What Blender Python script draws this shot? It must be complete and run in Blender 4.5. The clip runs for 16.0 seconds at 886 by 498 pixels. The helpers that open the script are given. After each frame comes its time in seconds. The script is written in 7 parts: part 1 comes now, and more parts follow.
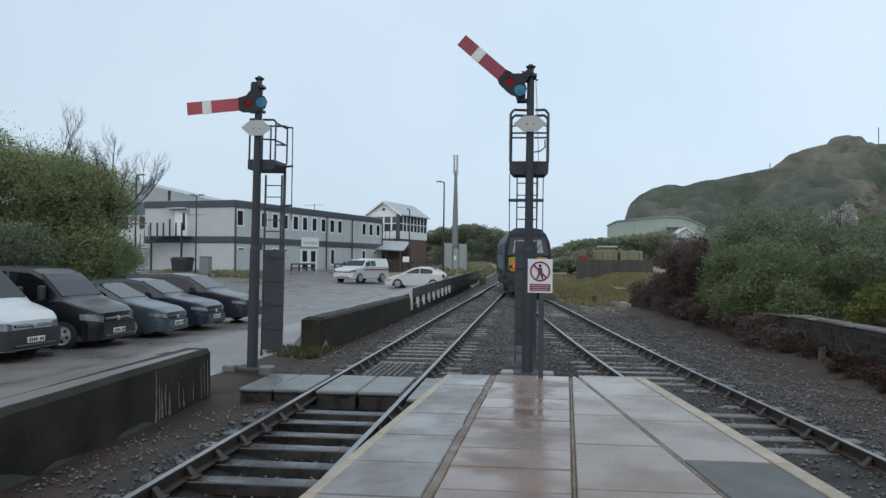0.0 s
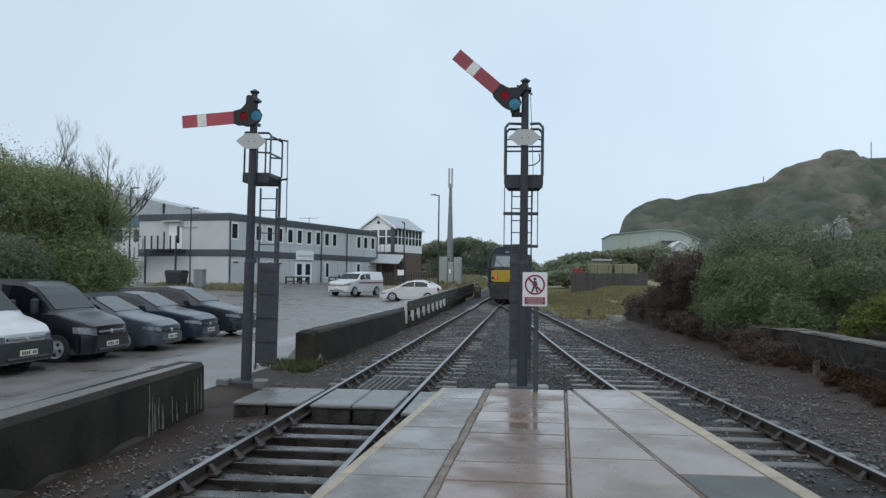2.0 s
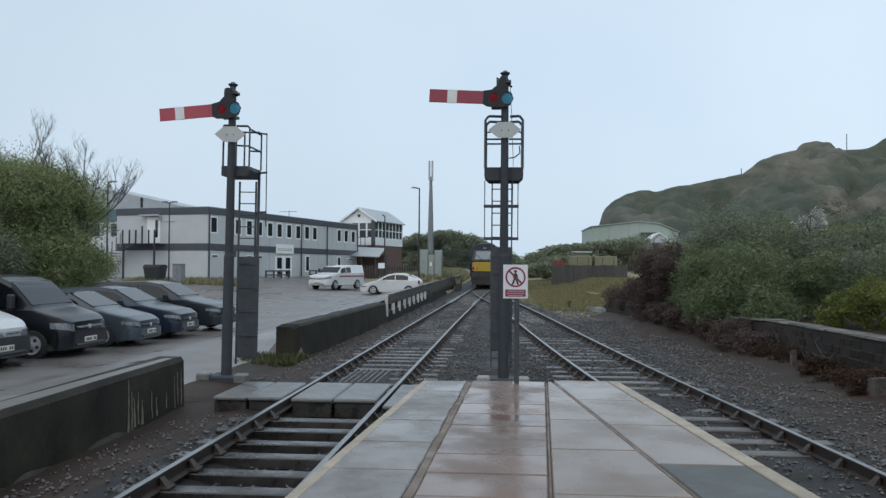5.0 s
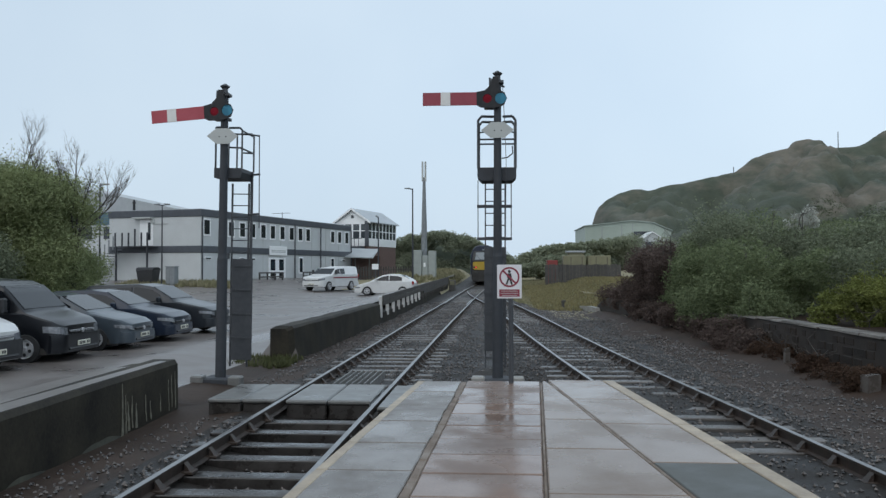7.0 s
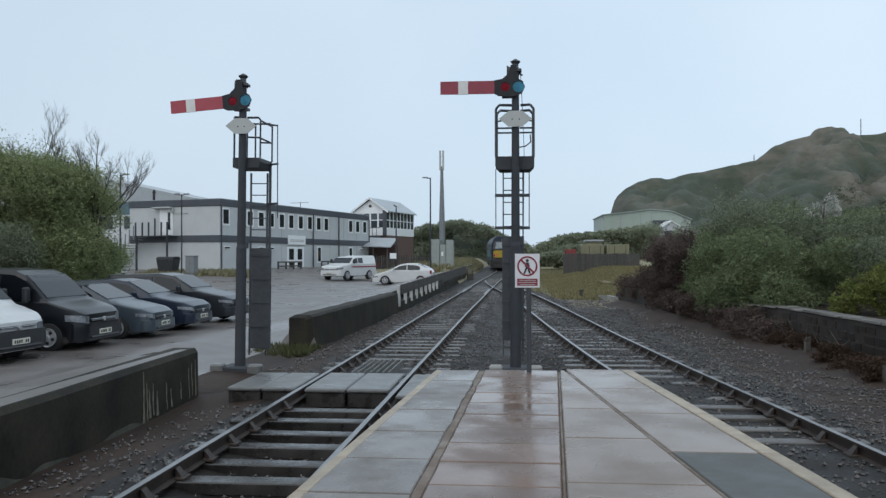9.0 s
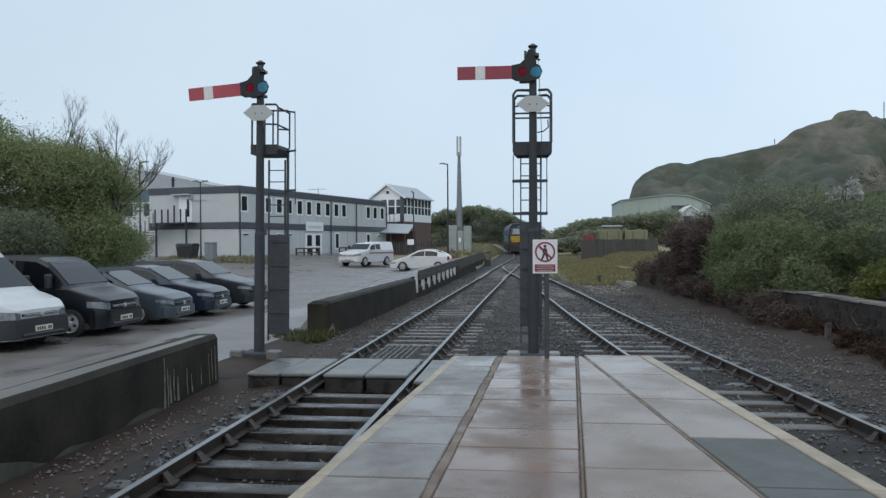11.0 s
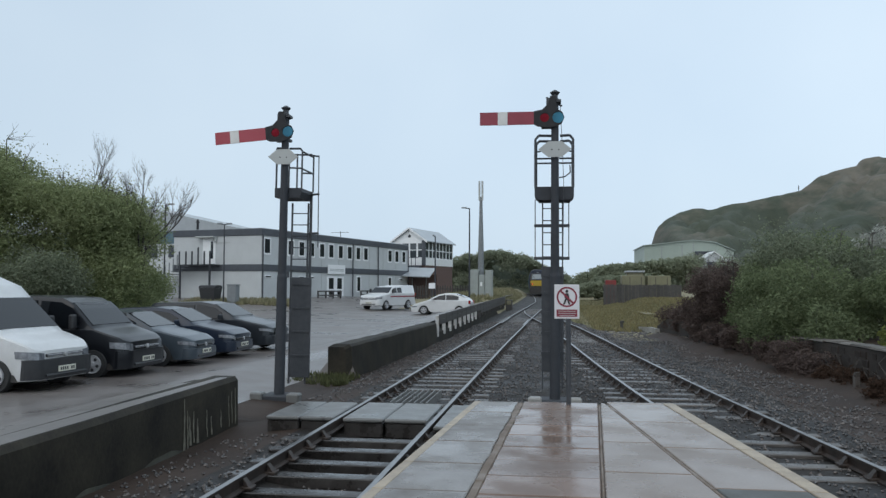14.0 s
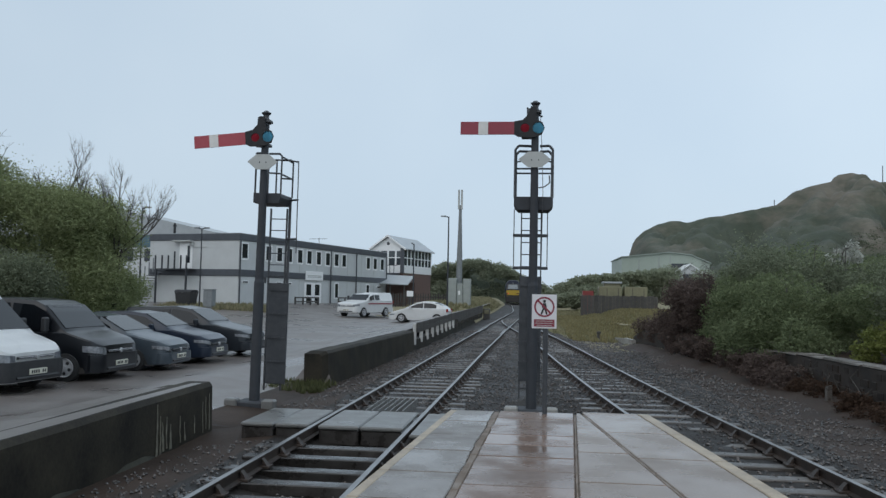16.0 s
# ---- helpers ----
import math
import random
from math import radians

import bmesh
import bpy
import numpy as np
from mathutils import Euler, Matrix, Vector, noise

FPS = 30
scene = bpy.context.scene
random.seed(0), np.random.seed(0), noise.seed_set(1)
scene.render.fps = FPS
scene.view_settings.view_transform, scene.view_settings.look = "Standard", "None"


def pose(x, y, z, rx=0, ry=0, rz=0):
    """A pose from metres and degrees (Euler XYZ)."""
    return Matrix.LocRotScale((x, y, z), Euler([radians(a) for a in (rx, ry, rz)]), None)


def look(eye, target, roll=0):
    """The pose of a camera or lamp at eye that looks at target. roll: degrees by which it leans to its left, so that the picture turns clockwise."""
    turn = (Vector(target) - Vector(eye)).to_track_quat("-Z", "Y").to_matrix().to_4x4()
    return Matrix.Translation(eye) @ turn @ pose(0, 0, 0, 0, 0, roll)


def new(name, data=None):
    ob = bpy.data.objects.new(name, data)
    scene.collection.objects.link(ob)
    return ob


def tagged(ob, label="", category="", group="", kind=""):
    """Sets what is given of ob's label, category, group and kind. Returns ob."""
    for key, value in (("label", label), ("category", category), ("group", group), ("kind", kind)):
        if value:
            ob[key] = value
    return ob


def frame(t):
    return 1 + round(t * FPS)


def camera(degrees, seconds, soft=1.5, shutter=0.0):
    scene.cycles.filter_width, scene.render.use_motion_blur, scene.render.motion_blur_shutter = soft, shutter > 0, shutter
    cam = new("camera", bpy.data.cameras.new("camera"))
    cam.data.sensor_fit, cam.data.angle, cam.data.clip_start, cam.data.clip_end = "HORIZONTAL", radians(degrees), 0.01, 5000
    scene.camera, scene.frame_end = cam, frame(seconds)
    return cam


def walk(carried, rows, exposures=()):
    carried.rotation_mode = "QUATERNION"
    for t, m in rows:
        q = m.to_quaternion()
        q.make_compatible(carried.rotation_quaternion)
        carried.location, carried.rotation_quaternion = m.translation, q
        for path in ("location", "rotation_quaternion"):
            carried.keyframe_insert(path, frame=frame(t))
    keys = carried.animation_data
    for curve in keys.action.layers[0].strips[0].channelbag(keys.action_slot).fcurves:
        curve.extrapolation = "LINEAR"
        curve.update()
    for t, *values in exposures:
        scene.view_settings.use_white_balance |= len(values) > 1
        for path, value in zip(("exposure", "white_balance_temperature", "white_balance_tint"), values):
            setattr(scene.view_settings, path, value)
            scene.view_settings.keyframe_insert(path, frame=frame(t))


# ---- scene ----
# ---------- camera and its way ----------
cam = camera(56.8, 16.0, soft=1.4)
EYE = (0.0, 0.0, 2.04)
TURNS = [
    (0.0, 90.809, -0.625, 6.114), (0.5, 91.031, 0.347, 5.561), (1.0, 91.273, 0.256, 5.42),
    (1.5, 91.508, -0.208, 5.78), (2.0, 91.739, -0.663, 5.749), (2.5, 91.59, -0.592, 5.699),
    (3.0, 91.415, -0.577, 5.526), (3.5, 91.15, -0.779, 5.213), (4.0, 91.168, -0.693, 4.916),
    (6.5, 91.344, 0.03, 3.972), (7.0, 91.288, 0.114, 3.973), (7.5, 91.007, 0.121, 3.86),
    (8.0, 90.823, 0.117, 4.012), (8.5, 90.799, 0.414, 4.528), (9.0, 90.533, 0.147, 5.217),
    (11.3, 89.098, 0.68, 6.777), (11.5, 88.822, 1.336, 7.479), (12.0, 88.849, -0.046, 8.964),
    (12.5, 89.657, -0.699, 9.224), (13.0, 90.466, 0.657, 8.372), (13.5, 91.78, 0.291, 8.134),
    (14.0, 92.634, -0.199, 7.931), (14.5, 93.267, -0.069, 7.685), (15.0, 93.467, -0.622, 7.054),
    (15.5, 93.555, -0.549, 6.642), (16.0, 93.226, -1.075, 6.394)]
walk(cam, [(t, pose(*EYE, rx, ry, rz)) for t, rx, ry, rz in TURNS], exposures=((0.0, 0.04), (2.0, 0.03), (3.0, 0.0), (14.3, 0.02), (15.3, -0.12), (16.0, -0.13)))

# ---------- sky and sun ----------
world = bpy.data.worlds.new("overcast_sky")
scene.world = world
world.use_nodes = True
wn, wl = world.node_tree.nodes, world.node_tree.links
wn.clear()
sky = wn.new("ShaderNodeTexSky")
sky.sky_type, sky.sun_disc = "NISHITA", False
sky.sun_elevation, sky.sun_rotation = radians(50), radians(200)
sky.dust_density, sky.air_density = 4.0, 1.0
haze = wn.new("ShaderNodeTexNoise")
haze.inputs["Scale"].default_value, haze.inputs["Detail"].default_value = 2.2, 4
ramp = wn.new("ShaderNodeValToRGB")
ramp.color_ramp.elements[0].position, ramp.color_ramp.elements[1].position = 0.3, 0.75
ramp.color_ramp.elements[0].color, ramp.color_ramp.elements[1].color = (0.635, 0.785, 0.935, 1), (0.735, 0.875, 1.0, 1)
scale_sky = wn.new("ShaderNodeVectorMath")
scale_sky.operation = "SCALE"
scale_sky.inputs["Scale"].default_value = 0.11
blend = wn.new("ShaderNodeMix")
blend.data_type = "RGBA"
blend.inputs["Factor"].default_value = 0.85
back = wn.new("ShaderNodeBackground")
back.inputs["Strength"].default_value = 1.0
wout = wn.new("ShaderNodeOutputWorld")
wl.new(haze.outputs["Fac"], ramp.inputs["Fac"])
wl.new(sky.outputs["Color"], scale_sky.inputs[0])
wl.new(scale_sky.outputs["Vector"], blend.inputs["A"])
wl.new(ramp.outputs["Color"], blend.inputs["B"])
# the cloud is a little brighter over the sea, to the right
side, split, bright = wn.new("ShaderNodeTexCoord"), wn.new("ShaderNodeSeparateXYZ"), wn.new("ShaderNodeMapRange")
bright.inputs["From Min"].default_value, bright.inputs["From Max"].default_value = -1, 1
bright.inputs["To Min"].default_value, bright.inputs["To Max"].default_value = 0.90, 1.18
wl.new(side.outputs["Generated"], split.inputs[0])
wl.new(split.outputs["X"], bright.inputs["Value"])
wl.new(bright.outputs["Result"], back.inputs["Strength"])
wl.new(blend.outputs["Result"], back.inputs["Color"])
wl.new(back.outputs["Background"], wout.inputs["Surface"])
sun = new("sun", bpy.data.lights.new("sun", "SUN"))
sun.data.energy, sun.data.angle, sun.data.color = 0.6, radians(75), (1.0, 0.97, 0.93)
sun.matrix_world = look((0, 0, 50), (17, 47, 0))

# ---------- materials ----------


def mat(name, c1, c2=None, rough=0.6, rough2=None, scale=4.0, fine=40.0, bump=0.15, metal=0.0, vary=0.0, island=0.0,
        spec=0.5, coat=0.0, depth=0.02):
    """Two colours mixed by noise at two scales, with relief; vary: by object, island: by piece."""
    m = bpy.data.materials.new(name)
    m.use_nodes = True
    n, l = m.node_tree.nodes, m.node_tree.links
    b = n["Principled BSDF"]
    c2 = c2 or tuple(c * 0.7 for c in c1)
    tc = n.new("ShaderNodeTexCoord")
    big, small = n.new("ShaderNodeTexNoise"), n.new("ShaderNodeTexNoise")
    for node, sc, det in ((big, scale, 5), (small, fine, 3)):
        node.inputs["Scale"].default_value, node.inputs["Detail"].default_value = sc, det
        node.inputs["Roughness"].default_value = 0.6
        l.new(tc.outputs["Object"], node.inputs["Vector"])
    add = n.new("ShaderNodeMath")
    add.operation = "MULTIPLY_ADD"
    add.inputs[1].default_value = 0.35
    l.new(small.outputs["Fac"], add.inputs[0])
    l.new(big.outputs["Fac"], add.inputs[2])
    rng = n.new("ShaderNodeMapRange")
    rng.inputs["From Min"].default_value, rng.inputs["From Max"].default_value = 0.45, 0.9
    l.new(add.outputs[0], rng.inputs["Value"])
    mix = n.new("ShaderNodeMix")
    mix.data_type = "RGBA"
    mix.inputs["A"].default_value, mix.inputs["B"].default_value = (*c1, 1), (*c2, 1)
    l.new(rng.outputs["Result"], mix.inputs["Factor"])
    colour = mix.outputs["Result"]
    if vary or island:
        hsv = n.new("ShaderNodeHueSaturation")
        if vary:
            src = n.new("ShaderNodeObjectInfo").outputs["Random"]
        else:
            src = n.new("ShaderNodeNewGeometry").outputs["Random Per Island"]
        r2 = n.new("ShaderNodeMapRange")
        amount = vary or island
        r2.inputs["To Min"].default_value, r2.inputs["To Max"].default_value = 1 - amount, 1 + amount
        l.new(src, r2.inputs["Value"])
        l.new(r2.outputs["Result"], hsv.inputs["Value"])
        l.new(colour, hsv.inputs["Color"])
        colour = hsv.outputs["Color"]
    l.new(colour, b.inputs["Base Color"])
    if rough2 is not None:
        r3 = n.new("ShaderNodeMapRange")
        r3.inputs["From Min"].default_value, r3.inputs["From Max"].default_value = 0.35, 0.65
        r3.inputs["To Min"].default_value, r3.inputs["To Max"].default_value = rough, rough2
        l.new(big.outputs["Fac"], r3.inputs["Value"])
        l.new(r3.outputs["Result"], b.inputs["Roughness"])
    else:
        b.inputs["Roughness"].default_value = rough
    b.inputs["Metallic"].default_value = metal
    b.inputs["Specular IOR Level"].default_value = spec
    b.inputs["Coat Weight"].default_value = coat
    b.inputs["Coat Roughness"].default_value = 0.08
    if bump:
        bp = n.new("ShaderNodeBump")
        bp.inputs["Strength"].default_value, bp.inputs["Distance"].default_value = bump, depth
        l.new(add.outputs[0], bp.inputs["Height"])
        l.new(bp.outputs["Normal"], b.inputs["Normal"])
    return m


def leafy(name, c1, c2, rough=0.75, island=0.28):
    m = mat(name, c1, c2, rough=rough, scale=0.8, fine=6.0, bump=0, island=island, spec=0.12)
    n, l = m.node_tree.nodes, m.node_tree.links
    b, out = n["Principled BSDF"], n["Material Output"]
    through_leaf, both = n.new("ShaderNodeBsdfTranslucent"), n.new("ShaderNodeMixShader")
    both.inputs["Fac"].default_value = 0.38
    l.new(b.inputs["Base Color"].links[0].from_socket, through_leaf.inputs["Color"])
    l.new(b.outputs["BSDF"], both.inputs[1])
    l.new(through_leaf.outputs["BSDF"], both.inputs[2])
    l.new(both.outputs["Shader"], out.inputs["Surface"])
    return m


def glow(name, colour, strength):
    m = bpy.data.materials.new(name)
    m.use_nodes = True
    b = m.node_tree.nodes["Principled BSDF"]
    b.inputs["Base Color"].default_value = (*colour, 1)
    b.inputs["Emission Color"].default_value = (*colour, 1)
    b.inputs["Emission Strength"].default_value = strength
    return m


def plain_glass(name, colour, rough=0.06):
    m = mat(name, colour, tuple(c * 0.8 for c in colour), rough=rough, bump=0, scale=1.5, spec=0.8)
    return m


BALLAST = mat("wet_ballast", (0.009, 0.0075, 0.0068), (0.032, 0.026, 0.0215), spec=0.25, rough=0.5, rough2=0.8, scale=1.2, fine=26, bump=0.9, depth=0.05)
STONE = mat("wet_stone", (0.013, 0.011, 0.010), (0.120, 0.100, 0.088), spec=0.5, rough=0.2, scale=9, fine=60, bump=0.3, island=0.65)
EARTH = mat("wet_earth", (0.025, 0.0155, 0.011), (0.053, 0.034, 0.024), spec=0.25, rough=0.7, scale=0.9, fine=14, bump=0.6, depth=0.05)
TARMAC = mat("wet_tarmac", (0.112, 0.096, 0.088), (0.190, 0.167, 0.154), rough=0.22, rough2=0.5, scale=0.35, fine=45, bump=0.12)
SLAB = mat("wet_paving", (0.240, 0.166, 0.130), (0.135, 0.090, 0.069), spec=0.36, rough=0.05, rough2=0.42, scale=1.6, fine=50, bump=0.08, vary=0.13, depth=0.01)
COPING = mat("wet_coping_stone", (0.205, 0.178, 0.155), (0.105, 0.084, 0.070), spec=0.38, rough=0.12, rough2=0.4, scale=1.4, fine=45, bump=0.1, vary=0.12, depth=0.01)
SMOOTH = mat("wet_smooth_concrete", (0.255, 0.192, 0.150), (0.162, 0.117, 0.088), spec=0.32, rough=0.14, rough2=0.38, scale=0.9, fine=40, bump=0.06, vary=0.06, depth=0.01)
DARKPATCH = mat("dark_asphalt_paving", (0.055, 0.058, 0.052), (0.09, 0.09, 0.08), rough=0.4, rough2=0.65, scale=2, fine=70, bump=0.2, depth=0.01)
EDGE = mat("worn_cream_edge_paint", (0.44, 0.355, 0.25), (0.26, 0.20, 0.14), spec=0.35, rough=0.4, scale=5, fine=40, bump=0.1, vary=0.15)
GAP = mat("mossy_joint_filling", (0.085, 0.061, 0.047), (0.040, 0.029, 0.022), rough=0.7, spec=0.2, scale=5, fine=40, bump=0.4)
MORTAR = mat("worn_brown_mortar", (0.200, 0.148, 0.108), (0.120, 0.086, 0.062), rough=0.35, rough2=0.6, spec=0.25, scale=3, fine=40, bump=0.2, depth=0.01)
WALL = mat("stained_concrete_wall", (0.010, 0.009, 0.0075), (0.046, 0.039, 0.027), rough=0.7, spec=0.22, scale=1.1, fine=18, bump=0.5)
BROWNWALL = mat("damp_brown_wall", (0.016, 0.012, 0.0095), (0.042, 0.029, 0.021), rough=0.7, scale=1.3, fine=18, bump=0.5)
LIME = mat("lime_runs", (0.22, 0.205, 0.155), (0.06, 0.055, 0.042), rough=0.5, scale=6, fine=30, bump=0.2)
OLDCOPING = mat("mossy_old_coping", (0.15, 0.128, 0.107), (0.055, 0.046, 0.037), rough=0.45, rough2=0.7, scale=1.6, fine=22, bump=0.4, vary=0.25)
PITCHWALL = mat("tarry_old_masonry", (0.012, 0.0095, 0.008), (0.040, 0.028, 0.021), rough=0.6, rough2=0.8, spec=0.3, scale=1.6, fine=16, bump=0.7, vary=0.35)
CONC = mat("pale_concrete", (0.34, 0.33, 0.31), (0.22, 0.21, 0.19), rough=0.4, rough2=0.6, scale=2, fine=30, bump=0.2)
BOARD = mat("grey_crossing_panel", (0.11, 0.11, 0.105), (0.18, 0.175, 0.165), rough=0.25, rough2=0.5, scale=2, fine=24, bump=0.3, vary=0.1)
TIMBER = mat("dark_sleeper_timber", (0.055, 0.047, 0.042), (0.12, 0.107, 0.095), rough=0.2, rough2=0.55, scale=3, fine=30, bump=0.5, vary=0.3)
OILTIMBER = mat("oily_sleeper_timber", (0.012, 0.0105, 0.0095), (0.050, 0.044, 0.040), rough=0.10, rough2=0.5, spec=0.5, scale=3, fine=30, bump=0.35, vary=0.3)
RAILTOP = mat("polished_wet_rail", (0.30, 0.295, 0.295), (0.19, 0.18, 0.175), rough=0.3, metal=0.9, scale=3, fine=60, bump=0.03)
RUST = mat("rusty_rail_side", (0.022, 0.016, 0.013), (0.055, 0.036, 0.026), rough=0.6, scale=6, fine=60, bump=0.3)
IRON = mat("dark_iron_paint", (0.036, 0.040, 0.047), (0.065, 0.067, 0.072), rough=0.45, scale=8, fine=60, bump=0.15)
IRON2 = mat("grey_iron_paint", (0.046, 0.050, 0.058), (0.034, 0.036, 0.040), spec=0.35, rough=0.6, scale=6, fine=50, bump=0.15)
CASTBLACK = mat("black_cast_iron", (0.013, 0.014, 0.017), (0.026, 0.025, 0.026), rough=0.55, spec=0.35, scale=8, fine=60, bump=0.15)
RED = mat("signal_red_enamel", (0.29, 0.028, 0.050), (0.235, 0.022, 0.038), rough=0.3, scale=3, fine=30, bump=0.02)
PINK = mat("faded_red_enamel", (0.40, 0.055, 0.075), (0.34, 0.038, 0.055), rough=0.35, scale=2, fine=30, bump=0.02)
WHITE = mat("white_enamel", (0.74, 0.72, 0.69), (0.62, 0.60, 0.56), rough=0.35, scale=4, fine=40, bump=0.03)
GREYPLATE = mat("pale_grey_plate", (0.46, 0.47, 0.45), (0.40, 0.41, 0.39), rough=0.4, scale=4, fine=40, bump=0.03)


def lens_glass(name, colour):
    m = bpy.data.materials.new(name)
    m.use_nodes = True
    b = m.node_tree.nodes["Principled BSDF"]
    b.inputs["Base Color"].default_value = (*colour, 1)
    b.inputs["Transmission Weight"].default_value = 0.4
    b.inputs["IOR"].default_value = 1.12
    b.inputs["Roughness"].default_value = 0.45
    return m


REDLENS = lens_glass("red_lens_glass", (0.30, 0.02, 0.035))
BLUELENS = lens_glass("blue_green_lens_glass", (0.09, 0.30, 0.42))
CLAD = mat("pale_grey_cladding", (0.56, 0.575, 0.57), (0.49, 0.50, 0.495), rough=0.5, scale=0.8, fine=12, bump=0.05, vary=0.05)
FASCIA = mat("dark_grey_fascia", (0.075, 0.082, 0.095), (0.055, 0.06, 0.07), rough=0.45, scale=2, fine=20, bump=0.05)
WINFRAME = mat("white_upvc", (0.86, 0.86, 0.85), (0.80, 0.80, 0.79), rough=0.35, scale=3, fine=30, bump=0.02)
DARKGLASS = plain_glass("dark_window_glass", (0.022, 0.025, 0.03))
CARGLASS = mat("tinted_car_glass", (0.010, 0.012, 0.015), (0.007, 0.008, 0.010), rough=0.06, bump=0, spec=0.45)
PALEGLASS = plain_glass("pale_window_glass", (0.055, 0.065, 0.072))
CABGLASS = plain_glass("pale_cab_glass", (0.19, 0.22, 0.235))
BRICK = mat("brown_brick", (0.120, 0.070, 0.057), (0.085, 0.052, 0.043), rough=0.7, scale=4, fine=24, bump=0.4, vary=0.2)
PALEROOF = mat("pale_sheet_roof", (0.40, 0.42, 0.43), (0.33, 0.35, 0.36), rough=0.35, scale=1, fine=20, bump=0.05)
TEALBAND = mat("teal_band_cladding", (0.10, 0.17, 0.20), (0.08, 0.14, 0.17), rough=0.4, scale=1, fine=10, bump=0.05)
SHEDROOF = mat("dull_green_sheet_roof", (0.33, 0.37, 0.33), (0.27, 0.31, 0.275), rough=0.5, scale=0.3, fine=4, bump=0.05)
SHEDCLAD = mat("pale_green_shed_cladding", (0.37, 0.415, 0.355), (0.30, 0.345, 0.295), rough=0.5, scale=0.3, fine=4, bump=0.05)
GALV = mat("galvanised_steel", (0.22, 0.235, 0.24), (0.16, 0.17, 0.175), rough=0.5, metal=0.0, scale=4, fine=40, bump=0.05)
CABINET = mat("grey_green_cabinet_paint", (0.33, 0.355, 0.335), (0.27, 0.29, 0.27), rough=0.5, scale=2, fine=20, bump=0.05)
YELLOWGRASS = leafy("dry_straw_grass", (0.33, 0.29, 0.19), (0.20, 0.20, 0.105))
STRAW = mat("flattened_straw_turf", (0.270, 0.225, 0.130), (0.165, 0.148, 0.076), rough=0.85, scale=0.5, fine=9, bump=0.6, depth=0.06)
STAIN = mat("pale_algae_stain", (0.075, 0.073, 0.052), (0.03, 0.03, 0.022), rough=0.6, scale=5, fine=30, bump=0.2)
GRASS = leafy("green_grass", (0.120, 0.125, 0.060), (0.075, 0.082, 0.036))
LEAF_A = leafy("dark_green_leaves", (0.132, 0.163, 0.083), (0.190, 0.222, 0.120))
LEAF_T = leafy("fresh_green_tree_leaves", (0.225, 0.262, 0.125), (0.292, 0.322, 0.168))
LEAF_I = leafy("dead_bracken_fronds", (0.060, 0.037, 0.026), (0.085, 0.054, 0.038))
LEAF_B = leafy("grey_green_leaves", (0.145, 0.168, 0.105), (0.225, 0.248, 0.170))
LEAF_C = leafy("reddish_brown_leaves", (0.108, 0.079, 0.070), (0.142, 0.107, 0.092))
LEAF_D = leafy("bright_green_leaves", (0.215, 0.230, 0.070), (0.150, 0.175, 0.055))
LEAF_E = leafy("silvery_flower_heads", (0.58, 0.58, 0.54), (0.46, 0.47, 0.42))
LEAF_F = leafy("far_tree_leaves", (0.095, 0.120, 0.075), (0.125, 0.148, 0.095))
# haze over the far trees is put into this pale, even leaf colour
LEAF_G = leafy("haze_paled_far_leaves", (0.245, 0.270, 0.185), (0.285, 0.305, 0.215), rough=0.9, island=0.12)
BARK = mat("grey_bark", (0.085, 0.075, 0.065), (0.05, 0.043, 0.037), rough=0.8, scale=5, fine=40, bump=0.4)
HILLGREEN = mat("hillside_turf", (0.046, 0.062, 0.041), (0.100, 0.110, 0.076), rough=0.9, scale=0.075, fine=0.6, bump=0.6, depth=1.2)
LEAF_H = leafy("dull_gorse_leaves", (0.085, 0.102, 0.064), (0.125, 0.138, 0.085))


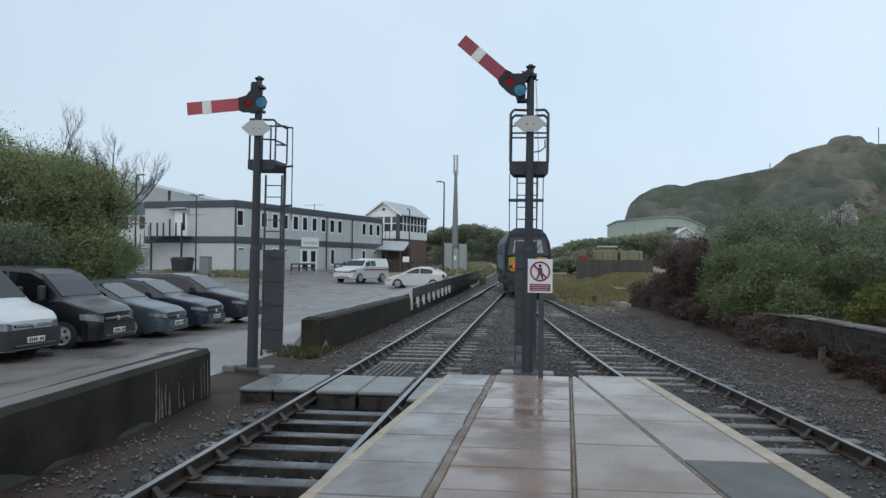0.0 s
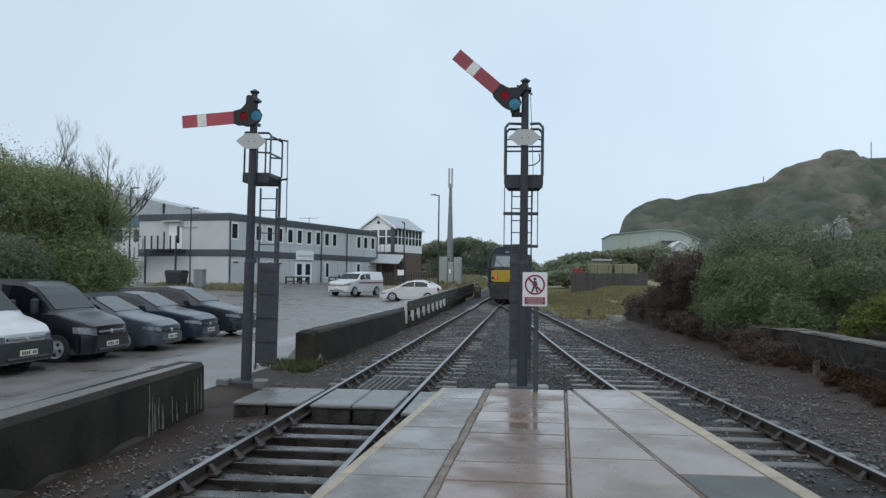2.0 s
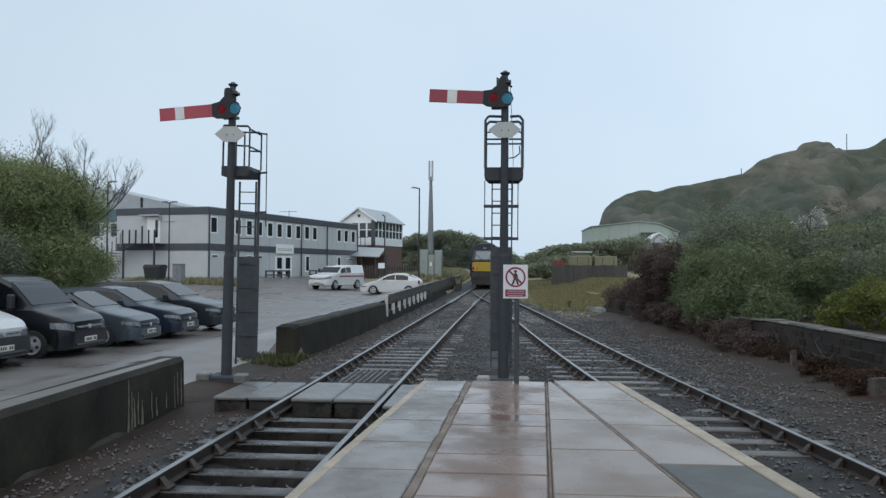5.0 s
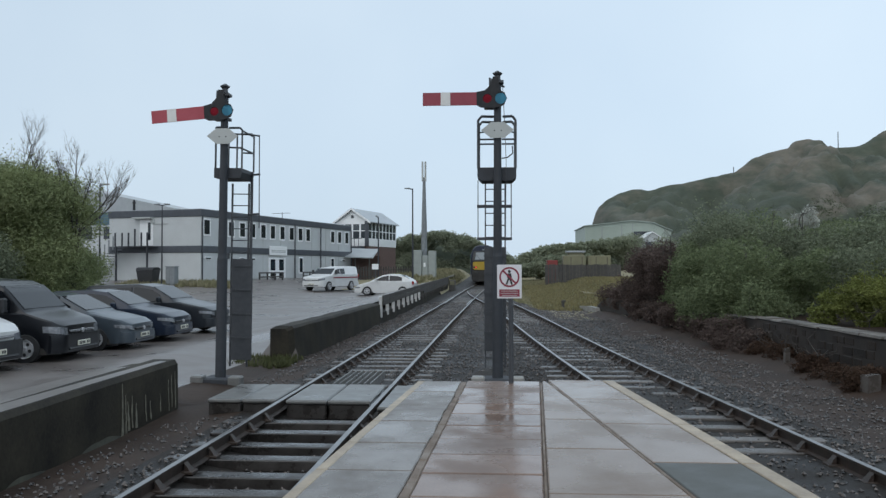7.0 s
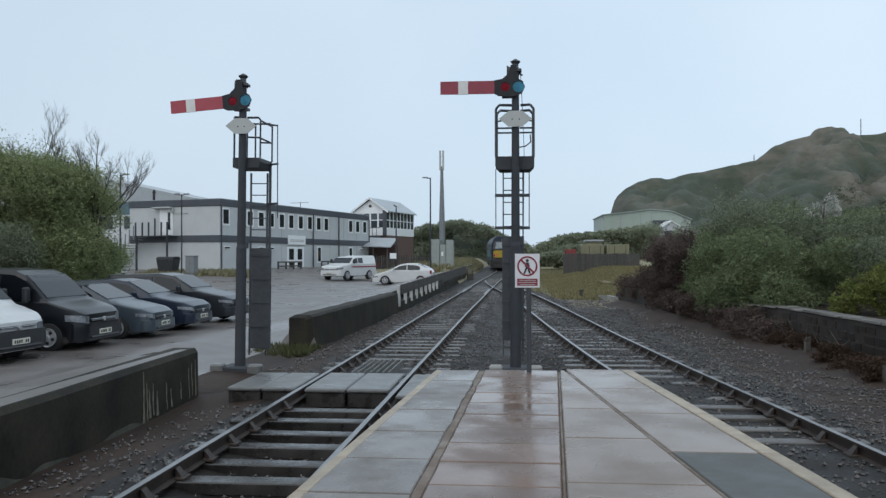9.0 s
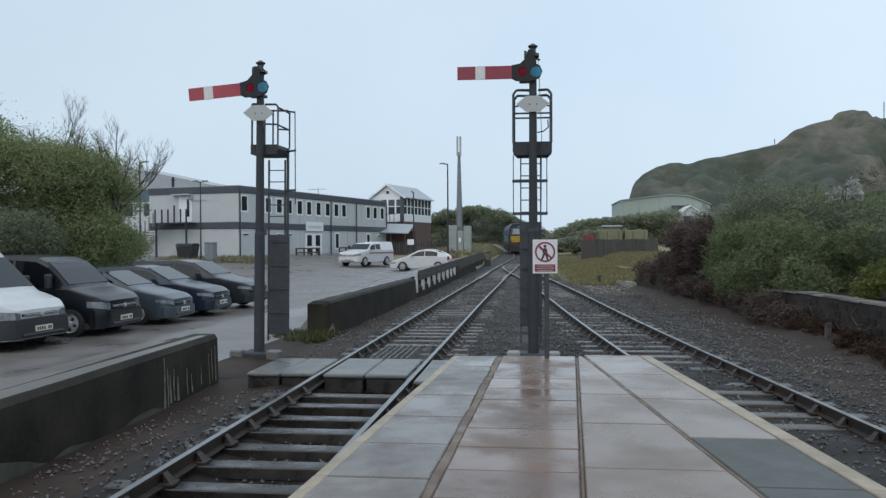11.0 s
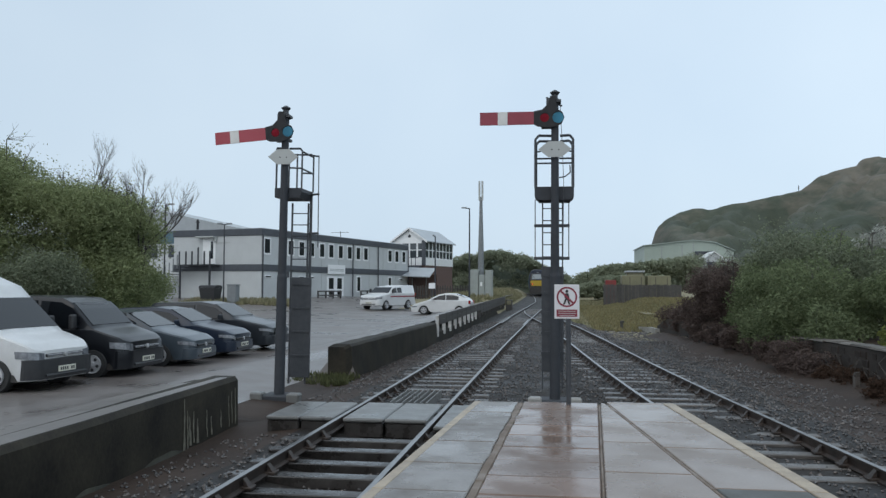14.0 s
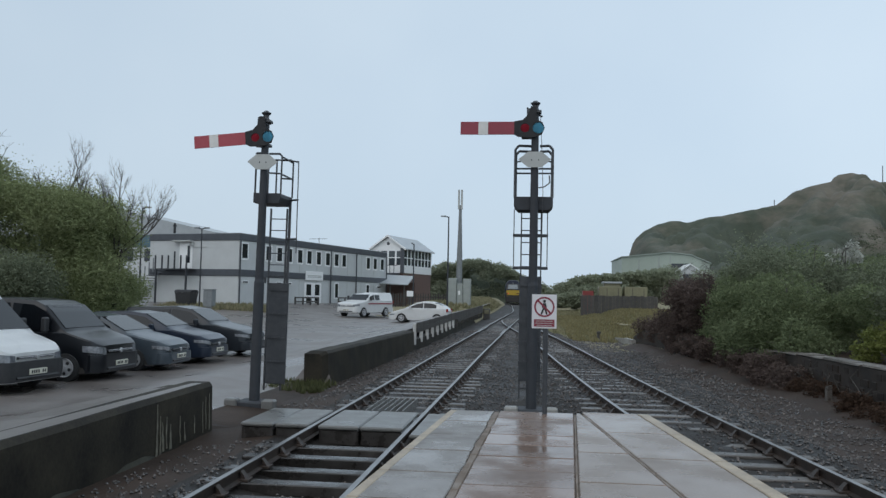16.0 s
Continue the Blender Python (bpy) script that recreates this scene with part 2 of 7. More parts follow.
def crag_material():
    """Turf broken by bare brown ground: bracken patches, streaked downhill, and ragged rock."""
    m = mat("headland_turf_and_rock", (0.040, 0.052, 0.035), (0.076, 0.085, 0.057), rough=0.9, scale=0.06, fine=0.5, bump=0.7, depth=1.2)
    n, l = m.node_tree.nodes, m.node_tree.links
    b = n["Principled BSDF"]
    green = b.inputs["Base Color"].links[0].from_socket
    tc, mp = n.new("ShaderNodeTexCoord"), n.new("ShaderNodeMapping")
    mp.inputs["Scale"].default_value = (0.030, 0.012, 0.055)
    mp.inputs["Rotation"].default_value = (0.0, radians(24), 0.0)
    patch, rough_edge = n.new("ShaderNodeTexNoise"), n.new("ShaderNodeTexNoise")
    patch.inputs["Scale"].default_value, patch.inputs["Detail"].default_value, patch.inputs["Roughness"].default_value = 1.0, 8, 0.62
    rough_edge.inputs["Scale"].default_value, rough_edge.inputs["Detail"].default_value = 0.35, 5
    rg, brown, mix = n.new("ShaderNodeMapRange"), n.new("ShaderNodeMix"), n.new("ShaderNodeMix")
    rg.inputs["From Min"].default_value, rg.inputs["From Max"].default_value = 0.47, 0.59
    rg.inputs["To Max"].default_value = 0.9
    for q in (brown, mix):
        q.data_type = "RGBA"
    brown.inputs["A"].default_value, brown.inputs["B"].default_value = (0.200, 0.172, 0.130, 1), (0.092, 0.084, 0.068, 1)
    l.new(tc.outputs["Object"], mp.inputs["Vector"])
    l.new(mp.outputs["Vector"], patch.inputs["Vector"])
    l.new(tc.outputs["Object"], rough_edge.inputs["Vector"])
    # bare ground is commoner on the windy upper slopes
    xyz, high, total = n.new("ShaderNodeSeparateXYZ"), n.new("ShaderNodeMapRange"), n.new("ShaderNodeMath")
    high.inputs["From Min"].default_value, high.inputs["From Max"].default_value = 12, 42
    high.inputs["To Min"].default_value, high.inputs["To Max"].default_value = -0.10, 0.075
    l.new(tc.outputs["Object"], xyz.inputs[0])
    l.new(xyz.outputs["Z"], high.inputs["Value"])
    l.new(patch.outputs["Fac"], total.inputs[0])
    l.new(high.outputs["Result"], total.inputs[1])
    l.new(total.outputs[0], rg.inputs["Value"])
    l.new(rough_edge.outputs["Fac"], brown.inputs["Factor"])
    l.new(rg.outputs["Result"], mix.inputs["Factor"])
    l.new(green, mix.inputs["A"])
    l.new(brown.outputs["Result"], mix.inputs["B"])
    l.new(mix.outputs["Result"], b.inputs["Base Color"])
    return m


CRAG = crag_material()
OLIVEGRASS = leafy("olive_grass", (0.290, 0.242, 0.130), (0.200, 0.180, 0.086))
PLATE = mat("cream_number_plate", (0.70, 0.68, 0.58), (0.62, 0.60, 0.5), rough=0.35, bump=0)
INK = mat("black_marks", (0.02, 0.02, 0.022), (0.03, 0.03, 0.03), rough=0.5, bump=0)
TYRE = mat("black_rubber", (0.018, 0.018, 0.018), (0.03, 0.03, 0.03), rough=0.7, scale=10, fine=60, bump=0.2)
RIM = mat("silver_alloy", (0.50, 0.50, 0.51), (0.40, 0.40, 0.41), rough=0.35, metal=0.25, bump=0)
TRIM = mat("black_plastic_trim", (0.022, 0.022, 0.024), (0.035, 0.035, 0.036), rough=0.5, scale=10, fine=60, bump=0.05)
LAMPGLASS = mat("headlamp_glass", (0.24, 0.25, 0.27), (0.10, 0.105, 0.115), rough=0.08, scale=12, fine=60, bump=0, spec=0.9)
TAILRED = mat("tail_lamp_red", (0.30, 0.02, 0.02), (0.22, 0.015, 0.015), rough=0.15, bump=0)
SIGNRED = mat("sign_red", (0.24, 0.025, 0.045), (0.21, 0.02, 0.04), rough=0.35, bump=0)
SIGNWHITE = mat("sign_white", (0.70, 0.69, 0.70), (0.64, 0.63, 0.64), rough=0.35, bump=0, scale=5)
LOCOBLUE = mat("locomotive_dark_blue", (0.010, 0.014, 0.027), (0.015, 0.020, 0.035), rough=0.45, scale=1.5, fine=20, bump=0.02, spec=0.22)
LOCOTEAL = mat("locomotive_teal", (0.055, 0.16, 0.19), (0.045, 0.13, 0.16), rough=0.3, scale=1.5, fine=20, bump=0.02)
LOCOYELLOW = mat("locomotive_warning_yellow", (0.44, 0.30, 0.03), (0.36, 0.24, 0.025), rough=0.3, scale=3, fine=30, bump=0.02)
UNDER = mat("grimy_running_gear", (0.025, 0.023, 0.021), (0.045, 0.04, 0.036), rough=0.6, scale=4, fine=30, bump=0.3)
TAILGLOW = glow("lit_tail_lamp", (0.8, 0.05, 0.03), 1.0)
RUSTRED = mat("red_container_paint", (0.25, 0.035, 0.03), (0.18, 0.028, 0.025), rough=0.5, scale=1, fine=10, bump=0.05)
TANPAINT = mat("olive_yellow_container_paint", (0.22, 0.205, 0.12), (0.16, 0.15, 0.09), rough=0.5, scale=1, fine=10, bump=0.05, vary=0.1)
FENCEDARK = mat("dark_weathered_fence_timber", (0.045, 0.042, 0.04), (0.075, 0.068, 0.06), rough=0.6, scale=3, fine=30, bump=0.3, vary=0.2)
FENCEWHITE = mat("flaking_white_fence_paint", (0.62, 0.62, 0.60), (0.45, 0.44, 0.42), rough=0.5, scale=4, fine=40, bump=0.2, vary=0.1)


def paint(name, colour):
    dark = max(colour) < 0.15
    return mat(name, colour, tuple(c * 0.85 for c in colour), rough=0.30, scale=2, fine=20, bump=0.01, coat=0.25, spec=0.35 if dark else 0.5)


# ---------- mesh helpers ----------


def box(bm, x0, x1, y0, y1, z0, z1, bevel=0.0):
    vs = [bm.verts.new((x, y, z)) for z in (z0, z1) for x, y in ((x0, y0), (x1, y0), (x1, y1), (x0, y1))]
    faces = [(3, 2, 1, 0), (4, 5, 6, 7), (0, 1, 5, 4), (1, 2, 6, 5), (2, 3, 7, 6), (3, 0, 4, 7)]
    fs = [bm.faces.new([vs[i] for i in f]) for f in faces]
    if bevel:
        bmesh.ops.bevel(bm, geom=list({e for f in fs for e in f.edges}), offset=bevel, segments=1, affect="EDGES", profile=0.6)
    return bm


def rod(bm, p, q, r, r2=None, seg=8, cap=True):
    p, q = Vector(p), Vector(q)
    r2 = r if r2 is None else r2
    axis = (q - p).normalized()
    side = axis.orthogonal().normalized()
    up = axis.cross(side)
    rings = []
    for c, rad in ((p, r), (q, r2)):
        rings.append([bm.verts.new(c + (side * math.cos(a) + up * math.sin(a)) * rad) for a in (2 * math.pi * k / seg for k in range(seg))])
    for k in range(seg):
        bm.faces.new((rings[0][k], rings[0][(k + 1) % seg], rings[1][(k + 1) % seg], rings[1][k]))
    if cap:
        bm.faces.new(rings[0][::-1])
        bm.faces.new(rings[1])
    return bm


def loft(bm, rings, closed=True, caps=True):
    """Rings of equal length, joined one to the next."""
    vs = [[bm.verts.new(p) for p in ring] for ring in rings]
    n = len(vs[0])
    for a, b in zip(vs, vs[1:]):
        for k in range(n if closed else n - 1):
            bm.faces.new((a[k], a[(k + 1) % n], b[(k + 1) % n], b[k]))
    if caps and closed:
        bm.faces.new(vs[0][::-1])
        bm.faces.new(vs[-1])
    return vs


def lathe(bm, profile, centre=(0, 0, 0), axis="Z", seg=16):
    cx, cy, cz = centre
    rings = []
    for r, h in profile:
        ring = []
        for k in range(seg):
            a = 2 * math.pi * k / seg
            u, v = r * math.cos(a), r * math.sin(a)
            ring.append({"Z": (cx + u, cy + v, cz + h), "X": (cx + h, cy + u, cz + v), "Y": (cx + u, cy + h, cz + v)}[axis])
        rings.append(ring)
    loft(bm, rings)
    return bm


def prism(bm, outline, y0, y1):
    """An outline in x and z, drawn out along y."""
    a = [bm.verts.new((x, y0, z)) for x, z in outline]
    b = [bm.verts.new((x, y1, z)) for x, z in outline]
    bm.faces.new(a)
    bm.faces.new(b[::-1])
    for k in range(len(a)):
        j = (k + 1) % len(a)
        bm.faces.new((a[k], b[k], b[j], a[j]))
    return bm


def mesh_of(name, bm, material, smooth=False):
    bmesh.ops.recalc_face_normals(bm, faces=bm.faces)
    me = bpy.data.meshes.new(name)
    bm.to_mesh(me)
    bm.free()
    me.materials.append(material)
    if smooth:
        me.polygons.foreach_set("use_smooth", [True] * len(me.polygons))
        me.set_sharp_from_angle(angle=radians(42))
    return me


def part(name, bm, material, parent=None, label="", smooth=False):
    ob = new(name, mesh_of(name, bm, material, smooth))
    ob.parent = parent
    return tagged(ob, label)


def thing(name, label, category, at=None, group="", kind=""):
    ob = new(name)
    ob.empty_display_size = 0.2
    if at is not None:
        ob.matrix_basis = at
    return tagged(ob, label, category, group, kind)


def B():
    return bmesh.new()


def sm(a, b, x):
    t = min(1, max(0, (x - a) / (b - a)))
    return t * t * (3 - 2 * t)


# ---------- levels and lines of the place ----------


def rise(y):
    """The gentle climb of the line beyond the points."""
    return 0.0 if y < 34 else 0.85 * sm(34, 150, y)


T1_LINE = ([-12, 7, 20, 32, 51, 62, 74, 90, 110, 125, 141, 170, 230], [-2.66, -2.65, -2.61, -2.59, -2.42, -2.22, -1.95, -1.55, -2.2, -2.85, -3.75, -6.0, -13.0])
T2_LINE = ([-12, 0, 8.5, 13.4, 16.4, 24, 34, 41, 48, 53, 60, 67, 74, 90], [4.7, 3.75, 3.05, 2.56, 2.25, 1.66, 0.98, 0.42, -0.22, -0.85, -1.58, -1.92, -1.95, -1.55])


def line_x(line, y):
    """Smoothed x of a track's middle at y."""
    ys, xs = line
    return sum(float(np.interp(y + d, ys, xs)) * w for d, w in ((-5, 0.1), (-2.5, 0.2), (0, 0.4), (2.5, 0.2), (5, 0.1)))


def carpark_z(x, y):
    edge = sm(-8.8, -5.7, x)
    gap = sm(13.1, 13.5, y) * (1 - sm(20.4, 27.0, y)) * sm(-8.4, -7.2, x) if x < -5.8 else sm(13.1, 13.5, y) * (1 - sm(20.4, 20.8, y))
    z = 0.47 * edge * (1 - gap) - 0.06 * (1 - edge) - 0.22 * gap * sm(-8.8, -6.0, x)
    z += 0.24 * sm(24, 60, y) + 0.9 * sm(46, 66, y) * sm(-12, -22, x) + 0.4 * sm(60, 100, y)
    return z + 0.015 * noise.noise((x * 0.35, y * 0.35, 0))

# ---------- ground ----------


def grid_mesh(name, xs, ys, zf, material):
    verts = [(x, y, zf(x, y)) for y in ys for x in xs]
    n = len(xs)
    faces = [(j * n + i, j * n + i + 1, (j + 1) * n + i + 1, (j + 1) * n + i) for j in range(len(ys) - 1) for i in range(n - 1)]
    me = bpy.data.meshes.new(name)
    me.from_pydata(verts, [], faces)
    me.materials.append(material)
    me.polygons.foreach_set("use_smooth", [True] * len(me.polygons))
    return new(name, me)


def ground_z(x, y):
    """Ballast between the walls, earth beyond."""
    near = 1 if -25 < x < 25 and -15 < y < 170 else 0
    bed = min(abs(x - line_x(T1_LINE, min(y, 229))), abs(x - line_x(T2_LINE, min(y, 89)))) if near else 9
    z = -0.168 - 0.15 * sm(1.3, 2.6, bed) + rise(y)
    if near and y < 13:
        z -= 0.12 * (1 - sm(0.6, 1.0, abs(x - line_x(T1_LINE, y))))
    if near:
        z += 0.04 * noise.noise((x * 1.1, y * 1.1, 3)) + 0.05 * noise.noise((x * 0.3, y * 0.3, 7))
        z += 0.25 * sm(4.6, 6.2, x) * sm(26, 34, y)
    return z


gx = [-2500, -900, -300, -100, -50, -30, -20, -14, -10] + [-8 + 0.5 * i for i in range(33)] + [10, 14, 20, 30, 50, 100, 300, 900, 2500]
gy = [-900, -200, -60, -20] + [-10 + 0.5 * i for i in range(101)] + [42, 45, 48, 52, 56, 60, 66, 72, 80, 90, 100, 115, 130, 150, 170, 200, 260, 400, 800, 1600, 3500]
GROUND = grid_mesh("ground", gx, gy, ground_z, BALLAST)
GROUND.data.materials.append(EARTH)
GROUND.data.materials.append(STRAW)
for p in GROUND.data.polygons:
    if (p.center.x < -4.0 or p.center.x > 4.6) and p.center.y < 40:
        p.material_index = 1
    if 37 < p.center.y < 260 and p.center.x > line_x(T2_LINE if p.center.y < 74 else T1_LINE, min(p.center.y, 88)) + 2.0:
        p.material_index = 2
tagged(GROUND, "dark wet ballast and cinder ground along the tracks", "ground", kind="structure")

cx = [-120, -90, -70] + [-56 + 2 * i for i in range(22)] + [-12 + 0.4 * i for i in range(17)] + [-5.42]
cy = [-25, -15] + [-8 + 0.4 * i for i in range(110)] + [38 + 2 * i for i in range(36)] + [120, 140]
CARPARK = grid_mesh("car_park", cx, cy, carpark_z, TARMAC)


def near_wall_x(y):
    """The platform wall bends a little away from the line at its end."""
    return float(np.interp(y, [-12, 7, 9, 10.5, 12, 13.5], [-5.15, -5.22, -5.26, -5.33, -5.37, -5.42]))


for v in CARPARK.data.vertices:
    if v.co.x > -5.5 and v.co.y < 13.5:
        v.co.x, v.co.z = near_wall_x(v.co.y) - 0.075, max(v.co.z, 0.506)
    elif v.co.x > -5.9 and v.co.y < 13.5:
        v.co.z = max(v.co.z, 0.506)
CARPARK.data.materials.append(EARTH)
for v in CARPARK.data.vertices:
    x, y = v.co.x, v.co.y
    if x > -6.1 and 13.5 <= y < 20.4:
        wob = 0.12 * noise.noise((y * 1.2, 2, 2))
        if x > -5.5:
            v.co.x, v.co.z = (-5.0 if y > 13.9 else -5.5) + wob * (y > 13.9), ground_z(-5.0, y) - 0.03
        elif x > -5.8:
            v.co.x = -6.05 + wob
        else:
            v.co.x = -6.25 + wob
for p in CARPARK.data.polygons:
    if p.center.x > -5.85 and 13.3 < p.center.y < 20.4:
        p.material_index = 1
tagged(CARPARK, "wet grey tarmac car park beside the railway", "car park", kind="structure")

# retaining walls of the car park
wall = thing("wall_near", "dark stained concrete platform wall with pale lime runs", "wall", kind="structure")
bm = B()
loft(bm, [[(x - 0.42, y, -0.6), (x + 0.02, y, -0.6), (x, y, 0.43), (x - 0.05, y, 0.50), (x - 0.42, y, 0.50)]
          for x, y in ((near_wall_x(y) + 0.012 * noise.noise((y * 1.3, 0, 5)), y) for y in [-12 + 0.5 * k for k in range(52)])])
part("wall_body", bm, WALL, wall)
rnd = random.Random(5)
for y, head, drop, wide in ((11.30, 0.40, 0.78, 0.026), (11.42, 0.22, 0.55, 0.020), (11.50, 0.12, 0.42, 0.030), (11.63, 0.18, 0.46, 0.022), (11.78, 0.05, 0.36, 0.028),
                            (12.12, 0.12, 0.40, 0.018), (12.30, 0.00, 0.28, 0.022), (12.70, 0.05, 0.28, 0.014), (13.05, 0.22, 0.50, 0.012), (13.18, 0.28, 0.52, 0.016), (13.34, 0.32, 0.60, 0.020)):
    x = near_wall_x(y) + 0.02
    rows_ = []
    for q in range(6):
        f = q / 5
        w_ = wide * (0.35 + 1.5 * f) * (1 - 0.3 * f) * rnd.uniform(0.7, 1.3)
        yy = y + rnd.uniform(-0.012, 0.012)
        rows_.append([(x + 0.02 * f - 0.014, yy - w_, head - drop * f), (x + 0.02 * f - 0.006, yy, head - drop * f), (x + 0.02 * f - 0.014, yy + w_, head - drop * f)])
    bm = B()
    loft(bm, rows_)
    part("lime_run", bm, LIME, wall, "pale lime run down the wall")
for y0, y1, tall_ in ((4.4, 8.35, 0.40), (8.3, 9.3, 0.16), (10.0, 11.3, 0.15)):
    bm = B()
    rows_ = []
    for q in range(19):
        y = y0 + (y1 - y0) * q / 18
        h = math.sin(math.pi * (q + 0.4) / 18.8) ** 0.7 * (0.75 + 0.3 * noise.noise((y * 2.4, y0, 1))) * tall_
        x = near_wall_x(y) + 0.03
        rows_.append([(x, y, -0.42), (x + 0.004, y, -0.42 + 0.5 * h), (x - 0.01, y, -0.36 + h), (x - 0.05, y, -0.36 + h)])
    loft(bm, rows_)
    part("algae_stain", bm, STAIN, wall, "pale greenish algae stain at the wall's foot")
wall = thing("wall_far", "dark mossy concrete retaining wall of the car park", "wall", kind="structure")
bm = B()
loft(bm, [[(x - 0.45, y, -0.6 + dz), (x + 0.06, y, -0.6 + dz), (x, y, 0.50 + dz), (x - 0.06, y, 0.56 + dz), (x - 0.45, y, 0.56 + dz)]
          for x, y, dz in ((float(np.interp(y, [20.4, 26, 33.6], [-5.22, -5.10, -4.95])) - 0.12 * (y < 20.5) + 0.025 * noise.noise((y * 0.9, 1, 2)), y, 0.02 * noise.noise((y * 0.7, 4, 2)) - 0.07 * (y < 20.5))
                           for y in [20.4, 20.55, 20.8] + [21.2 + 0.4 * k for k in range(32)])])
part("wall_body", bm, WALL, wall)
bm = B()
loft(bm, [[(x - 0.4, y, -0.6), (x, y, -0.6), (x - 0.04, y, h), (x - 0.4, y, h)] for x, y, h in ((-4.95, 33.62, 0.12), (-4.9, 50, 0.22), (-4.85, 64, 0.35), (-4.8, 76, 0.45))])
part("fence_kerb", bm, WALL, wall, "low concrete kerb under the fence")

for nm, y0, y1, wall_top in (("wall_return_near", 13.18, 13.5, 0.46),):
    w = thing(nm, "dark concrete return of the platform wall", "wall", kind="structure")
    bm = B()
    prism(bm, [(-8.4, -0.6), (-5.6, -0.6), (-5.6, wall_top), (-6.2, wall_top - 0.04), (-8.4, -0.12)], y0, y1)
    part("wall_body", bm, WALL, w)

# paling fence on the kerb
fence = thing("paling_fence", "weathered dark timber fence with white painted posts", "fence")
for k in range(22):
    y = 34.0 + 1.95 * k
    x = -4.97 + 0.004 * (y - 34)
    z = 0.1 + 0.0078 * (y - 34)
    bm = B()
    box(bm, x - 0.07, x + 0.07, y - 0.07, y + 0.07, z - 0.15, z + 0.74, 0.015)
    part("post", bm, FENCEWHITE if k < 9 else FENCEDARK, fence, "white painted fence post" if k < 9 else "")
for k in range(21):
    y = 34.0 + 1.95 * k
    x = -4.865 + 0.004 * (y - 34)
    z = 0.1 + 0.0078 * (y - 34)
    for h in (0.36, 0.575) if k < 9 else (0.145, 0.36, 0.575):
        bm = B()
        box(bm, x - 0.025, x + 0.025, y - 0.1, y + 1.84, z + h, z + h + 0.205, 0.01)
        part("rail_board", bm, FENCEDARK, fence)

# ---------- tracks ----------


def sweep_rail(name, line, off, y0, y1, step, parent):
    bm = B()
    prof = [(-0.065, -0.155), (0.065, -0.155), (0.065, -0.142), (0.011, -0.125), (0.011, -0.045), (0.034, -0.036), (0.034, -0.004), (0.028, 0.0),
            (-0.028, 0.0), (-0.034, -0.004), (-0.034, -0.036), (-0.011, -0.045), (-0.011, -0.125), (-0.065, -0.142)]
    rings = []
    y = y0
    while y <= y1 + 1e-6:
        x = line_x(line, y) + off
        rings.append([(x + a, y, rise(y) + b) for a, b in prof])
        y += step
    loft(bm, rings)
    bm.faces.ensure_lookup_table()
    ob = part("rail", bm, RUST, parent, "rusty rail with a polished wet head")
    ob.data.materials.append(RAILTOP)
    for p in ob.data.polygons:
        if p.normal.z > 0.6 and max(ob.data.vertices[v].co.z - rise(ob.data.vertices[v].co.y) for v in p.vertices) > -0.002:
            p.material_index = 1
    return ob


bm = B()
box(bm, -1.27, 1.27, -0.125, 0.125, -0.13, 0.0, 0.012)
SLEEPER = mesh_of("sleeper", bm, TIMBER)
OILY = SLEEPER.copy()
OILY.materials[0] = OILTIMBER
bm = B()
box(bm, -0.14, 0.14, -0.09, 0.09, 0.0, 0.035, 0.008)
for s in (-1, 1):
    loft(bm, [[(s * 0.035, -0.05, 0.03), (s * 0.035, 0.05, 0.03), (s * 0.035, 0.05, 0.12), (s * 0.035, -0.05, 0.12)],
              [(s * 0.11, -0.07, 0.03), (s * 0.11, 0.07, 0.03), (s * 0.07, 0.05, 0.08), (s * 0.07, -0.05, 0.08)]])
CHAIR = mesh_of("rail_chair", bm, RUST)
GAUGE = 0.752
rnd = random.Random(11)
for label, line, y_end in (("bay line of rusty rails on wet timber sleepers", T1_LINE, 200), ("main line of rusty rails on wet sleepers curving towards the points", T2_LINE, 66)):
    track = thing("railway_track", label, "railway track", kind="structure")
    for s in (-1, 1):
        first = -8
        sweep_rail("rail", line, s * GAUGE, first, y_end, 1.0, track)
    y = 1.2
    while y < 76:
        near1 = line is T1_LINE and 12.3 < y < 14.4
        if not (line is T2_LINE and y > 47) and not near1:
            x = line_x(line, y)
            ob = new("sleeper", OILY if y < 12 and line is T1_LINE else SLEEPER)
            ob.parent = track
            ob.matrix_basis = pose(x + rnd.uniform(-0.06, 0.06), y + rnd.uniform(-0.02, 0.02), rise(y) - 0.155 + rnd.uniform(-0.01, 0.006), 0, 0, rnd.uniform(-1.2, 1.2))
            if y < 45:
                for s in (-1, 1):
                    ch = new("rail_chair", CHAIR)
                    ch.parent = track
                    ch.matrix_basis = pose(x + s * GAUGE, y, rise(y) - 0.155)
        y += 0.74
    if line is T1_LINE:
        # check rail and wing rails at the nose of the points
        for off, a, b in ((0.66, 44, 50.5), (-0.66, 46, 54)):
            sweep_rail("rail", line, off, a, b, 1.3, track)

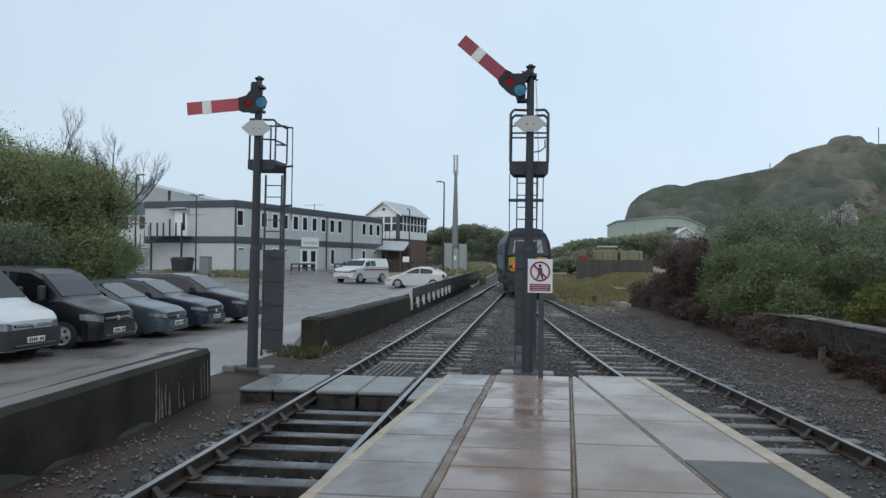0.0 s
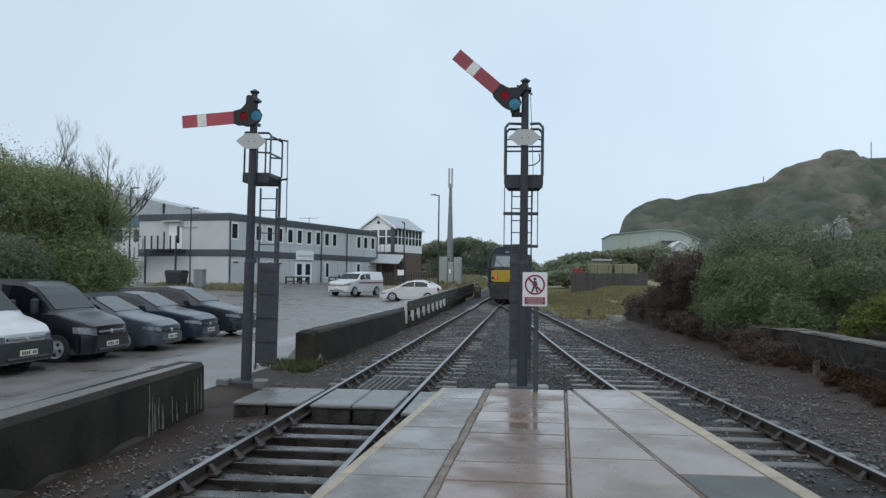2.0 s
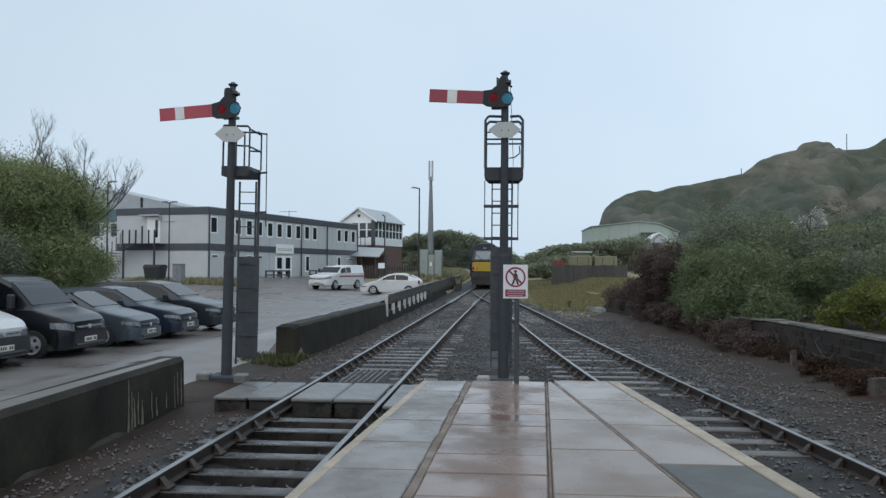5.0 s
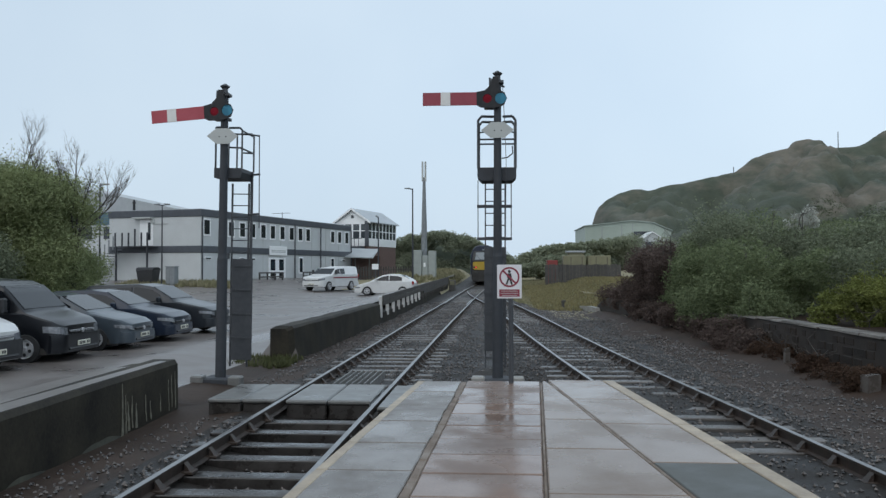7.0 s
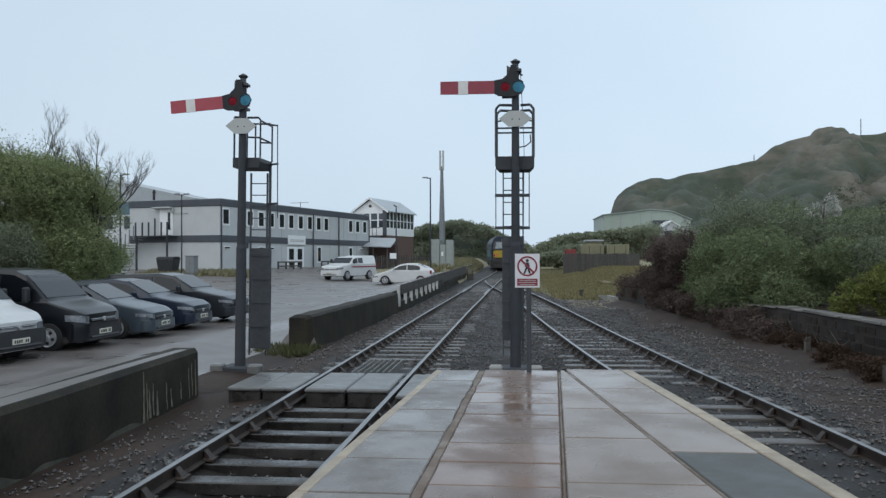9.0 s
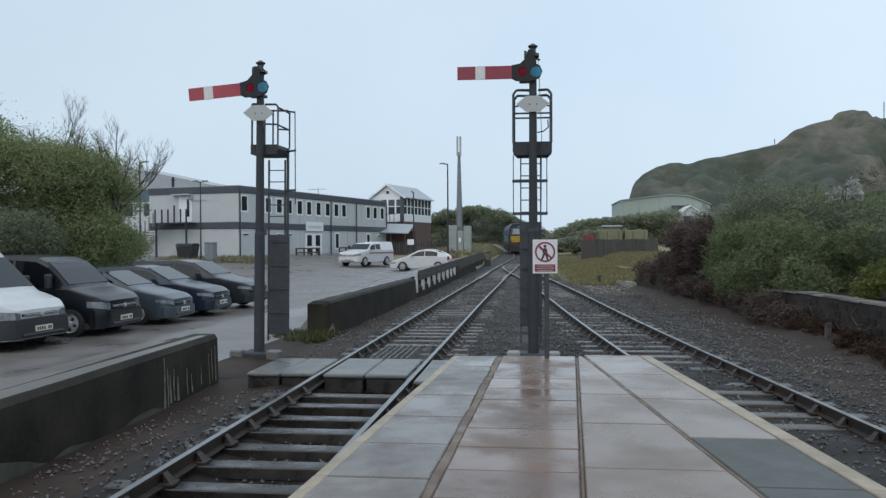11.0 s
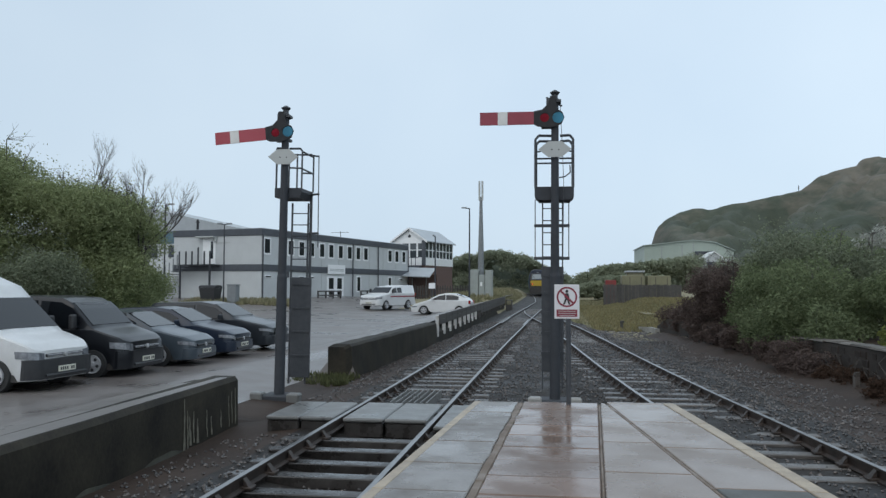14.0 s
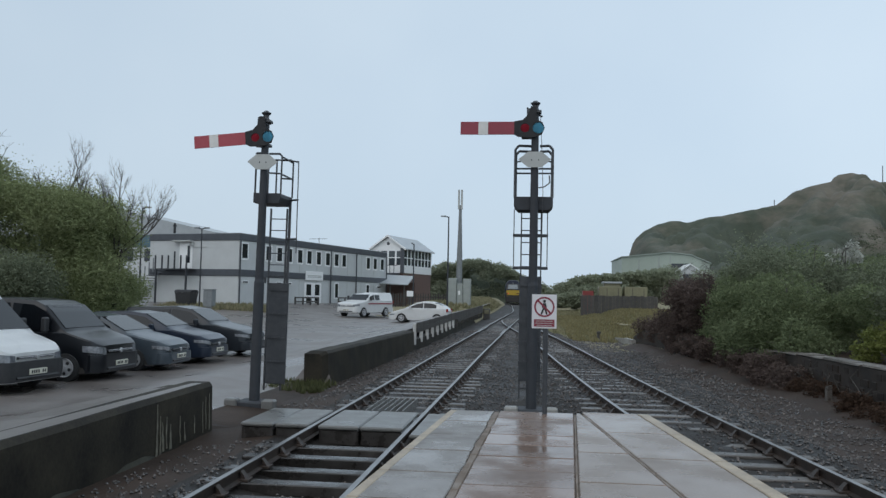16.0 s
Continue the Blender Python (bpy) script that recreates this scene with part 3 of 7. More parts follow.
# loose ballast stones
st_v, st_f = [], []
rs = np.random.RandomState(3)
shape = np.array([(0, 0, 1), (1, 0, 0.1), (0.2, 1, 0), (-1, 0.2, 0.1), (-0.2, -1, 0), (0, 0, -0.8)])
tri = ((0, 1, 2), (0, 2, 3), (0, 3, 4), (0, 4, 1), (5, 2, 1), (5, 3, 2), (5, 4, 3), (5, 1, 4))
for k in range(44000):
    y = 4.0 + 46 * rs.rand() ** 1.5
    x = rs.uniform(-5.1, 7.0)
    l1, l2 = x - line_x(T1_LINE, y), x - line_x(T2_LINE, y)
    if x < -3.9 and rs.rand() < 0.55:
        continue
    if -1.6 < x < 2.6 and y < 11.3:
        continue
    if 12.2 < y < 14.5 and x < -1.0:
        continue
    if min(abs(abs(l1) - GAUGE), abs(abs(l2) - GAUGE)) < 0.07:
        continue
    sz = rs.uniform(0.013, 0.034) * (1 + 0.02 * max(0, y - 10))
    if min(abs(l1), abs(l2)) < GAUGE and y < 16 and rs.rand() < 0.5:
        continue
    a = rs.rand() * 6.28
    rot = np.array(((math.cos(a), -math.sin(a), 0), (math.sin(a), math.cos(a), 0), (0, 0, 1)))
    pts = (shape * rs.uniform(0.6, 1.3, (6, 3)) * (sz, sz, sz * 0.8)) @ rot.T + (x, y, ground_z(x, y) + sz * 0.35)
    base = len(st_v)
    st_v.extend(pts.tolist())
    st_f.extend([(base + i, base + j, base + m) for i, j, m in tri])
me = bpy.data.meshes.new("ballast_stones")
me.from_pydata(st_v, [], st_f)
me.materials.append(STONE)
tagged(new("ballast_stones", me), "loose wet dark ballast stones between the rails", "gravel", kind="stuff")

# foot crossing at the platform end
crossing = thing("foot_crossing", "grey crossing panels laid between the rails", "crossing", kind="structure")
for x0, x1, y0, y1 in ((-4.55, -4.02, 12.5, 14.15), (-4.0, -3.47, 12.5, 14.15), (-3.30, -2.66, 12.45, 14.2), (-2.64, -1.98, 12.45, 14.2), (-1.80, -1.15, 11.9, 14.1)):
    bm = B()
    box(bm, x0, x1, y0, y1, -0.06, 0.005, 0.02)
    part("panel", bm, BOARD, crossing)
    bm = B()
    box(bm, x0 + 0.01, x1 - 0.01, y0 + 0.03, y1 - 0.03, -0.30, -0.062, 0.02)
    part("bearer", bm, OILTIMBER, crossing, "dark wet timber bearer")
grid = thing("timber_grid", "slatted timber trespass grid between the rails", "grid")
for k in range(7):
    bm = B()
    x = -2.98 + 0.11 * k
    prism(bm, [(x - 0.045, -0.2), (x + 0.045, -0.2), (x + 0.008, -0.03), (x - 0.008, -0.03)], 14.55, 16.4)
    part("slat", bm, BOARD, grid)

# ---------- platform ----------
platform = thing("platform", "wet paved station platform end with worn cream edges", "platform", kind="structure")
PZ = 0.5


def edge_l(y):
    return -1.12 - (11.1 - y) * 0.062


def edge_r(y):
    return 1.52 + (11.4 - y) * 0.108


def strip_l(y):
    return -0.52 - (11.0 - y) * 0.030 + 0.022 * noise.noise((y * 1.9, 0, 4)) + 0.012 * noise.noise((y * 6.0, 3, 4))


def strip_r(y):
    return -0.455 - (11.0 - y) * 0.030 + 0.016 * noise.noise((y * 2.3, 5, 8))


def seam(y):
    return 0.53 - (11.0 - y) * 0.043


def inner_r(y):
    return 0.66 + (10.9 - y) * 0.118


bm = B()
loft(bm, [[(edge_l(y) + 0.10, y, -0.5), (edge_r(y) - 0.10, y, -0.5), (edge_r(y) - 0.06, y, PZ - 0.07), (edge_l(y) + 0.06, y, PZ - 0.07)] for y in (-10, 0, 11.05)])
part("platform_core", bm, WALL, platform)
bm = B()
loft(bm, [[(edge_l(y) + 0.05, y, PZ - 0.07), (edge_r(y) - 0.05, y, PZ - 0.07), (edge_r(y) - 0.05, y, PZ - 0.012), (edge_l(y) + 0.05, y, PZ - 0.012)] for y in (-10, 0, 11.06)])
part("bedding", bm, GAP, platform, "brown mossy bedding between the slabs")


def slab(name, xa, xb, y0, y1, material, rs_, g=0.008, lift=0.0, tip=0.0):
    """A paving slab between two lines, with a softened rim."""
    z = PZ + lift
    bm = B()
    rings = []
    for inset, dz in ((0.0, -0.06), (0.0, -0.008), (0.008, 0.0)):
        i = g + inset
        steps = [y0 + i + (y1 - y0 - 2 * i) * q / 5 for q in range(6)]
        rings.append([(xa(v) + i, v, z + dz) for v in steps] + [(xb(v) - i, v, z + dz + tip) for v in steps[::-1]])
    loft(bm, rings)
    return part(name, bm, material, platform)


rs_ = random.Random(21)
# left coping course with its cream edge
y = 11.1
while y > -7:
    d = min(0.98 + rs_.uniform(-0.06, 0.06), 1.1)
    slab("coping_slab", lambda v: edge_l(v) + 0.085, strip_l, y - d, y, COPING, rs_, lift=rs_.uniform(-0.004, 0.004))
    slab("edge_strip", edge_l, lambda v: edge_l(v) + 0.105, y - d, y, EDGE, rs_, g=0.004, lift=0.0)
    y -= d
# worn mortar bands between the courses
for k in range(12):
    y = 11.08 - 1.5 * k
    slab("mortar_band", lambda v: strip_l(v) - 0.007 + 0.008 * noise.noise((v * 5, 1, 9)), lambda v: strip_r(v) + 0.007 + 0.008 * noise.noise((v * 5, 7, 9)), y - 1.5, y, MORTAR, rs_, g=0.003, lift=-0.003)
    slab("mortar_band", lambda v: inner_r(v) - 0.006, lambda v: inner_r(v) + 0.036, y - 1.5, y, MORTAR, rs_, g=0.002, lift=-0.004)
    slab("mortar_band", lambda v: seam(v) - 0.004, lambda v: seam(v) + 0.024, y - 1.5, y, MORTAR, rs_, g=0.002, lift=-0.005)
# two columns of slabs, and the broad smooth band
y = 11.15
while y > -7:
    d = 0.625
    slab("paving_slab", strip_r, seam, y - d, y, SLAB, rs_, lift=rs_.uniform(-0.003, 0.003), tip=rs_.uniform(-0.003, 0.003))
    y -= d
y = 11.2
for d in (1.3, 1.5, 1.35, 1.4, 1.6, 1.5, 1.6, 1.5, 1.5, 1.5, 1.5, 1.5):
    slab("broad_slab", lambda v: seam(v) + 0.02, inner_r, y - d, y, SMOOTH, rs_, lift=rs_.uniform(-0.002, 0.002))
    y -= d
y = 11.3
for k, d in enumerate((1.6, 1.5, 1.6, 1.3, 1.3, 1.4, 1.5, 1.5, 1.5, 1.5, 1.5, 1.5)):
    slab("coping_slab", lambda v: inner_r(v) + 0.03, lambda v: edge_r(v) - 0.155, y - d, y, SMOOTH if y - d > 6.0 else DARKPATCH, rs_)
    slab("edge_strip", lambda v: edge_r(v) - 0.150, edge_r, y - d, y, EDGE, rs_, g=0.004)
    y -= d

# ---------- wall beyond the main line ----------
wall = thing("wall_right", "low old dark masonry platform wall with worn coping, overgrown", "wall", kind="structure")
rs_ = random.Random(8)


def right_wall_x(y):
    return float(np.interp(y, (-6, 10, 18, 24, 30, 38, 43.6), (8.1, 7.55, 7.3, 6.9, 6.25, 5.55, 5.1)))


def right_wall_top(y):
    return float(np.interp(y, (-6, 22, 26, 41.5, 43.6), (0.62, 0.62, 0.52, 0.50, 0.05)))


bm = B()
loft(bm, [[(right_wall_x(y) + 0.05 * noise.noise((y, 1, 1)), y, -0.6), (right_wall_x(y) + 0.75, y, -0.6), (right_wall_x(y) + 0.75, y, right_wall_top(y)),
           (right_wall_x(y) + 0.02 * noise.noise((y, 3, 1)), y, right_wall_top(y) + 0.02 * noise.noise((y, 5, 5)))] for y in [-6, 0, 5] + [6 + 0.8 * k for k in range(48)]])
part("wall_body", bm, BROWNWALL, wall)
y = 6.0
while y < 27:
    d = rs_.uniform(0.7, 1.3)
    z = right_wall_top(y)
    jit, tilt, over = rs_.uniform(-0.015, 0.012), rs_.uniform(-0.012, 0.012), rs_.uniform(0.0, 0.07)
    bm = B()
    loft(bm, [[(a - over, b, z + 0.022), (a + 0.42, b, z + 0.022), (a + 0.40, b, z + 0.07 + jit), (a - over + 0.02, b, z + 0.062 + jit + t_)]
              for a, b, t_ in ((right_wall_x(y), y + 0.012, tilt), (right_wall_x(y + d), y + d - 0.012, -tilt))])
    part("coping_stone", bm, OLDCOPING, wall, "worn mossy coping stone")
    y += d
for course, h in enumerate((-0.42, -0.22, -0.02, 0.18, 0.38)):
    y = 7.0 + 0.2 * (course % 2)
    while y < 26:
        d = rs_.uniform(0.28, 0.62)
        if rs_.random() < 0.86:
            x = right_wall_x(y)
            bm = B()
            box(bm, x - rs_.uniform(0.004, 0.03), x + 0.1, y + 0.006, y + d - 0.006, h + rs_.uniform(0.002, 0.02), h + rs_.uniform(0.17, 0.196), 0.02)
            part("stone", bm, PITCHWALL, wall)
        y += d
# stumps left standing beside the main line
for x, y, w, h in ((6.64, 15.3, 0.13, 0.48), (6.6, 19.5, 0.06, 0.55)):
    st = thing("timber_stump", "weathered dark timber stump beside the line", "post", pose(x, y, -0.36, 1.5, 1.0, 12))
    bm = B()
    loft(bm, [[(-w, -w, 0), (w, -w, 0), (w, w, 0), (-w, w, 0)], [(-w * 0.97, -w * 0.95, h - 0.03), (w * 0.96, -w * 0.97, h), (w * 0.95, w * 0.96, h - 0.02), (-w * 0.95, w * 0.97, h - 0.05)]])
    bmesh.ops.bevel(bm, geom=list(bm.edges), offset=0.012, segments=2, affect="EDGES")
    part("stump", bm, TIMBER, st)
STAKE = thing("marker_stake", "short dark timber marker stake in the grass edge", "stake", pose(3.5, 46.0, -0.25, 2, -3, 20))
bm = B()
loft(bm, [[(-0.07, -0.06, 0), (0.07, -0.06, 0), (0.07, 0.06, 0), (-0.07, 0.06, 0)], [(-0.06, -0.055, 0.42), (0.06, -0.055, 0.46), (0.06, 0.055, 0.47), (-0.06, 0.055, 0.43)]])
part("shaft", bm, FENCEDARK, STAKE)
bm = B()
box(bm, -0.13, 0.13, -0.085, -0.062, 0.34, 0.45, 0.01)
part("board", bm, FENCEDARK, STAKE)
kerb = thing("old_kerb", "broken pale concrete kerb at the wall's ramped end", "kerb", kind="structure")
for k in range(2):
    bm = B()
    loft(bm, [[(x - 0.12, y, -0.5), (x + 0.12, y, -0.5), (x + 0.11, y, h), (x - 0.11, y, h + 0.01)] for x, y, h in ((4.98 - 0.27 * k, 42.4 + 1.55 * k, -0.04), (4.73 - 0.27 * k, 43.85 + 1.55 * k, -0.02 - 0.06 * k))])
    part("kerb_stone", bm, CONC, kerb)


def bank_z(x, y):
    wx = right_wall_x(min(y, 43.6)) + 0.1
    behind = sm(wx, wx + 0.6, x) * (1 - sm(41.5, 45, y)) + sm(5.2, 9, x) * sm(41.5, 45, y)
    spoil = 0.22 * sm(wx - 1.6, wx - 0.2, x) * (1 - sm(wx - 0.2, wx + 0.1, x)) * sm(8, 13, y) * (1 - sm(40, 43, y))
    return -0.33 + 0.86 * behind + spoil + rise(y) + 1.6 * sm(12, 40, x) + 0.06 * noise.noise((x, y, 0)) + 0.05 * noise.noise((x * 2.7, y * 2.7, 4))


bank = grid_mesh("bank", [4.2 + 0.3 * i for i in range(19)] + [11, 13, 16, 22, 40, 80], [-8 + 0.8 * i for i in range(70)] + [50 + 2 * i for i in range(50)], bank_z, EARTH)
bank.data.materials.append(STRAW)
for p in bank.data.polygons:
    if p.center.y > 41 + 1.5 * noise.noise((p.center.x, p.center.y, 3)):
        p.material_index = 1
tagged(bank, "wet brown earth bank under the bushes", "bank", kind="structure")

# ---------- semaphore signals ----------


def arm_mesh(signal, length, band, red):
    """Arm with its spectacle plate; the pivot is the origin, the arm points to -x."""
    bm = B()
    prism(bm, [(-length, -0.50), (-0.34, -0.50), (-0.34, -0.245), (-length, -0.245)], -0.012, 0.012)
    arm = part("signal_arm", bm, red, signal, "red semaphore arm with a white band")
    bm = B()
    prism(bm, [(-band, -0.502), (-band + 0.19, -0.502), (-band + 0.19, -0.243), (-band, -0.243)], -0.017, 0.017)
    part("white_band", bm, WHITE, arm, "white painted band")
    bm = B()
    outline = [(-0.38, -0.50), (-0.30, -0.545), (-0.08, -0.56), (0.02, -0.55), (0.16, -0.50), (0.215, -0.37), (0.17, -0.26), (0.06, -0.20), (0.05, 0.05), (-0.06, 0.06),
               (-0.10, -0.10), (-0.22, -0.21), (-0.38, -0.24)]
    edges = []
    for loop in (outline, *[[(cx_ + rad_ * math.cos(2 * math.pi * k / 18), -0.37 + rad_ * math.sin(2 * math.pi * k / 18)) for k in range(18)] for cx_, rad_ in ((-0.17, 0.088), (0.09, 0.112))]):
        vs = [bm.verts.new((x, -0.02, z)) for x, z in loop]
        edges += [bm.edges.new((vs[k], vs[(k + 1) % len(vs)])) for k in range(len(vs))]
    bmesh.ops.triangle_fill(bm, edges=edges, use_beauty=True)
    made = bmesh.ops.extrude_face_region(bm, geom=list(bm.faces))
    bmesh.ops.translate(bm, verts=[v for v in made["geom"] if isinstance(v, bmesh.types.BMVert)], vec=(0, 0.035, 0))
    part("spectacle_plate", bm, CASTBLACK, arm, "black cast spectacle plate")
    for x, rr, m, lab in ((-0.17, 0.094, REDLENS, "red glass lens"), (0.09, 0.118, BLUELENS, "blue-green glass lens")):
        bm = B()
        lathe(bm, [(0.002, -0.012), (rr * 0.7, -0.010), (rr, -0.004), (rr, 0.004), (rr * 0.7, 0.0), (0.002, 0.0)], (x, 0, -0.37), "Y", 20)
        part("lens", bm, m, arm, lab, True)
    return arm


def finial_and_post(signal, top, plate_drop=1.19):
    bm = B()
    rod(bm, (0, 0, -0.3), (0, 0, 2.35), 0.108, 0.102, 12)
    rod(bm, (0, 0, 2.35), (0, 0, 2.42), 0.102, 0.088, 12, False)
    rod(bm, (0, 0, 2.40), (0, 0, top - 0.20), 0.088, 0.072, 12)
    part("post", bm, IRON2, signal, "dark grey tubular steel post", True)
    bm = B()
    lathe(bm, [(0.072, 0), (0.075, 0.02), (0.058, 0.05), (0.06, 0.10), (0.095, 0.14), (0.10, 0.155), (0.06, 0.175), (0.03, 0.20)], (0, 0, top - 0.20), "Z", 14)
    part("finial", bm, IRON, signal)
    bm = B()
    box(bm, -0.17, -0.05, -0.06, 0.06, top - 0.36, top - 0.16, 0.02)
    box(bm, -0.14, 0.12, -0.10, 0.10, top - 0.26, top - 0.20, 0.01)
    rod(bm, (-0.17, 0, top - 0.14), (0.1, 0, top - 0.28), 0.018)
    part("pivot_bracket", bm, IRON, signal)
    bm = B()
    lathe(bm, [(0.05, -0.12), (0.10, -0.10), (0.105, 0.10), (0.05, 0.13)], (-0.20, 0.19, top - 0.57), "Y", 12)
    box(bm, -0.27, 0.06, 0.06, 0.28, top - 0.72, top - 0.66, 0.01)
    part("lamp_case", bm, IRON, signal, "black signal lamp case")
    bm = B()
    zc = top - plate_drop
    prism(bm, [(-0.32, zc), (-0.13, zc + 0.155), (0.13, zc + 0.155), (0.32, zc), (0.13, zc - 0.155), (-0.13, zc - 0.155)], -0.125, -0.105)
    plate = part("diamond_plate", bm, GREYPLATE, signal, "pale grey six-sided track circuit plate")
    for x in (-0.06, 0.075):
        bm = B()
        rod(bm, (x, -0.132, zc - 0.01), (x, -0.122, zc - 0.01), 0.014)
        part("bolt", bm, IRON, plate)


def ladder(signal, x0, x1, y, z0, z1, lean=0.0):
    for x in (x0, x1):
        bm = B()
        box(bm, x - 0.013, x + 0.013, y - 0.03, y + 0.03, z0, z1)
        part("ladder_stringer", bm, IRON, signal)
    z = z0 + 0.2
    while z < z1 - 0.05:
        bm = B()
        rod(bm, (x0, y, z), (x1, y, z), 0.011, seg=6)
        part("ladder_rung", bm, IRON, signal)
        z += 0.245


def rail_loop(signal, pts, r=0.022, name="guard_rail"):
    bm = B()
    for p, q in zip(pts, pts[1:]):
        rod(bm, p, q, r, seg=6)
    part(name, bm, IRON, signal)


def signal_base(signal, block, words):
    bm = B()
    box(bm, -0.30, 0.30, -0.30, 0.30, -0.25, -0.02, 0.03)
    part("base_plate", bm, IRON2, signal)
    for x in (-0.38, 0.38):
        bm = B()
        box(bm, x - 0.13, x + 0.13, -0.34, -0.08, -0.25, 0.03, 0.03)
        part("footing", bm, block, signal, words)


# starting signal at the platform end
SIG_R = thing("semaphore_signal", "tall grey semaphore signal with red arm beside the platform end", "railway signal", pose(-0.05, 16.15, -0.1, 0, 0.15, 0))
finial_and_post(SIG_R, 6.02)
ARM_R = arm_mesh(SIG_R, 1.44, 1.085, RED)
ARM_R.matrix_basis = pose(-0.03, -0.13, 5.82)
signal_base(SIG_R, CONC, "pale concrete footing block")
ladder(SIG_R, -0.25, 0.15, 0.55, 0.1, 4.15)
bm = B()
prism(bm, [(-0.40, 4.12), (0.37, 4.12), (0.37, 3.94), (0.29, 3.86), (-0.32, 3.86), (-0.40, 3.94)], 0.08, 0.75)
part("gallery", bm, IRON2, SIG_R, "dark steel maintenance gallery")
for y in (0.1, 0.72):
    rail_loop(SIG_R, [(-0.385, y, 4.1), (-0.385, y, 5.06), (-0.32, y, 5.14), (-0.06, y, 5.13)], 0.026)
    rail_loop(SIG_R, [(0.355, y, 4.1), (0.355, y, 5.06), (0.29, y, 5.14), (0.10, y, 5.13)], 0.026)
    rail_loop(SIG_R, [(-0.385, y, 4.68), (-0.06, y, 4.68)], 0.018)
    rail_loop(SIG_R, [(0.08, y, 4.68), (0.355, y, 4.68)], 0.018)
for x in (-0.385, 0.355):
    rail_loop(SIG_R, [(x, 0.1, 5.06), (x, 0.72, 5.06)], 0.02)
    rail_loop(SIG_R, [(x, 0.1, 4.9), (x, 0.4, 4.86), (0.12 if x > 0 else -0.10, 0.1, 4.86)], 0.016)
for x in (-0.41, 0.28):
    rail_loop(SIG_R, [(x, 0.95, 2.72), (x, 0.9, 3.95)], 0.010, "guard_rod")
for z in (3.38, 2.72):
    bm = B()
    box(bm, -0.42, 0.29, 0.50, 0.58, z - 0.03, z + 0.03, 0.005)
    part("ladder_bracket", bm, IRON, SIG_R)
    for x in (-0.41, 0.28):
        rail_loop(SIG_R, [(x, 0.55, z), (x, 0.95, z)], 0.012, "guard_rod")
bm = B()
box(bm, -0.27, 0.17, 0.47, 0.51, 0.45, 2.55, 0.01)
for z in (0.8, 1.2, 1.6, 2.0, 2.35):
    box(bm, -0.28, 0.18, 0.445, 0.47, z, z + 0.05)
part("climbing_guard", bm, IRON, SIG_R, "dark sheet steel climbing guard on the ladder")
rail_loop(SIG_R, [(0.10, -0.02, 5.72), (0.14, 0.02, 5.0), (0.17, 0.05, 4.2), (0.14, 0.02, 1.0), (0.12, 0.0, 0.1)], 0.006, "operating_wire")
rail_loop(SIG_R, [(0.08, 0.1, 4.30), (0.2, 0.1, 4.32), (0.30, 0.1, 4.4), (0.29, 0.1, 4.55)], 0.012, "cable")
bm = B()
rod(bm, (0.05, 0, 5.74), (0.14, 0, 5.70), 0.02)
part("wire_pulley", bm, IRON, SIG_R)

# second signal beyond the bay line
SIG_L = thing("semaphore_signal", "tall dark semaphore signal with a faded red arm at danger", "railway signal", pose(-5.62, 16.2, -0.13, 0, 0.7, 0))
finial_and_post(SIG_L, 5.90, 1.08)
ARM_L = arm_mesh(SIG_L, 1.47, 1.145, PINK)
ARM_L.matrix_basis = pose(-0.03, -0.13, 5.70, 0, -5.2, 0)
signal_base(SIG_L, BOARD, "grimy concrete footing block")
ladder(SIG_L, -0.06, 0.295, 0.75, 0.1, 3.95)
bm = B()
prism(bm, [(-0.22, 4.20), (0.34, 4.20), (0.36, 4.12), (0.32, 4.00), (-0.22, 4.00)], 0.05, 0.85)
part("gallery", bm, IRON2, SIG_L, "dark steel maintenance gallery")
for y in (0.08, 0.88):
    rail_loop(SIG_L, [(0.07, y, 5.02), (0.30, y, 5.02), (0.345, y, 4.97)], 0.022)
    rail_loop(SIG_L, [(0.09, y, 4.62), (0.345, y, 4.61)], 0.018)
for z in (4.96, 4.6):
    rail_loop(SIG_L, [(0.345, 0.08, z), (0.345, 0.88, z)], 0.02)
rail_loop(SIG_L, [(-0.20, 0.08, 4.2), (-0.20, 0.08, 5.03), (-0.07, 0.08, 5.03)], 0.022)
rail_loop(SIG_L, [(-0.20, 0.88, 4.2), (-0.20, 0.88, 5.03), (0.07, 0.88, 5.02)], 0.018)
for x, y, zt in ((0.345, 0.08, 4.97), (0.345, 0.88, 4.97), (-0.02, 0.88, 5.02)):
    rail_loop(SIG_L, [(x, y, 4.2), (x, y, zt)], 0.02, "guard_post")
rail_loop(SIG_L, [(0.345, 0.48, 4.95), (0.56, 0.55, 4.93)], 0.018)
rail_loop(SIG_L, [(0.56, 0.55, 4.95), (0.57, 0.58, 3.0)], 0.012, "guard_rod")
for z in (4.13, 3.30):
    rail_loop(SIG_L, [(0.30, 0.75, z), (0.57, 0.57, z)], 0.022, "ladder_bracket")
bm = B()
box(bm, 0.325, 0.375, 0.73, 0.79, 1.0, 4.2, 0.01)
part("ladder_post", bm, IRON, SIG_L)
bm = B()
box(bm, 0.0, 0.43, 0.60, 0.66, 0.25, 2.36, 0.01)
for z in (0.7, 1.2, 1.7, 2.2):
    box(bm, -0.01, 0.44, 0.575, 0.60, z, z + 0.03)
part("climbing_guard", bm, IRON, SIG_L, "dark sheet steel climbing guard on the ladder")
bm = B()
box(bm, -0.12, -0.04, 0.5, 0.58, 2.35, 2.48, 0.01)
part("wire_pulley", bm, IRON, SIG_L)

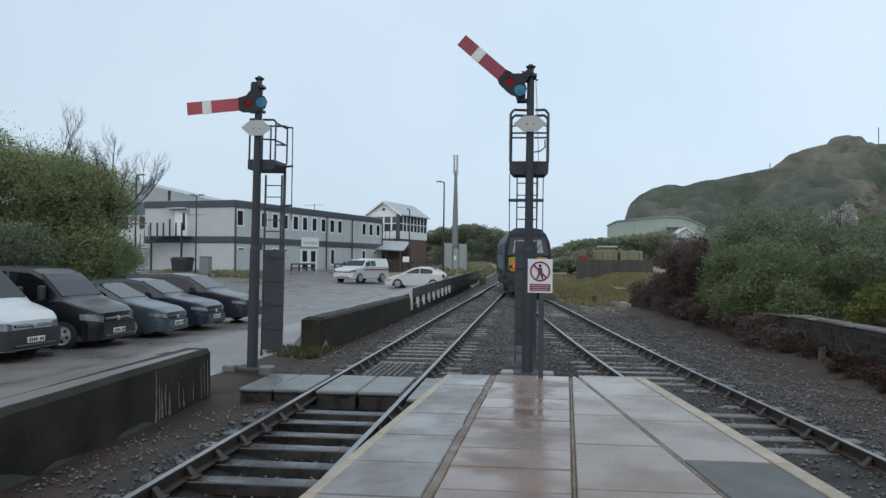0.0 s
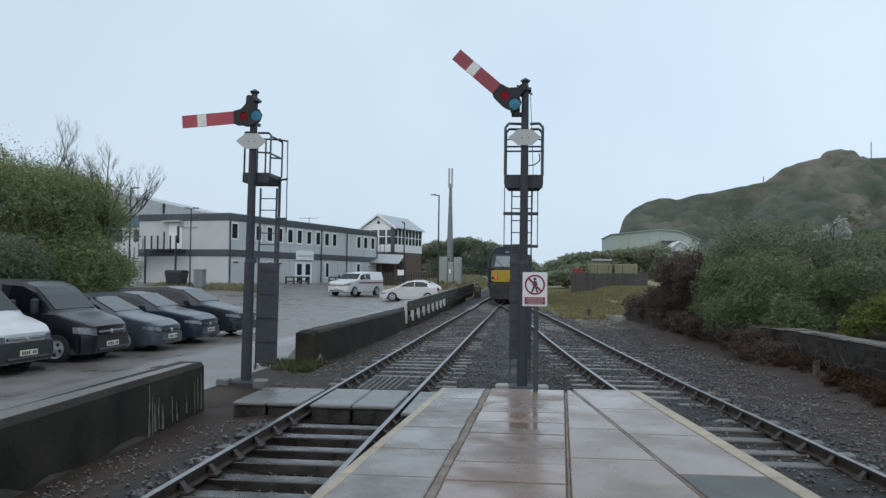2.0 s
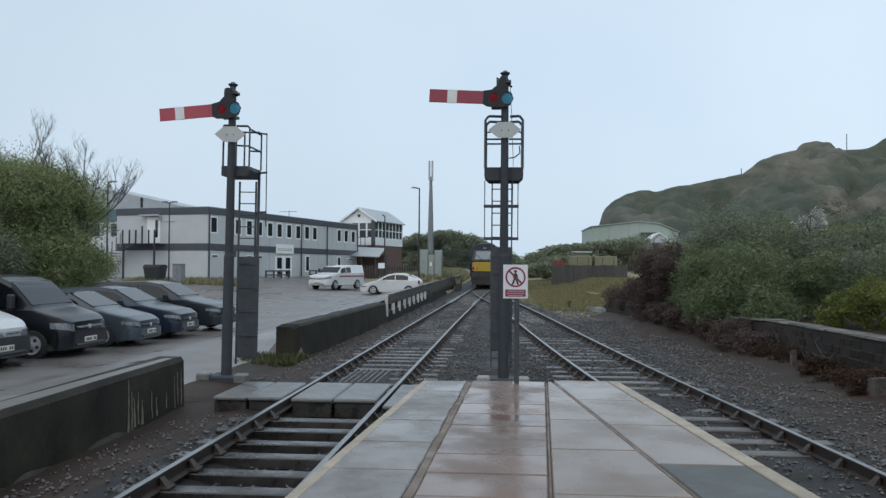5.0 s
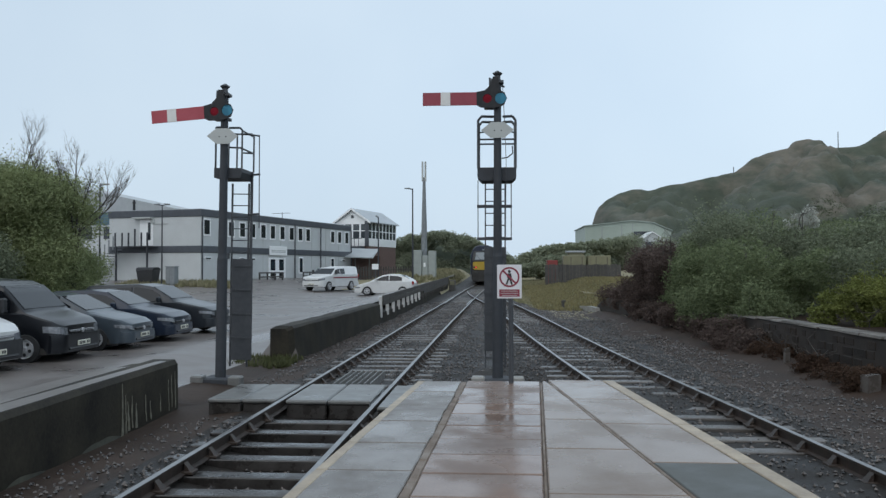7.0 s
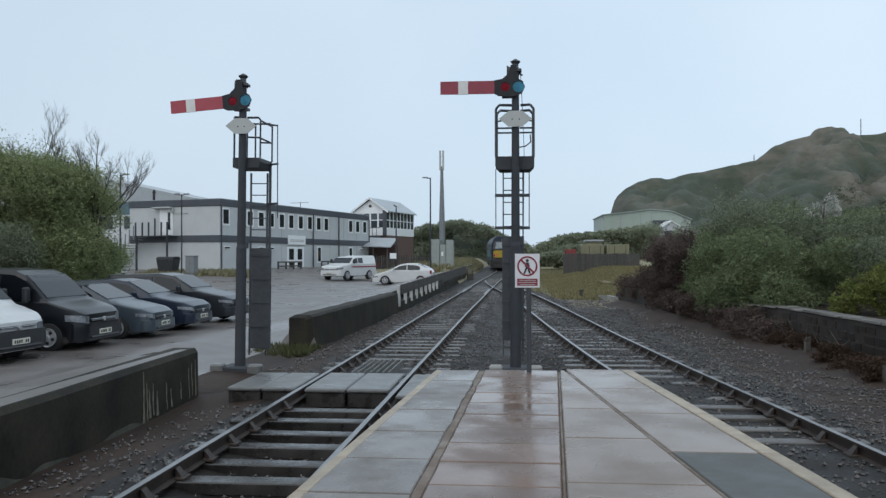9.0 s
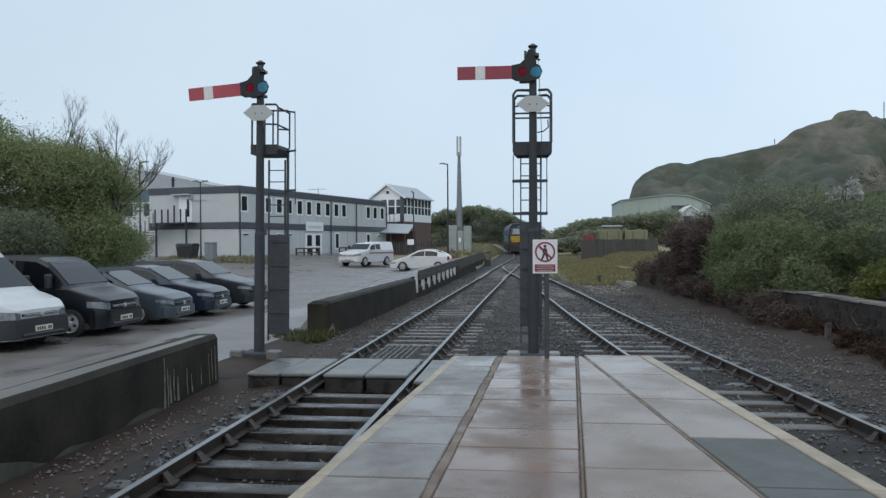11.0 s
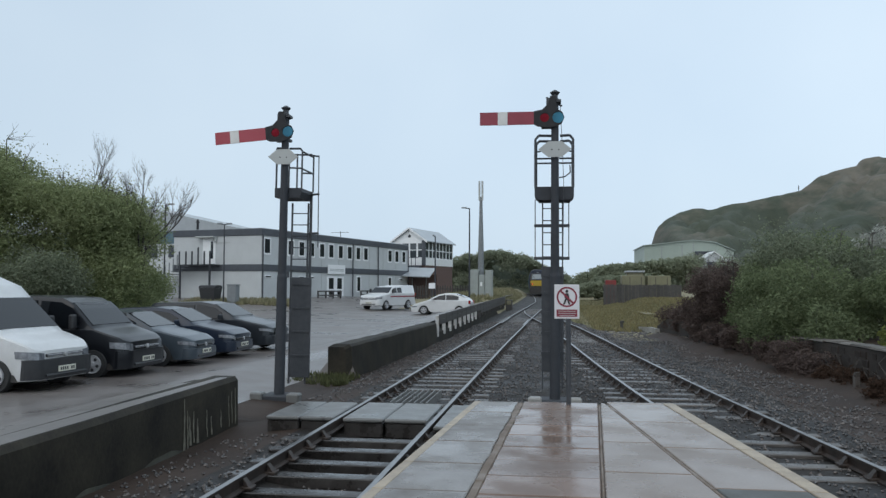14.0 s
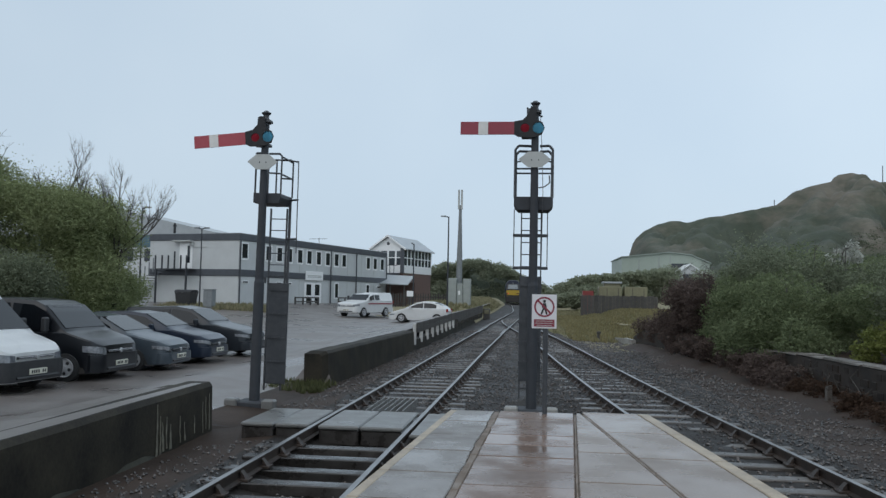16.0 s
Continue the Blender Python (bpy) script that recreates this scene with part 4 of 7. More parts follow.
# ---------- sign on the platform end ----------
SIGN = thing("warning_sign", "white and red no walking sign on a dark post", "sign", pose(0.125, 10.95, 0.5, 0, 0, 1.0))
bm = B()
rod(bm, (0.02, 0.03, -0.05), (0.02, 0.03, 1.5), 0.033, seg=10)
part("post", bm, IRON, SIGN)
bm = B()
box(bm, -0.163, 0.163, -0.006, 0.0, 1.125, 1.575, 0.002)
plate = part("plate", bm, SIGNWHITE, SIGN, "white rectangular sign plate")
bm = B()
cz = 1.41
for a in range(40):
    a0, a1 = 2 * math.pi * a / 40, 2 * math.pi * (a + 1) / 40
    q = [bm.verts.new((r * math.cos(w), -0.010, cz + r * math.sin(w))) for r, w in ((0.112, a0), (0.134, a0), (0.134, a1), (0.112, a1))]
    bm.faces.new(q)
bmesh.ops.remove_doubles(bm, verts=bm.verts, dist=1e-4)
part("ring", bm, SIGNRED, plate, "red prohibition ring")
bm = B()
prism(bm, [(-0.092, cz + 0.075), (-0.075, cz + 0.092), (0.092, cz - 0.075), (0.075, cz - 0.092)], -0.0135, -0.0120)
part("bar", bm, SIGNRED, plate)
bm = B()
prism(bm, [(-0.02, cz + 0.05), (0.02, cz + 0.05), (0.034, cz - 0.005), (0.02, cz - 0.01), (0.045, cz - 0.10), (0.022, cz - 0.10), (0.0, cz - 0.03), (-0.03, cz - 0.10), (-0.052, cz - 0.10),
           (-0.02, cz - 0.01), (-0.035, cz - 0.005)], -0.0112, -0.0095)
lathe(bm, [(0.004, -0.0112), (0.02, -0.0112), (0.02, -0.0095), (0.004, -0.0095)], (0, 0, cz + 0.075), "Y", 12)
part("symbol", bm, INK, plate, "black walking symbol")
bm = B()
prism(bm, [(-0.135, 1.15), (0.135, 1.15), (0.135, 1.245), (-0.135, 1.245)], -0.010, -0.008)
panel = part("text_panel", bm, SIGNRED, plate, "red lettering panel")
for k, w in enumerate((0.11, 0.118, 0.10)):
    bm = B()
    z = 1.228 - 0.028 * k
    prism(bm, [(-w, z - 0.009), (w, z - 0.009), (w, z - 0.001), (-w, z - 0.001)], -0.013, -0.0115)
    part("text_bar", bm, GREYPLATE, panel)

# ---------- locomotive ----------
LOCO = thing("diesel_locomotive", "dark blue and teal diesel locomotive with yellow end", "locomotive")


def loco_ring(y, k=1.0, rake=0.0, drop=0.0):
    half = [(1.22, 0.95), (1.34, 1.05), (1.345, 2.45), (1.29, 3.10), (1.10, 3.58), (0.84, 3.88), (0.40, 3.97)]
    pts = [(x * k, z) for x, z in half] + [(-x * k, z) for x, z in half[::-1]]
    return [(x, y + rake * max(0, z - 1.9), z - drop * max(0, z - 2.4)) for x, z in pts]


bm = B()
loft(bm, [loco_ring(0.0, 0.965, 0.34, 0.06), loco_ring(0.10, 0.985, 0.32, 0.03), loco_ring(0.5, 1, 0.30), loco_ring(2.4), loco_ring(18.1), loco_ring(20.0, 1, -0.3), loco_ring(20.4, 0.95, -0.3, 0.05)])
body = part("body", bm, LOCOBLUE, LOCO)
bm = B()
loft(bm, [[(-1.16, 0.135, 2.36), (1.16, 0.135, 2.36), (1.0, 0.41, 3.36), (-1.0, 0.41, 3.36)], [(-1.18, 0.35, 2.34), (1.18, 0.35, 2.34), (1.02, 0.62, 3.38), (-1.02, 0.62, 3.38)]])
part("screen_surround", bm, TRIM, body, "black windscreen surround")
bm = B()
loft(bm, [[(-0.88, 0.125, 2.50), (0.88, 0.125, 2.50), (0.76, 0.365, 3.24), (-0.76, 0.365, 3.24)],
          [(-0.89, 0.30, 2.49), (0.89, 0.30, 2.49), (0.77, 0.54, 3.25), (-0.77, 0.54, 3.25)]])
part("windscreen", bm, CABGLASS, body, "wide pale reflecting cab windscreen")
for x0, x1 in ((-0.25, -0.75), (0.25, 0.75)):
    bm = B()
    rod(bm, (x0, 0.09, 2.44), (x1, 0.25, 2.98), 0.018, seg=6)
    part("wiper", bm, TRIM, body)
bm = B()
prism(bm, [(-0.95, 1.44), (0.95, 1.44), (1.10, 1.56), (1.10, 2.22), (0.80, 2.28), (-0.80, 2.28), (-1.10, 2.22), (-1.10, 1.56)], -0.045, 0.25)
part("warning_panel", bm, LOCOYELLOW, body, "yellow warning panel")
bm = B()
box(bm, -0.16, 0.16, 0.36, 0.66, 3.42, 3.58, 0.05)
part("headlight", bm, LAMPGLASS, body, "central headlight above the screen")
for x in (-0.86, 0.86):
    bm = B()
    box(bm, x - 0.22, x + 0.22, -0.075, 0.05, 1.62, 1.80, 0.02)
    lamp = part("lamp_cluster", bm, TRIM, body)
    bm = B()
    lathe(bm, [(0.01, -0.02), (0.075, -0.015), (0.08, 0.02)], (x * 0.93, -0.08, 1.71), "Y", 14)
    part("tail_lamp", bm, TAILGLOW if x < 0 else TAILRED, lamp, "lit red tail lamp" if x < 0 else "")
    bm = B()
    rod(bm, (x, -0.55, 1.06), (x, 0.1, 1.06), 0.09, seg=12)
    lathe(bm, [(0.05, -0.04), (0.23, -0.03), (0.24, 0.0), (0.10, 0.03)], (x, -0.56, 1.06), "Y", 18)
    part("buffer", bm, UNDER, LOCO)
bm = B()
box(bm, -1.22, 1.22, -0.02, 0.25, 0.55, 1.40, 0.06)
box(bm, -1.15, 1.15, -0.05, 0.1, 0.22, 0.62, 0.04)
rod(bm, (0, -0.4, 0.98), (0, 0.1, 1.0), 0.07)
part("buffer_beam", bm, UNDER, LOCO, "black grimy buffer beam")
bm = B()
loft(bm, [[(-1.352, 2.6, 1.5), (-1.352, 15, 1.5), (-1.352, 17.5, 2.4), (-1.352, 4.5, 2.4)], [(-1.30, 2.6, 1.5), (-1.30, 15, 1.5), (-1.30, 17.5, 2.4), (-1.30, 4.5, 2.4)]])
part("side_band", bm, LOCOTEAL, body, "teal band on the side")
bm = B()
loft(bm, [[(-1.356, 0.75, 1.2), (-1.356, 1.5, 1.2), (-1.356, 1.5, 3.0), (-1.356, 0.75, 3.0)], [(-1.30, 0.75, 1.2), (-1.30, 1.5, 1.2), (-1.28, 1.5, 3.0), (-1.28, 0.75, 3.0)]])
part("cab_door", bm, LOCOTEAL, body, "teal cab door")
bm = B()
box(bm, -0.65, 0.65, 4.0, 17.0, 3.90, 4.05, 0.05)
for k in range(6):
    box(bm, -0.5, 0.5, 5.0 + 2 * k, 6.2 + 2 * k, 4.05, 4.10, 0.02)
part("roof_grilles", bm, UNDER, body)
bm = B()
box(bm, -1.2, 1.2, 6.5, 14.0, 0.35, 1.0, 0.08)
part("fuel_tank", bm, UNDER, LOCO)
for y in (3.6, 16.8):
    bm = B()
    for s in (-1, 1):
        box(bm, s * 1.08 - 0.08, s * 1.08 + 0.08, y - 2.2, y + 2.2, 0.45, 0.85, 0.04)
        for d in (-1.4, 1.4):
            box(bm, s * 1.12 - 0.12, s * 1.12 + 0.12, y + d - 0.25, y + d + 0.25, 0.35, 0.75, 0.04)
    bogie = part("bogie", bm, UNDER, LOCO)
    for d in (-1.4, 1.4):
        bm = B()
        for s in (-1, 1):
            lathe(bm, [(0.1, -0.065), (0.55, -0.065), (0.55, 0.05), (0.58, 0.07), (0.1, 0.07)], (s * 0.75, y + d, 0.55), "X", 20)
        rod(bm, (-0.75, y + d, 0.55), (0.75, y + d, 0.55), 0.08)
        part("wheelset", bm, UNDER, bogie)

# ---------- road vehicles ----------


def wheel(parent, x, y, r, w):
    bm = B()
    lathe(bm, [(r * 0.62, -w / 2), (r * 0.94, -w / 2), (r, -w * 0.36), (r, w * 0.36), (r * 0.94, w / 2), (r * 0.62, w / 2)], (x, y, r), "X", 24)
    tyre = part("tyre", bm, TYRE, parent, smooth=True)
    s = 1 if x > 0 else -1
    bm = B()
    lathe(bm, [(0.02, 0.02), (r * 0.16, 0.02), (r * 0.2, 0.0), (r * 0.55, -0.02), (r * 0.63, 0.012), (r * 0.63, -0.06), (0.02, -0.06)] if s > 0 else
          [(0.02, 0.06), (r * 0.63, 0.06), (r * 0.63, -0.012), (r * 0.55, 0.02), (r * 0.2, 0.0), (r * 0.16, -0.02), (0.02, -0.02)], (x + s * (w * 0.5 + 0.03), y, r), "X", 24)
    rim = part("rim", bm, RIM, tyre)
    for k in range(5):
        bm = B()
        a = 2 * math.pi * k / 5 + 0.3
        p = Vector((x + s * (w * 0.5 + 0.015), y + math.cos(a + 0.63) * r * 0.38, r + math.sin(a + 0.63) * r * 0.38))
        rod(bm, p, p + Vector((s * 0.012, 0, 0)), r * 0.12, seg=8)
        part("spoke_gap", bm, TRIM, tyre)


def vehicle(name, label, category, at, length, width, top, belt, roofline, colour, glass_ranges, axles, r=0.32, clear=0.22, lower=None, sides=None, extras=None):
    """Front at y = 0, tail at y = length. top: (y, z) of the upper outline; roofline: (y0, y1) of the cabin."""
    car = thing(name, label, category, at)
    ys_t, zs_t = [p[0] for p in top], [p[1] for p in top]
    stations = sorted(set([round(v, 3) for v in ys_t] + [round(length * k / 36, 3) for k in range(37)] + [0.04, 0.10, length - 0.04, length - 0.10]))
    hw = width / 2
    rings, info = [], []
    for y in stations:
        zt = float(np.interp(y, ys_t, zs_t))
        e = min(y, length - y)
        w = hw * (0.74 + 0.26 * math.sqrt(max(0.0, 1 - (1 - min(1, e / 0.6)) ** 2.4)))
        zb = min(belt, zt - 0.03)
        k = (zt - zb) / max(0.2, max(zs_t) - belt)
        tuck = 1 - 0.17 * min(1, max(0, k)) if sides is None else 1 - sides * min(1, max(0, k))
        low = clear
        for a in axles:
            if abs(y - a) < r + 0.06:
                low = max(clear, r + math.sqrt(max(0.0, (r + 0.06) ** 2 - (y - a) ** 2)))
        low_in = low
        zt -= 0.07 * max(0, 1 - e / 0.16) ** 2
        zsh = max(zb - 0.02, low + 0.05)
        half = [(w * 0.90, clear), (w * 0.985, low), (w, max(low + 0.02, (low + zsh) / 2)), (w * 0.985, zsh), (w * 0.96, zsh + 0.02), (w * 0.96 * tuck, max(zt - 0.07, zsh + 0.03)), (w * 0.90 * tuck, max(zt - 0.015, zsh + 0.04)), (w * 0.5 * tuck, max(zt, zsh + 0.045))]
        rings.append([(x, y, z) for x, z in half] + [(-x, y, z) for x, z in half[::-1]])
        info.append((y, w, zsh, zt, tuck))
    bm = B()
    loft(bm, rings)
    body = part("body", bm, colour, car, smooth=True)
    body.data.set_sharp_from_angle(angle=radians(38))

    def side_at(y):
        return [float(np.interp(y, [i[0] for i in info], [i[k] for i in info])) for k in (1, 2, 3, 4)]
    # side windows
    for a, b in glass_ranges:
        for s in (-1, 1):
            bm = B()
            out, inn = [], []
            n = 16
            for u in range(n + 1):
                y = a + (b - a) * u / n
                w, zs, zt, tk = side_at(y)
                lo, hi = zs + 0.05, zt - 0.11
                if hi < lo + 0.02:
                    hi = lo + 0.02
                for f in (0, 1):
                    z = lo + (hi - lo) * f
                    ff = (z - zs) / max(0.05, (zt - 0.07 - zs))
                    x = w * 0.96 * (1 + (tk - 1) * ff)
                    out.append((s * (x + 0.022), y, z))
                    inn.append((s * (x - 0.03), y, z))
            loft(bm, [[out[2 * u], out[2 * u + 1], inn[2 * u + 1], inn[2 * u]] for u in range(n + 1)])
            part("side_window", bm, CARGLASS, body)
    # screens front and rear on the slopes of the outline
    for (a, b), nm in zip(roofline, ("windscreen", "rear_window")):
        bm = B()
        rows_o, rows_i = [], []
        for u in range(4):
            f = 0.08 + 0.84 * u / 3
            y = a + (b - a) * f
            w, zs, zt, tk = side_at(y)
            dy, dz = (b - a), float(np.interp(b, ys_t, zs_t) - np.interp(a, ys_t, zs_t))
            nn = math.hypot(dy, dz)
            ny, nz = -dz / nn * (1 if dy > 0 else -1), abs(dy) / nn
            x = w * 0.88 * tk
            rows_o.append((x, y + ny * 0.009, zt + nz * 0.009))
            rows_i.append((x, y - ny * 0.03, zt - nz * 0.03))
        o = [p for p in rows_o] + [(-p[0], p[1], p[2]) for p in rows_o[::-1]]
        i = [p for p in rows_i] + [(-p[0], p[1], p[2]) for p in rows_i[::-1]]
        loft(bm, [o, i])
        part(nm, bm, CARGLASS, body)
    for a in axles:
        for s in (-1, 1):
            wheel(car, s * (hw - 0.115), a, r, 0.21)
    zf = float(np.interp(0.0, ys_t, zs_t))
    low_m = lower or (colour if max(zs_t) < 2.0 else TRIM)
    tall = max(zs_t) > 1.8
    bh = 0.42 if tall else 0.30

    def nose(u):
        """How far back the rounded nose lies at the fraction u of the half width."""
        q = max(0.0, (abs(u) - 0.74) / 0.26)
        return 0.6 * (1 - max(0.0, 1 - q * q) ** (1 / 2.4))

    def curved(y_off, z0, z1, span, thick=0.12):
        """A bar across the front that follows the rounded nose."""
        bm = B()
        us = [-span + 2 * span * k / 18 for k in range(19)]
        loft(bm, [[(hw * u * 1.015, nose(u) + y_off, z0 + 0.02), (hw * u * 1.02, nose(u) + y_off - 0.015, (z0 + z1) / 2), (hw * u * 1.015, nose(u) + y_off, z1 - 0.01), (hw * u * 0.97, nose(u) + y_off + thick, z1), (hw * u * 0.97, nose(u) + y_off + thick, z0)] for u in us])
        return bm
    bumper = part("front_bumper", curved(-0.06, clear, clear + bh, 0.955, 0.2), low_m, car, smooth=True)
    bumper.data.set_sharp_from_angle(angle=radians(40))
    part("air_intake", curved(-0.085, clear + 0.05, clear + 0.13, 0.62, 0.06), TRIM, bumper, "black lower air intake")
    bm = B()
    box(bm, -hw * 0.9, hw * 0.9, length - 0.2, length + 0.05, clear, clear + 0.32, 0.05)
    part("rear_bumper", bm, low_m, car)
    bm = B()
    box(bm, -hw * 0.95, hw * 0.95, 0.3, length - 0.3, clear - 0.02, clear + 0.12)
    part("underbody", bm, UNDER, car)
    g0, g1 = clear + bh + 0.02, max(zf - 0.12, clear + bh + 0.10)
    grille = part("grille", curved(-0.025, g0, g1, 0.56, 0.1), TRIM, car)
    for k in (1, 2):
        z = g0 + (g1 - g0) * k / 3
        part("grille_bar", curved(-0.04, z - 0.012, z + 0.012, 0.54, 0.05), RIM if tall else TRIM, grille)
    bm = B()
    lathe(bm, [(0.005, -0.012), (0.045, -0.01), (0.055, 0.0), (0.05, 0.03)], (0, -0.06, (g0 + g1) / 2), "Y", 14)
    part("badge", bm, RIM, grille)
    for s in (-1, 1):
        bm = B()
        h0, h1 = zf - (0.24 if tall else 0.18), zf - 0.06
        outs = []
        for u in (0.60, 0.68, 0.76, 0.84, 0.91, 0.96, 0.985):
            lo = h0 + 0.09 * (u - 0.6) / 0.38
            outs.append((s * hw * u * 1.012, nose(u) - 0.022, lo, h1 + 0.05 * (u - 0.6) / 0.38))
        loft(bm, [[(x, y, z0), (x, y + 0.015, z1), (x * 0.93, y + 0.12, z1), (x * 0.93, y + 0.12, z0)] for x, y, z0, z1 in outs])
        part("headlamp", bm, LAMPGLASS, car)
        bm = B()
        box(bm, s * hw * 0.80, s * hw * 0.93, length - 0.12, length + 0.012, belt - 0.22, belt + 0.0, 0.015)
        part("tail_lamp", bm, TAILRED, car)
        bm = B()
        ym = roofline[0][0] + 0.35
        box(bm, s * (hw + 0.10) - 0.09, s * (hw + 0.10) + 0.09, ym, ym + 0.12, belt + 0.0, belt + (0.17 if top[-1][1] < 1.7 and max(zs_t) < 1.8 else 0.34), 0.03)
        box(bm, min(s * hw * 0.9, s * (hw + 0.05)), max(s * hw * 0.9, s * (hw + 0.05)), ym + 0.03, ym + 0.08, belt + 0.02, belt + 0.07)
        part("mirror", bm, colour if max(zs_t) < 1.8 else TRIM, car)
        bm = B()
        for yh in (glass_ranges[0][0] + 0.75,):
            box(bm, s * hw * 1.0 - 0.02, s * hw * 1.0 + 0.02, yh, yh + 0.2, belt - 0.16, belt - 0.12, 0.008)
        part("door_handle", bm, colour, car)
    bm = B()
    box(bm, -0.26, 0.26, -0.095, -0.07, clear + 0.14, clear + 0.255, 0.004)
    plate = part("number_plate", bm, PLATE, car)
    for k in range(7):
        if k == 4:
            continue
        bm = B()
        x = -0.2 + 0.066 * k
        box(bm, x - 0.02, x + 0.02, -0.099, -0.096, clear + 0.165, clear + 0.23)
        part("plate_bar", bm, INK, plate)
    return car


def axle_pose(x, y, z, heading, front):
    """The front axle's middle stands at (x, y); heading in degrees from +x."""
    h = radians(heading)
    return pose(x + math.cos(h) * front, y + math.sin(h) * front, z, 0, 0, heading + 90)


WHITEPAINT = paint("white_vehicle_paint", (0.66, 0.66, 0.65))
BLACKPAINT = paint("black_vehicle_paint", (0.008, 0.009, 0.012))
SILVERPAINT = paint("blue_grey_vehicle_paint", (0.055, 0.070, 0.085))
NAVYPAINT = paint("navy_vehicle_paint", (0.016, 0.024, 0.042))
GREYPAINT = paint("dark_grey_vehicle_paint", (0.022, 0.026, 0.032))

VAN = vehicle("panel_van", "white high-roof panel van with black bumper parked on wet tarmac", "van", axle_pose(-10.85, 15.75, -0.09, -4, 0.80), 5.3, 1.98,
              [(0, 0.84), (0.2, 0.98), (0.72, 1.16), (1.50, 1.90), (1.72, 2.12), (2.5, 2.42), (5.1, 2.40), (5.3, 2.25)], 1.12, [(0.76, 1.52), (2.7, 5.2)],
              WHITEPAINT, [(1.15, 2.25)], (0.80, 4.15), r=0.34, clear=0.25, sides=0.10)
bm = B()
box(bm, -1.0, -0.985, 1.2, 3.4, 0.85, 1.0)
part("side_marking", bm, RED, VAN, "faded red lettering marks").matrix_basis = pose(-0.006, 0, 0)
vehicle("people_carrier", "black van with silver wheels parked on wet tarmac", "van", axle_pose(-10.45, 18.4, -0.08, -1, 0.76), 4.8, 1.92,
        [(0, 0.84), (0.2, 0.96), (0.78, 1.14), (1.34, 1.70), (1.65, 1.84), (2.2, 1.88), (4.5, 1.88), (4.8, 1.70)], 1.12, [(0.80, 1.44), (4.52, 4.8)],
                   BLACKPAINT, [(1.15, 2.15), (2.25, 3.25), (3.35, 4.4)], (0.76, 3.76), r=0.33, clear=0.22, sides=0.12)
vehicle("hatchback", "dark blue-grey hatchback parked beside the black van", "car", axle_pose(-10.25, 21.0, -0.07, 1, 0.85), 4.0, 1.70,
        [(0, 0.68), (0.25, 0.80), (1.05, 0.98), (1.85, 1.40), (2.3, 1.47), (3.3, 1.42), (3.85, 1.05), (4.0, 0.95)], 0.93, [(1.1, 1.9), (3.3, 3.8)],
        SILVERPAINT, [(1.55, 2.35), (2.42, 3.15)], (0.85, 3.38), r=0.30, clear=0.19)
vehicle("hatchback", "navy hatchback in the row of parked cars", "car", axle_pose(-10.2, 23.5, -0.06, 0, 0.88), 4.2, 1.76,
        [(0, 0.70), (0.25, 0.82), (1.15, 1.0), (1.95, 1.42), (2.4, 1.48), (3.5, 1.44), (4.05, 1.08), (4.2, 0.95)], 0.95, [(1.2, 2.0), (3.5, 4.0)],
        NAVYPAINT, [(1.65, 2.5), (2.57, 3.35)], (0.88, 3.5), r=0.31, clear=0.19)
vehicle("estate_car", "dark grey car at the end of the parked row", "car", axle_pose(-10.0, 26.3, -0.05, -3, 0.9), 4.6, 1.80,
        [(0, 0.74), (0.25, 0.86), (1.2, 1.05), (2.0, 1.50), (2.5, 1.58), (4.2, 1.52), (4.5, 1.1), (4.6, 0.95)], 1.0, [(1.25, 2.05), (4.2, 4.5)],
        GREYPAINT, [(1.7, 2.6), (2.68, 3.5), (3.58, 4.15)], (0.9, 3.6), r=0.32, clear=0.2)
vehicle("coupe_hatchback", "white three-door hatchback parked near the fence", "car", axle_pose(-8.78, 55.0, 0.16, 176, 0.84), 3.98, 1.76,
               [(0, 0.60), (0.25, 0.74), (1.0, 0.95), (1.85, 1.37), (2.3, 1.45), (2.9, 1.42), (3.55, 1.22), (3.85, 1.02), (3.98, 0.84)], 0.97, [(1.05, 1.85), (3.0, 3.7)],
               WHITEPAINT, [(1.45, 2.30), (2.36, 3.20)], (0.84, 3.25), r=0.32, clear=0.19, lower=WHITEPAINT)
PICKUP = vehicle("pickup_truck", "white pickup with a canopy and red side stripe", "pickup truck", axle_pose(-13.75, 61.6, 0.26, -112, 0.95), 5.25, 1.93,
                 [(0, 1.0), (0.2, 1.10), (1.3, 1.24), (1.95, 1.72), (2.35, 1.80), (3.3, 1.82), (3.4, 1.88), (5.0, 1.88), (5.25, 1.62)], 1.27, [(1.32, 2.0), (4.98, 5.22)],
                 WHITEPAINT, [(1.75, 2.42), (2.52, 3.15)], (0.95, 4.05), r=0.38, clear=0.34, sides=0.14, lower=WHITEPAINT)
for s in (-1, 1):
    bm = B()
    box(bm, s * 0.978 - 0.012, s * 0.978 + 0.012, 1.5, 5.0, 0.98, 1.06)
    part("side_stripe", bm, RED, PICKUP, "red stripe along the side")

# ---------- modular office building ----------
OFFICE = thing("office_building", "two-storey pale grey modular office with dark fascias", "building", pose(-23.1, 62.0, 1.05, 0, 0, -14.0))
OL, OW = 27.9, 8.6
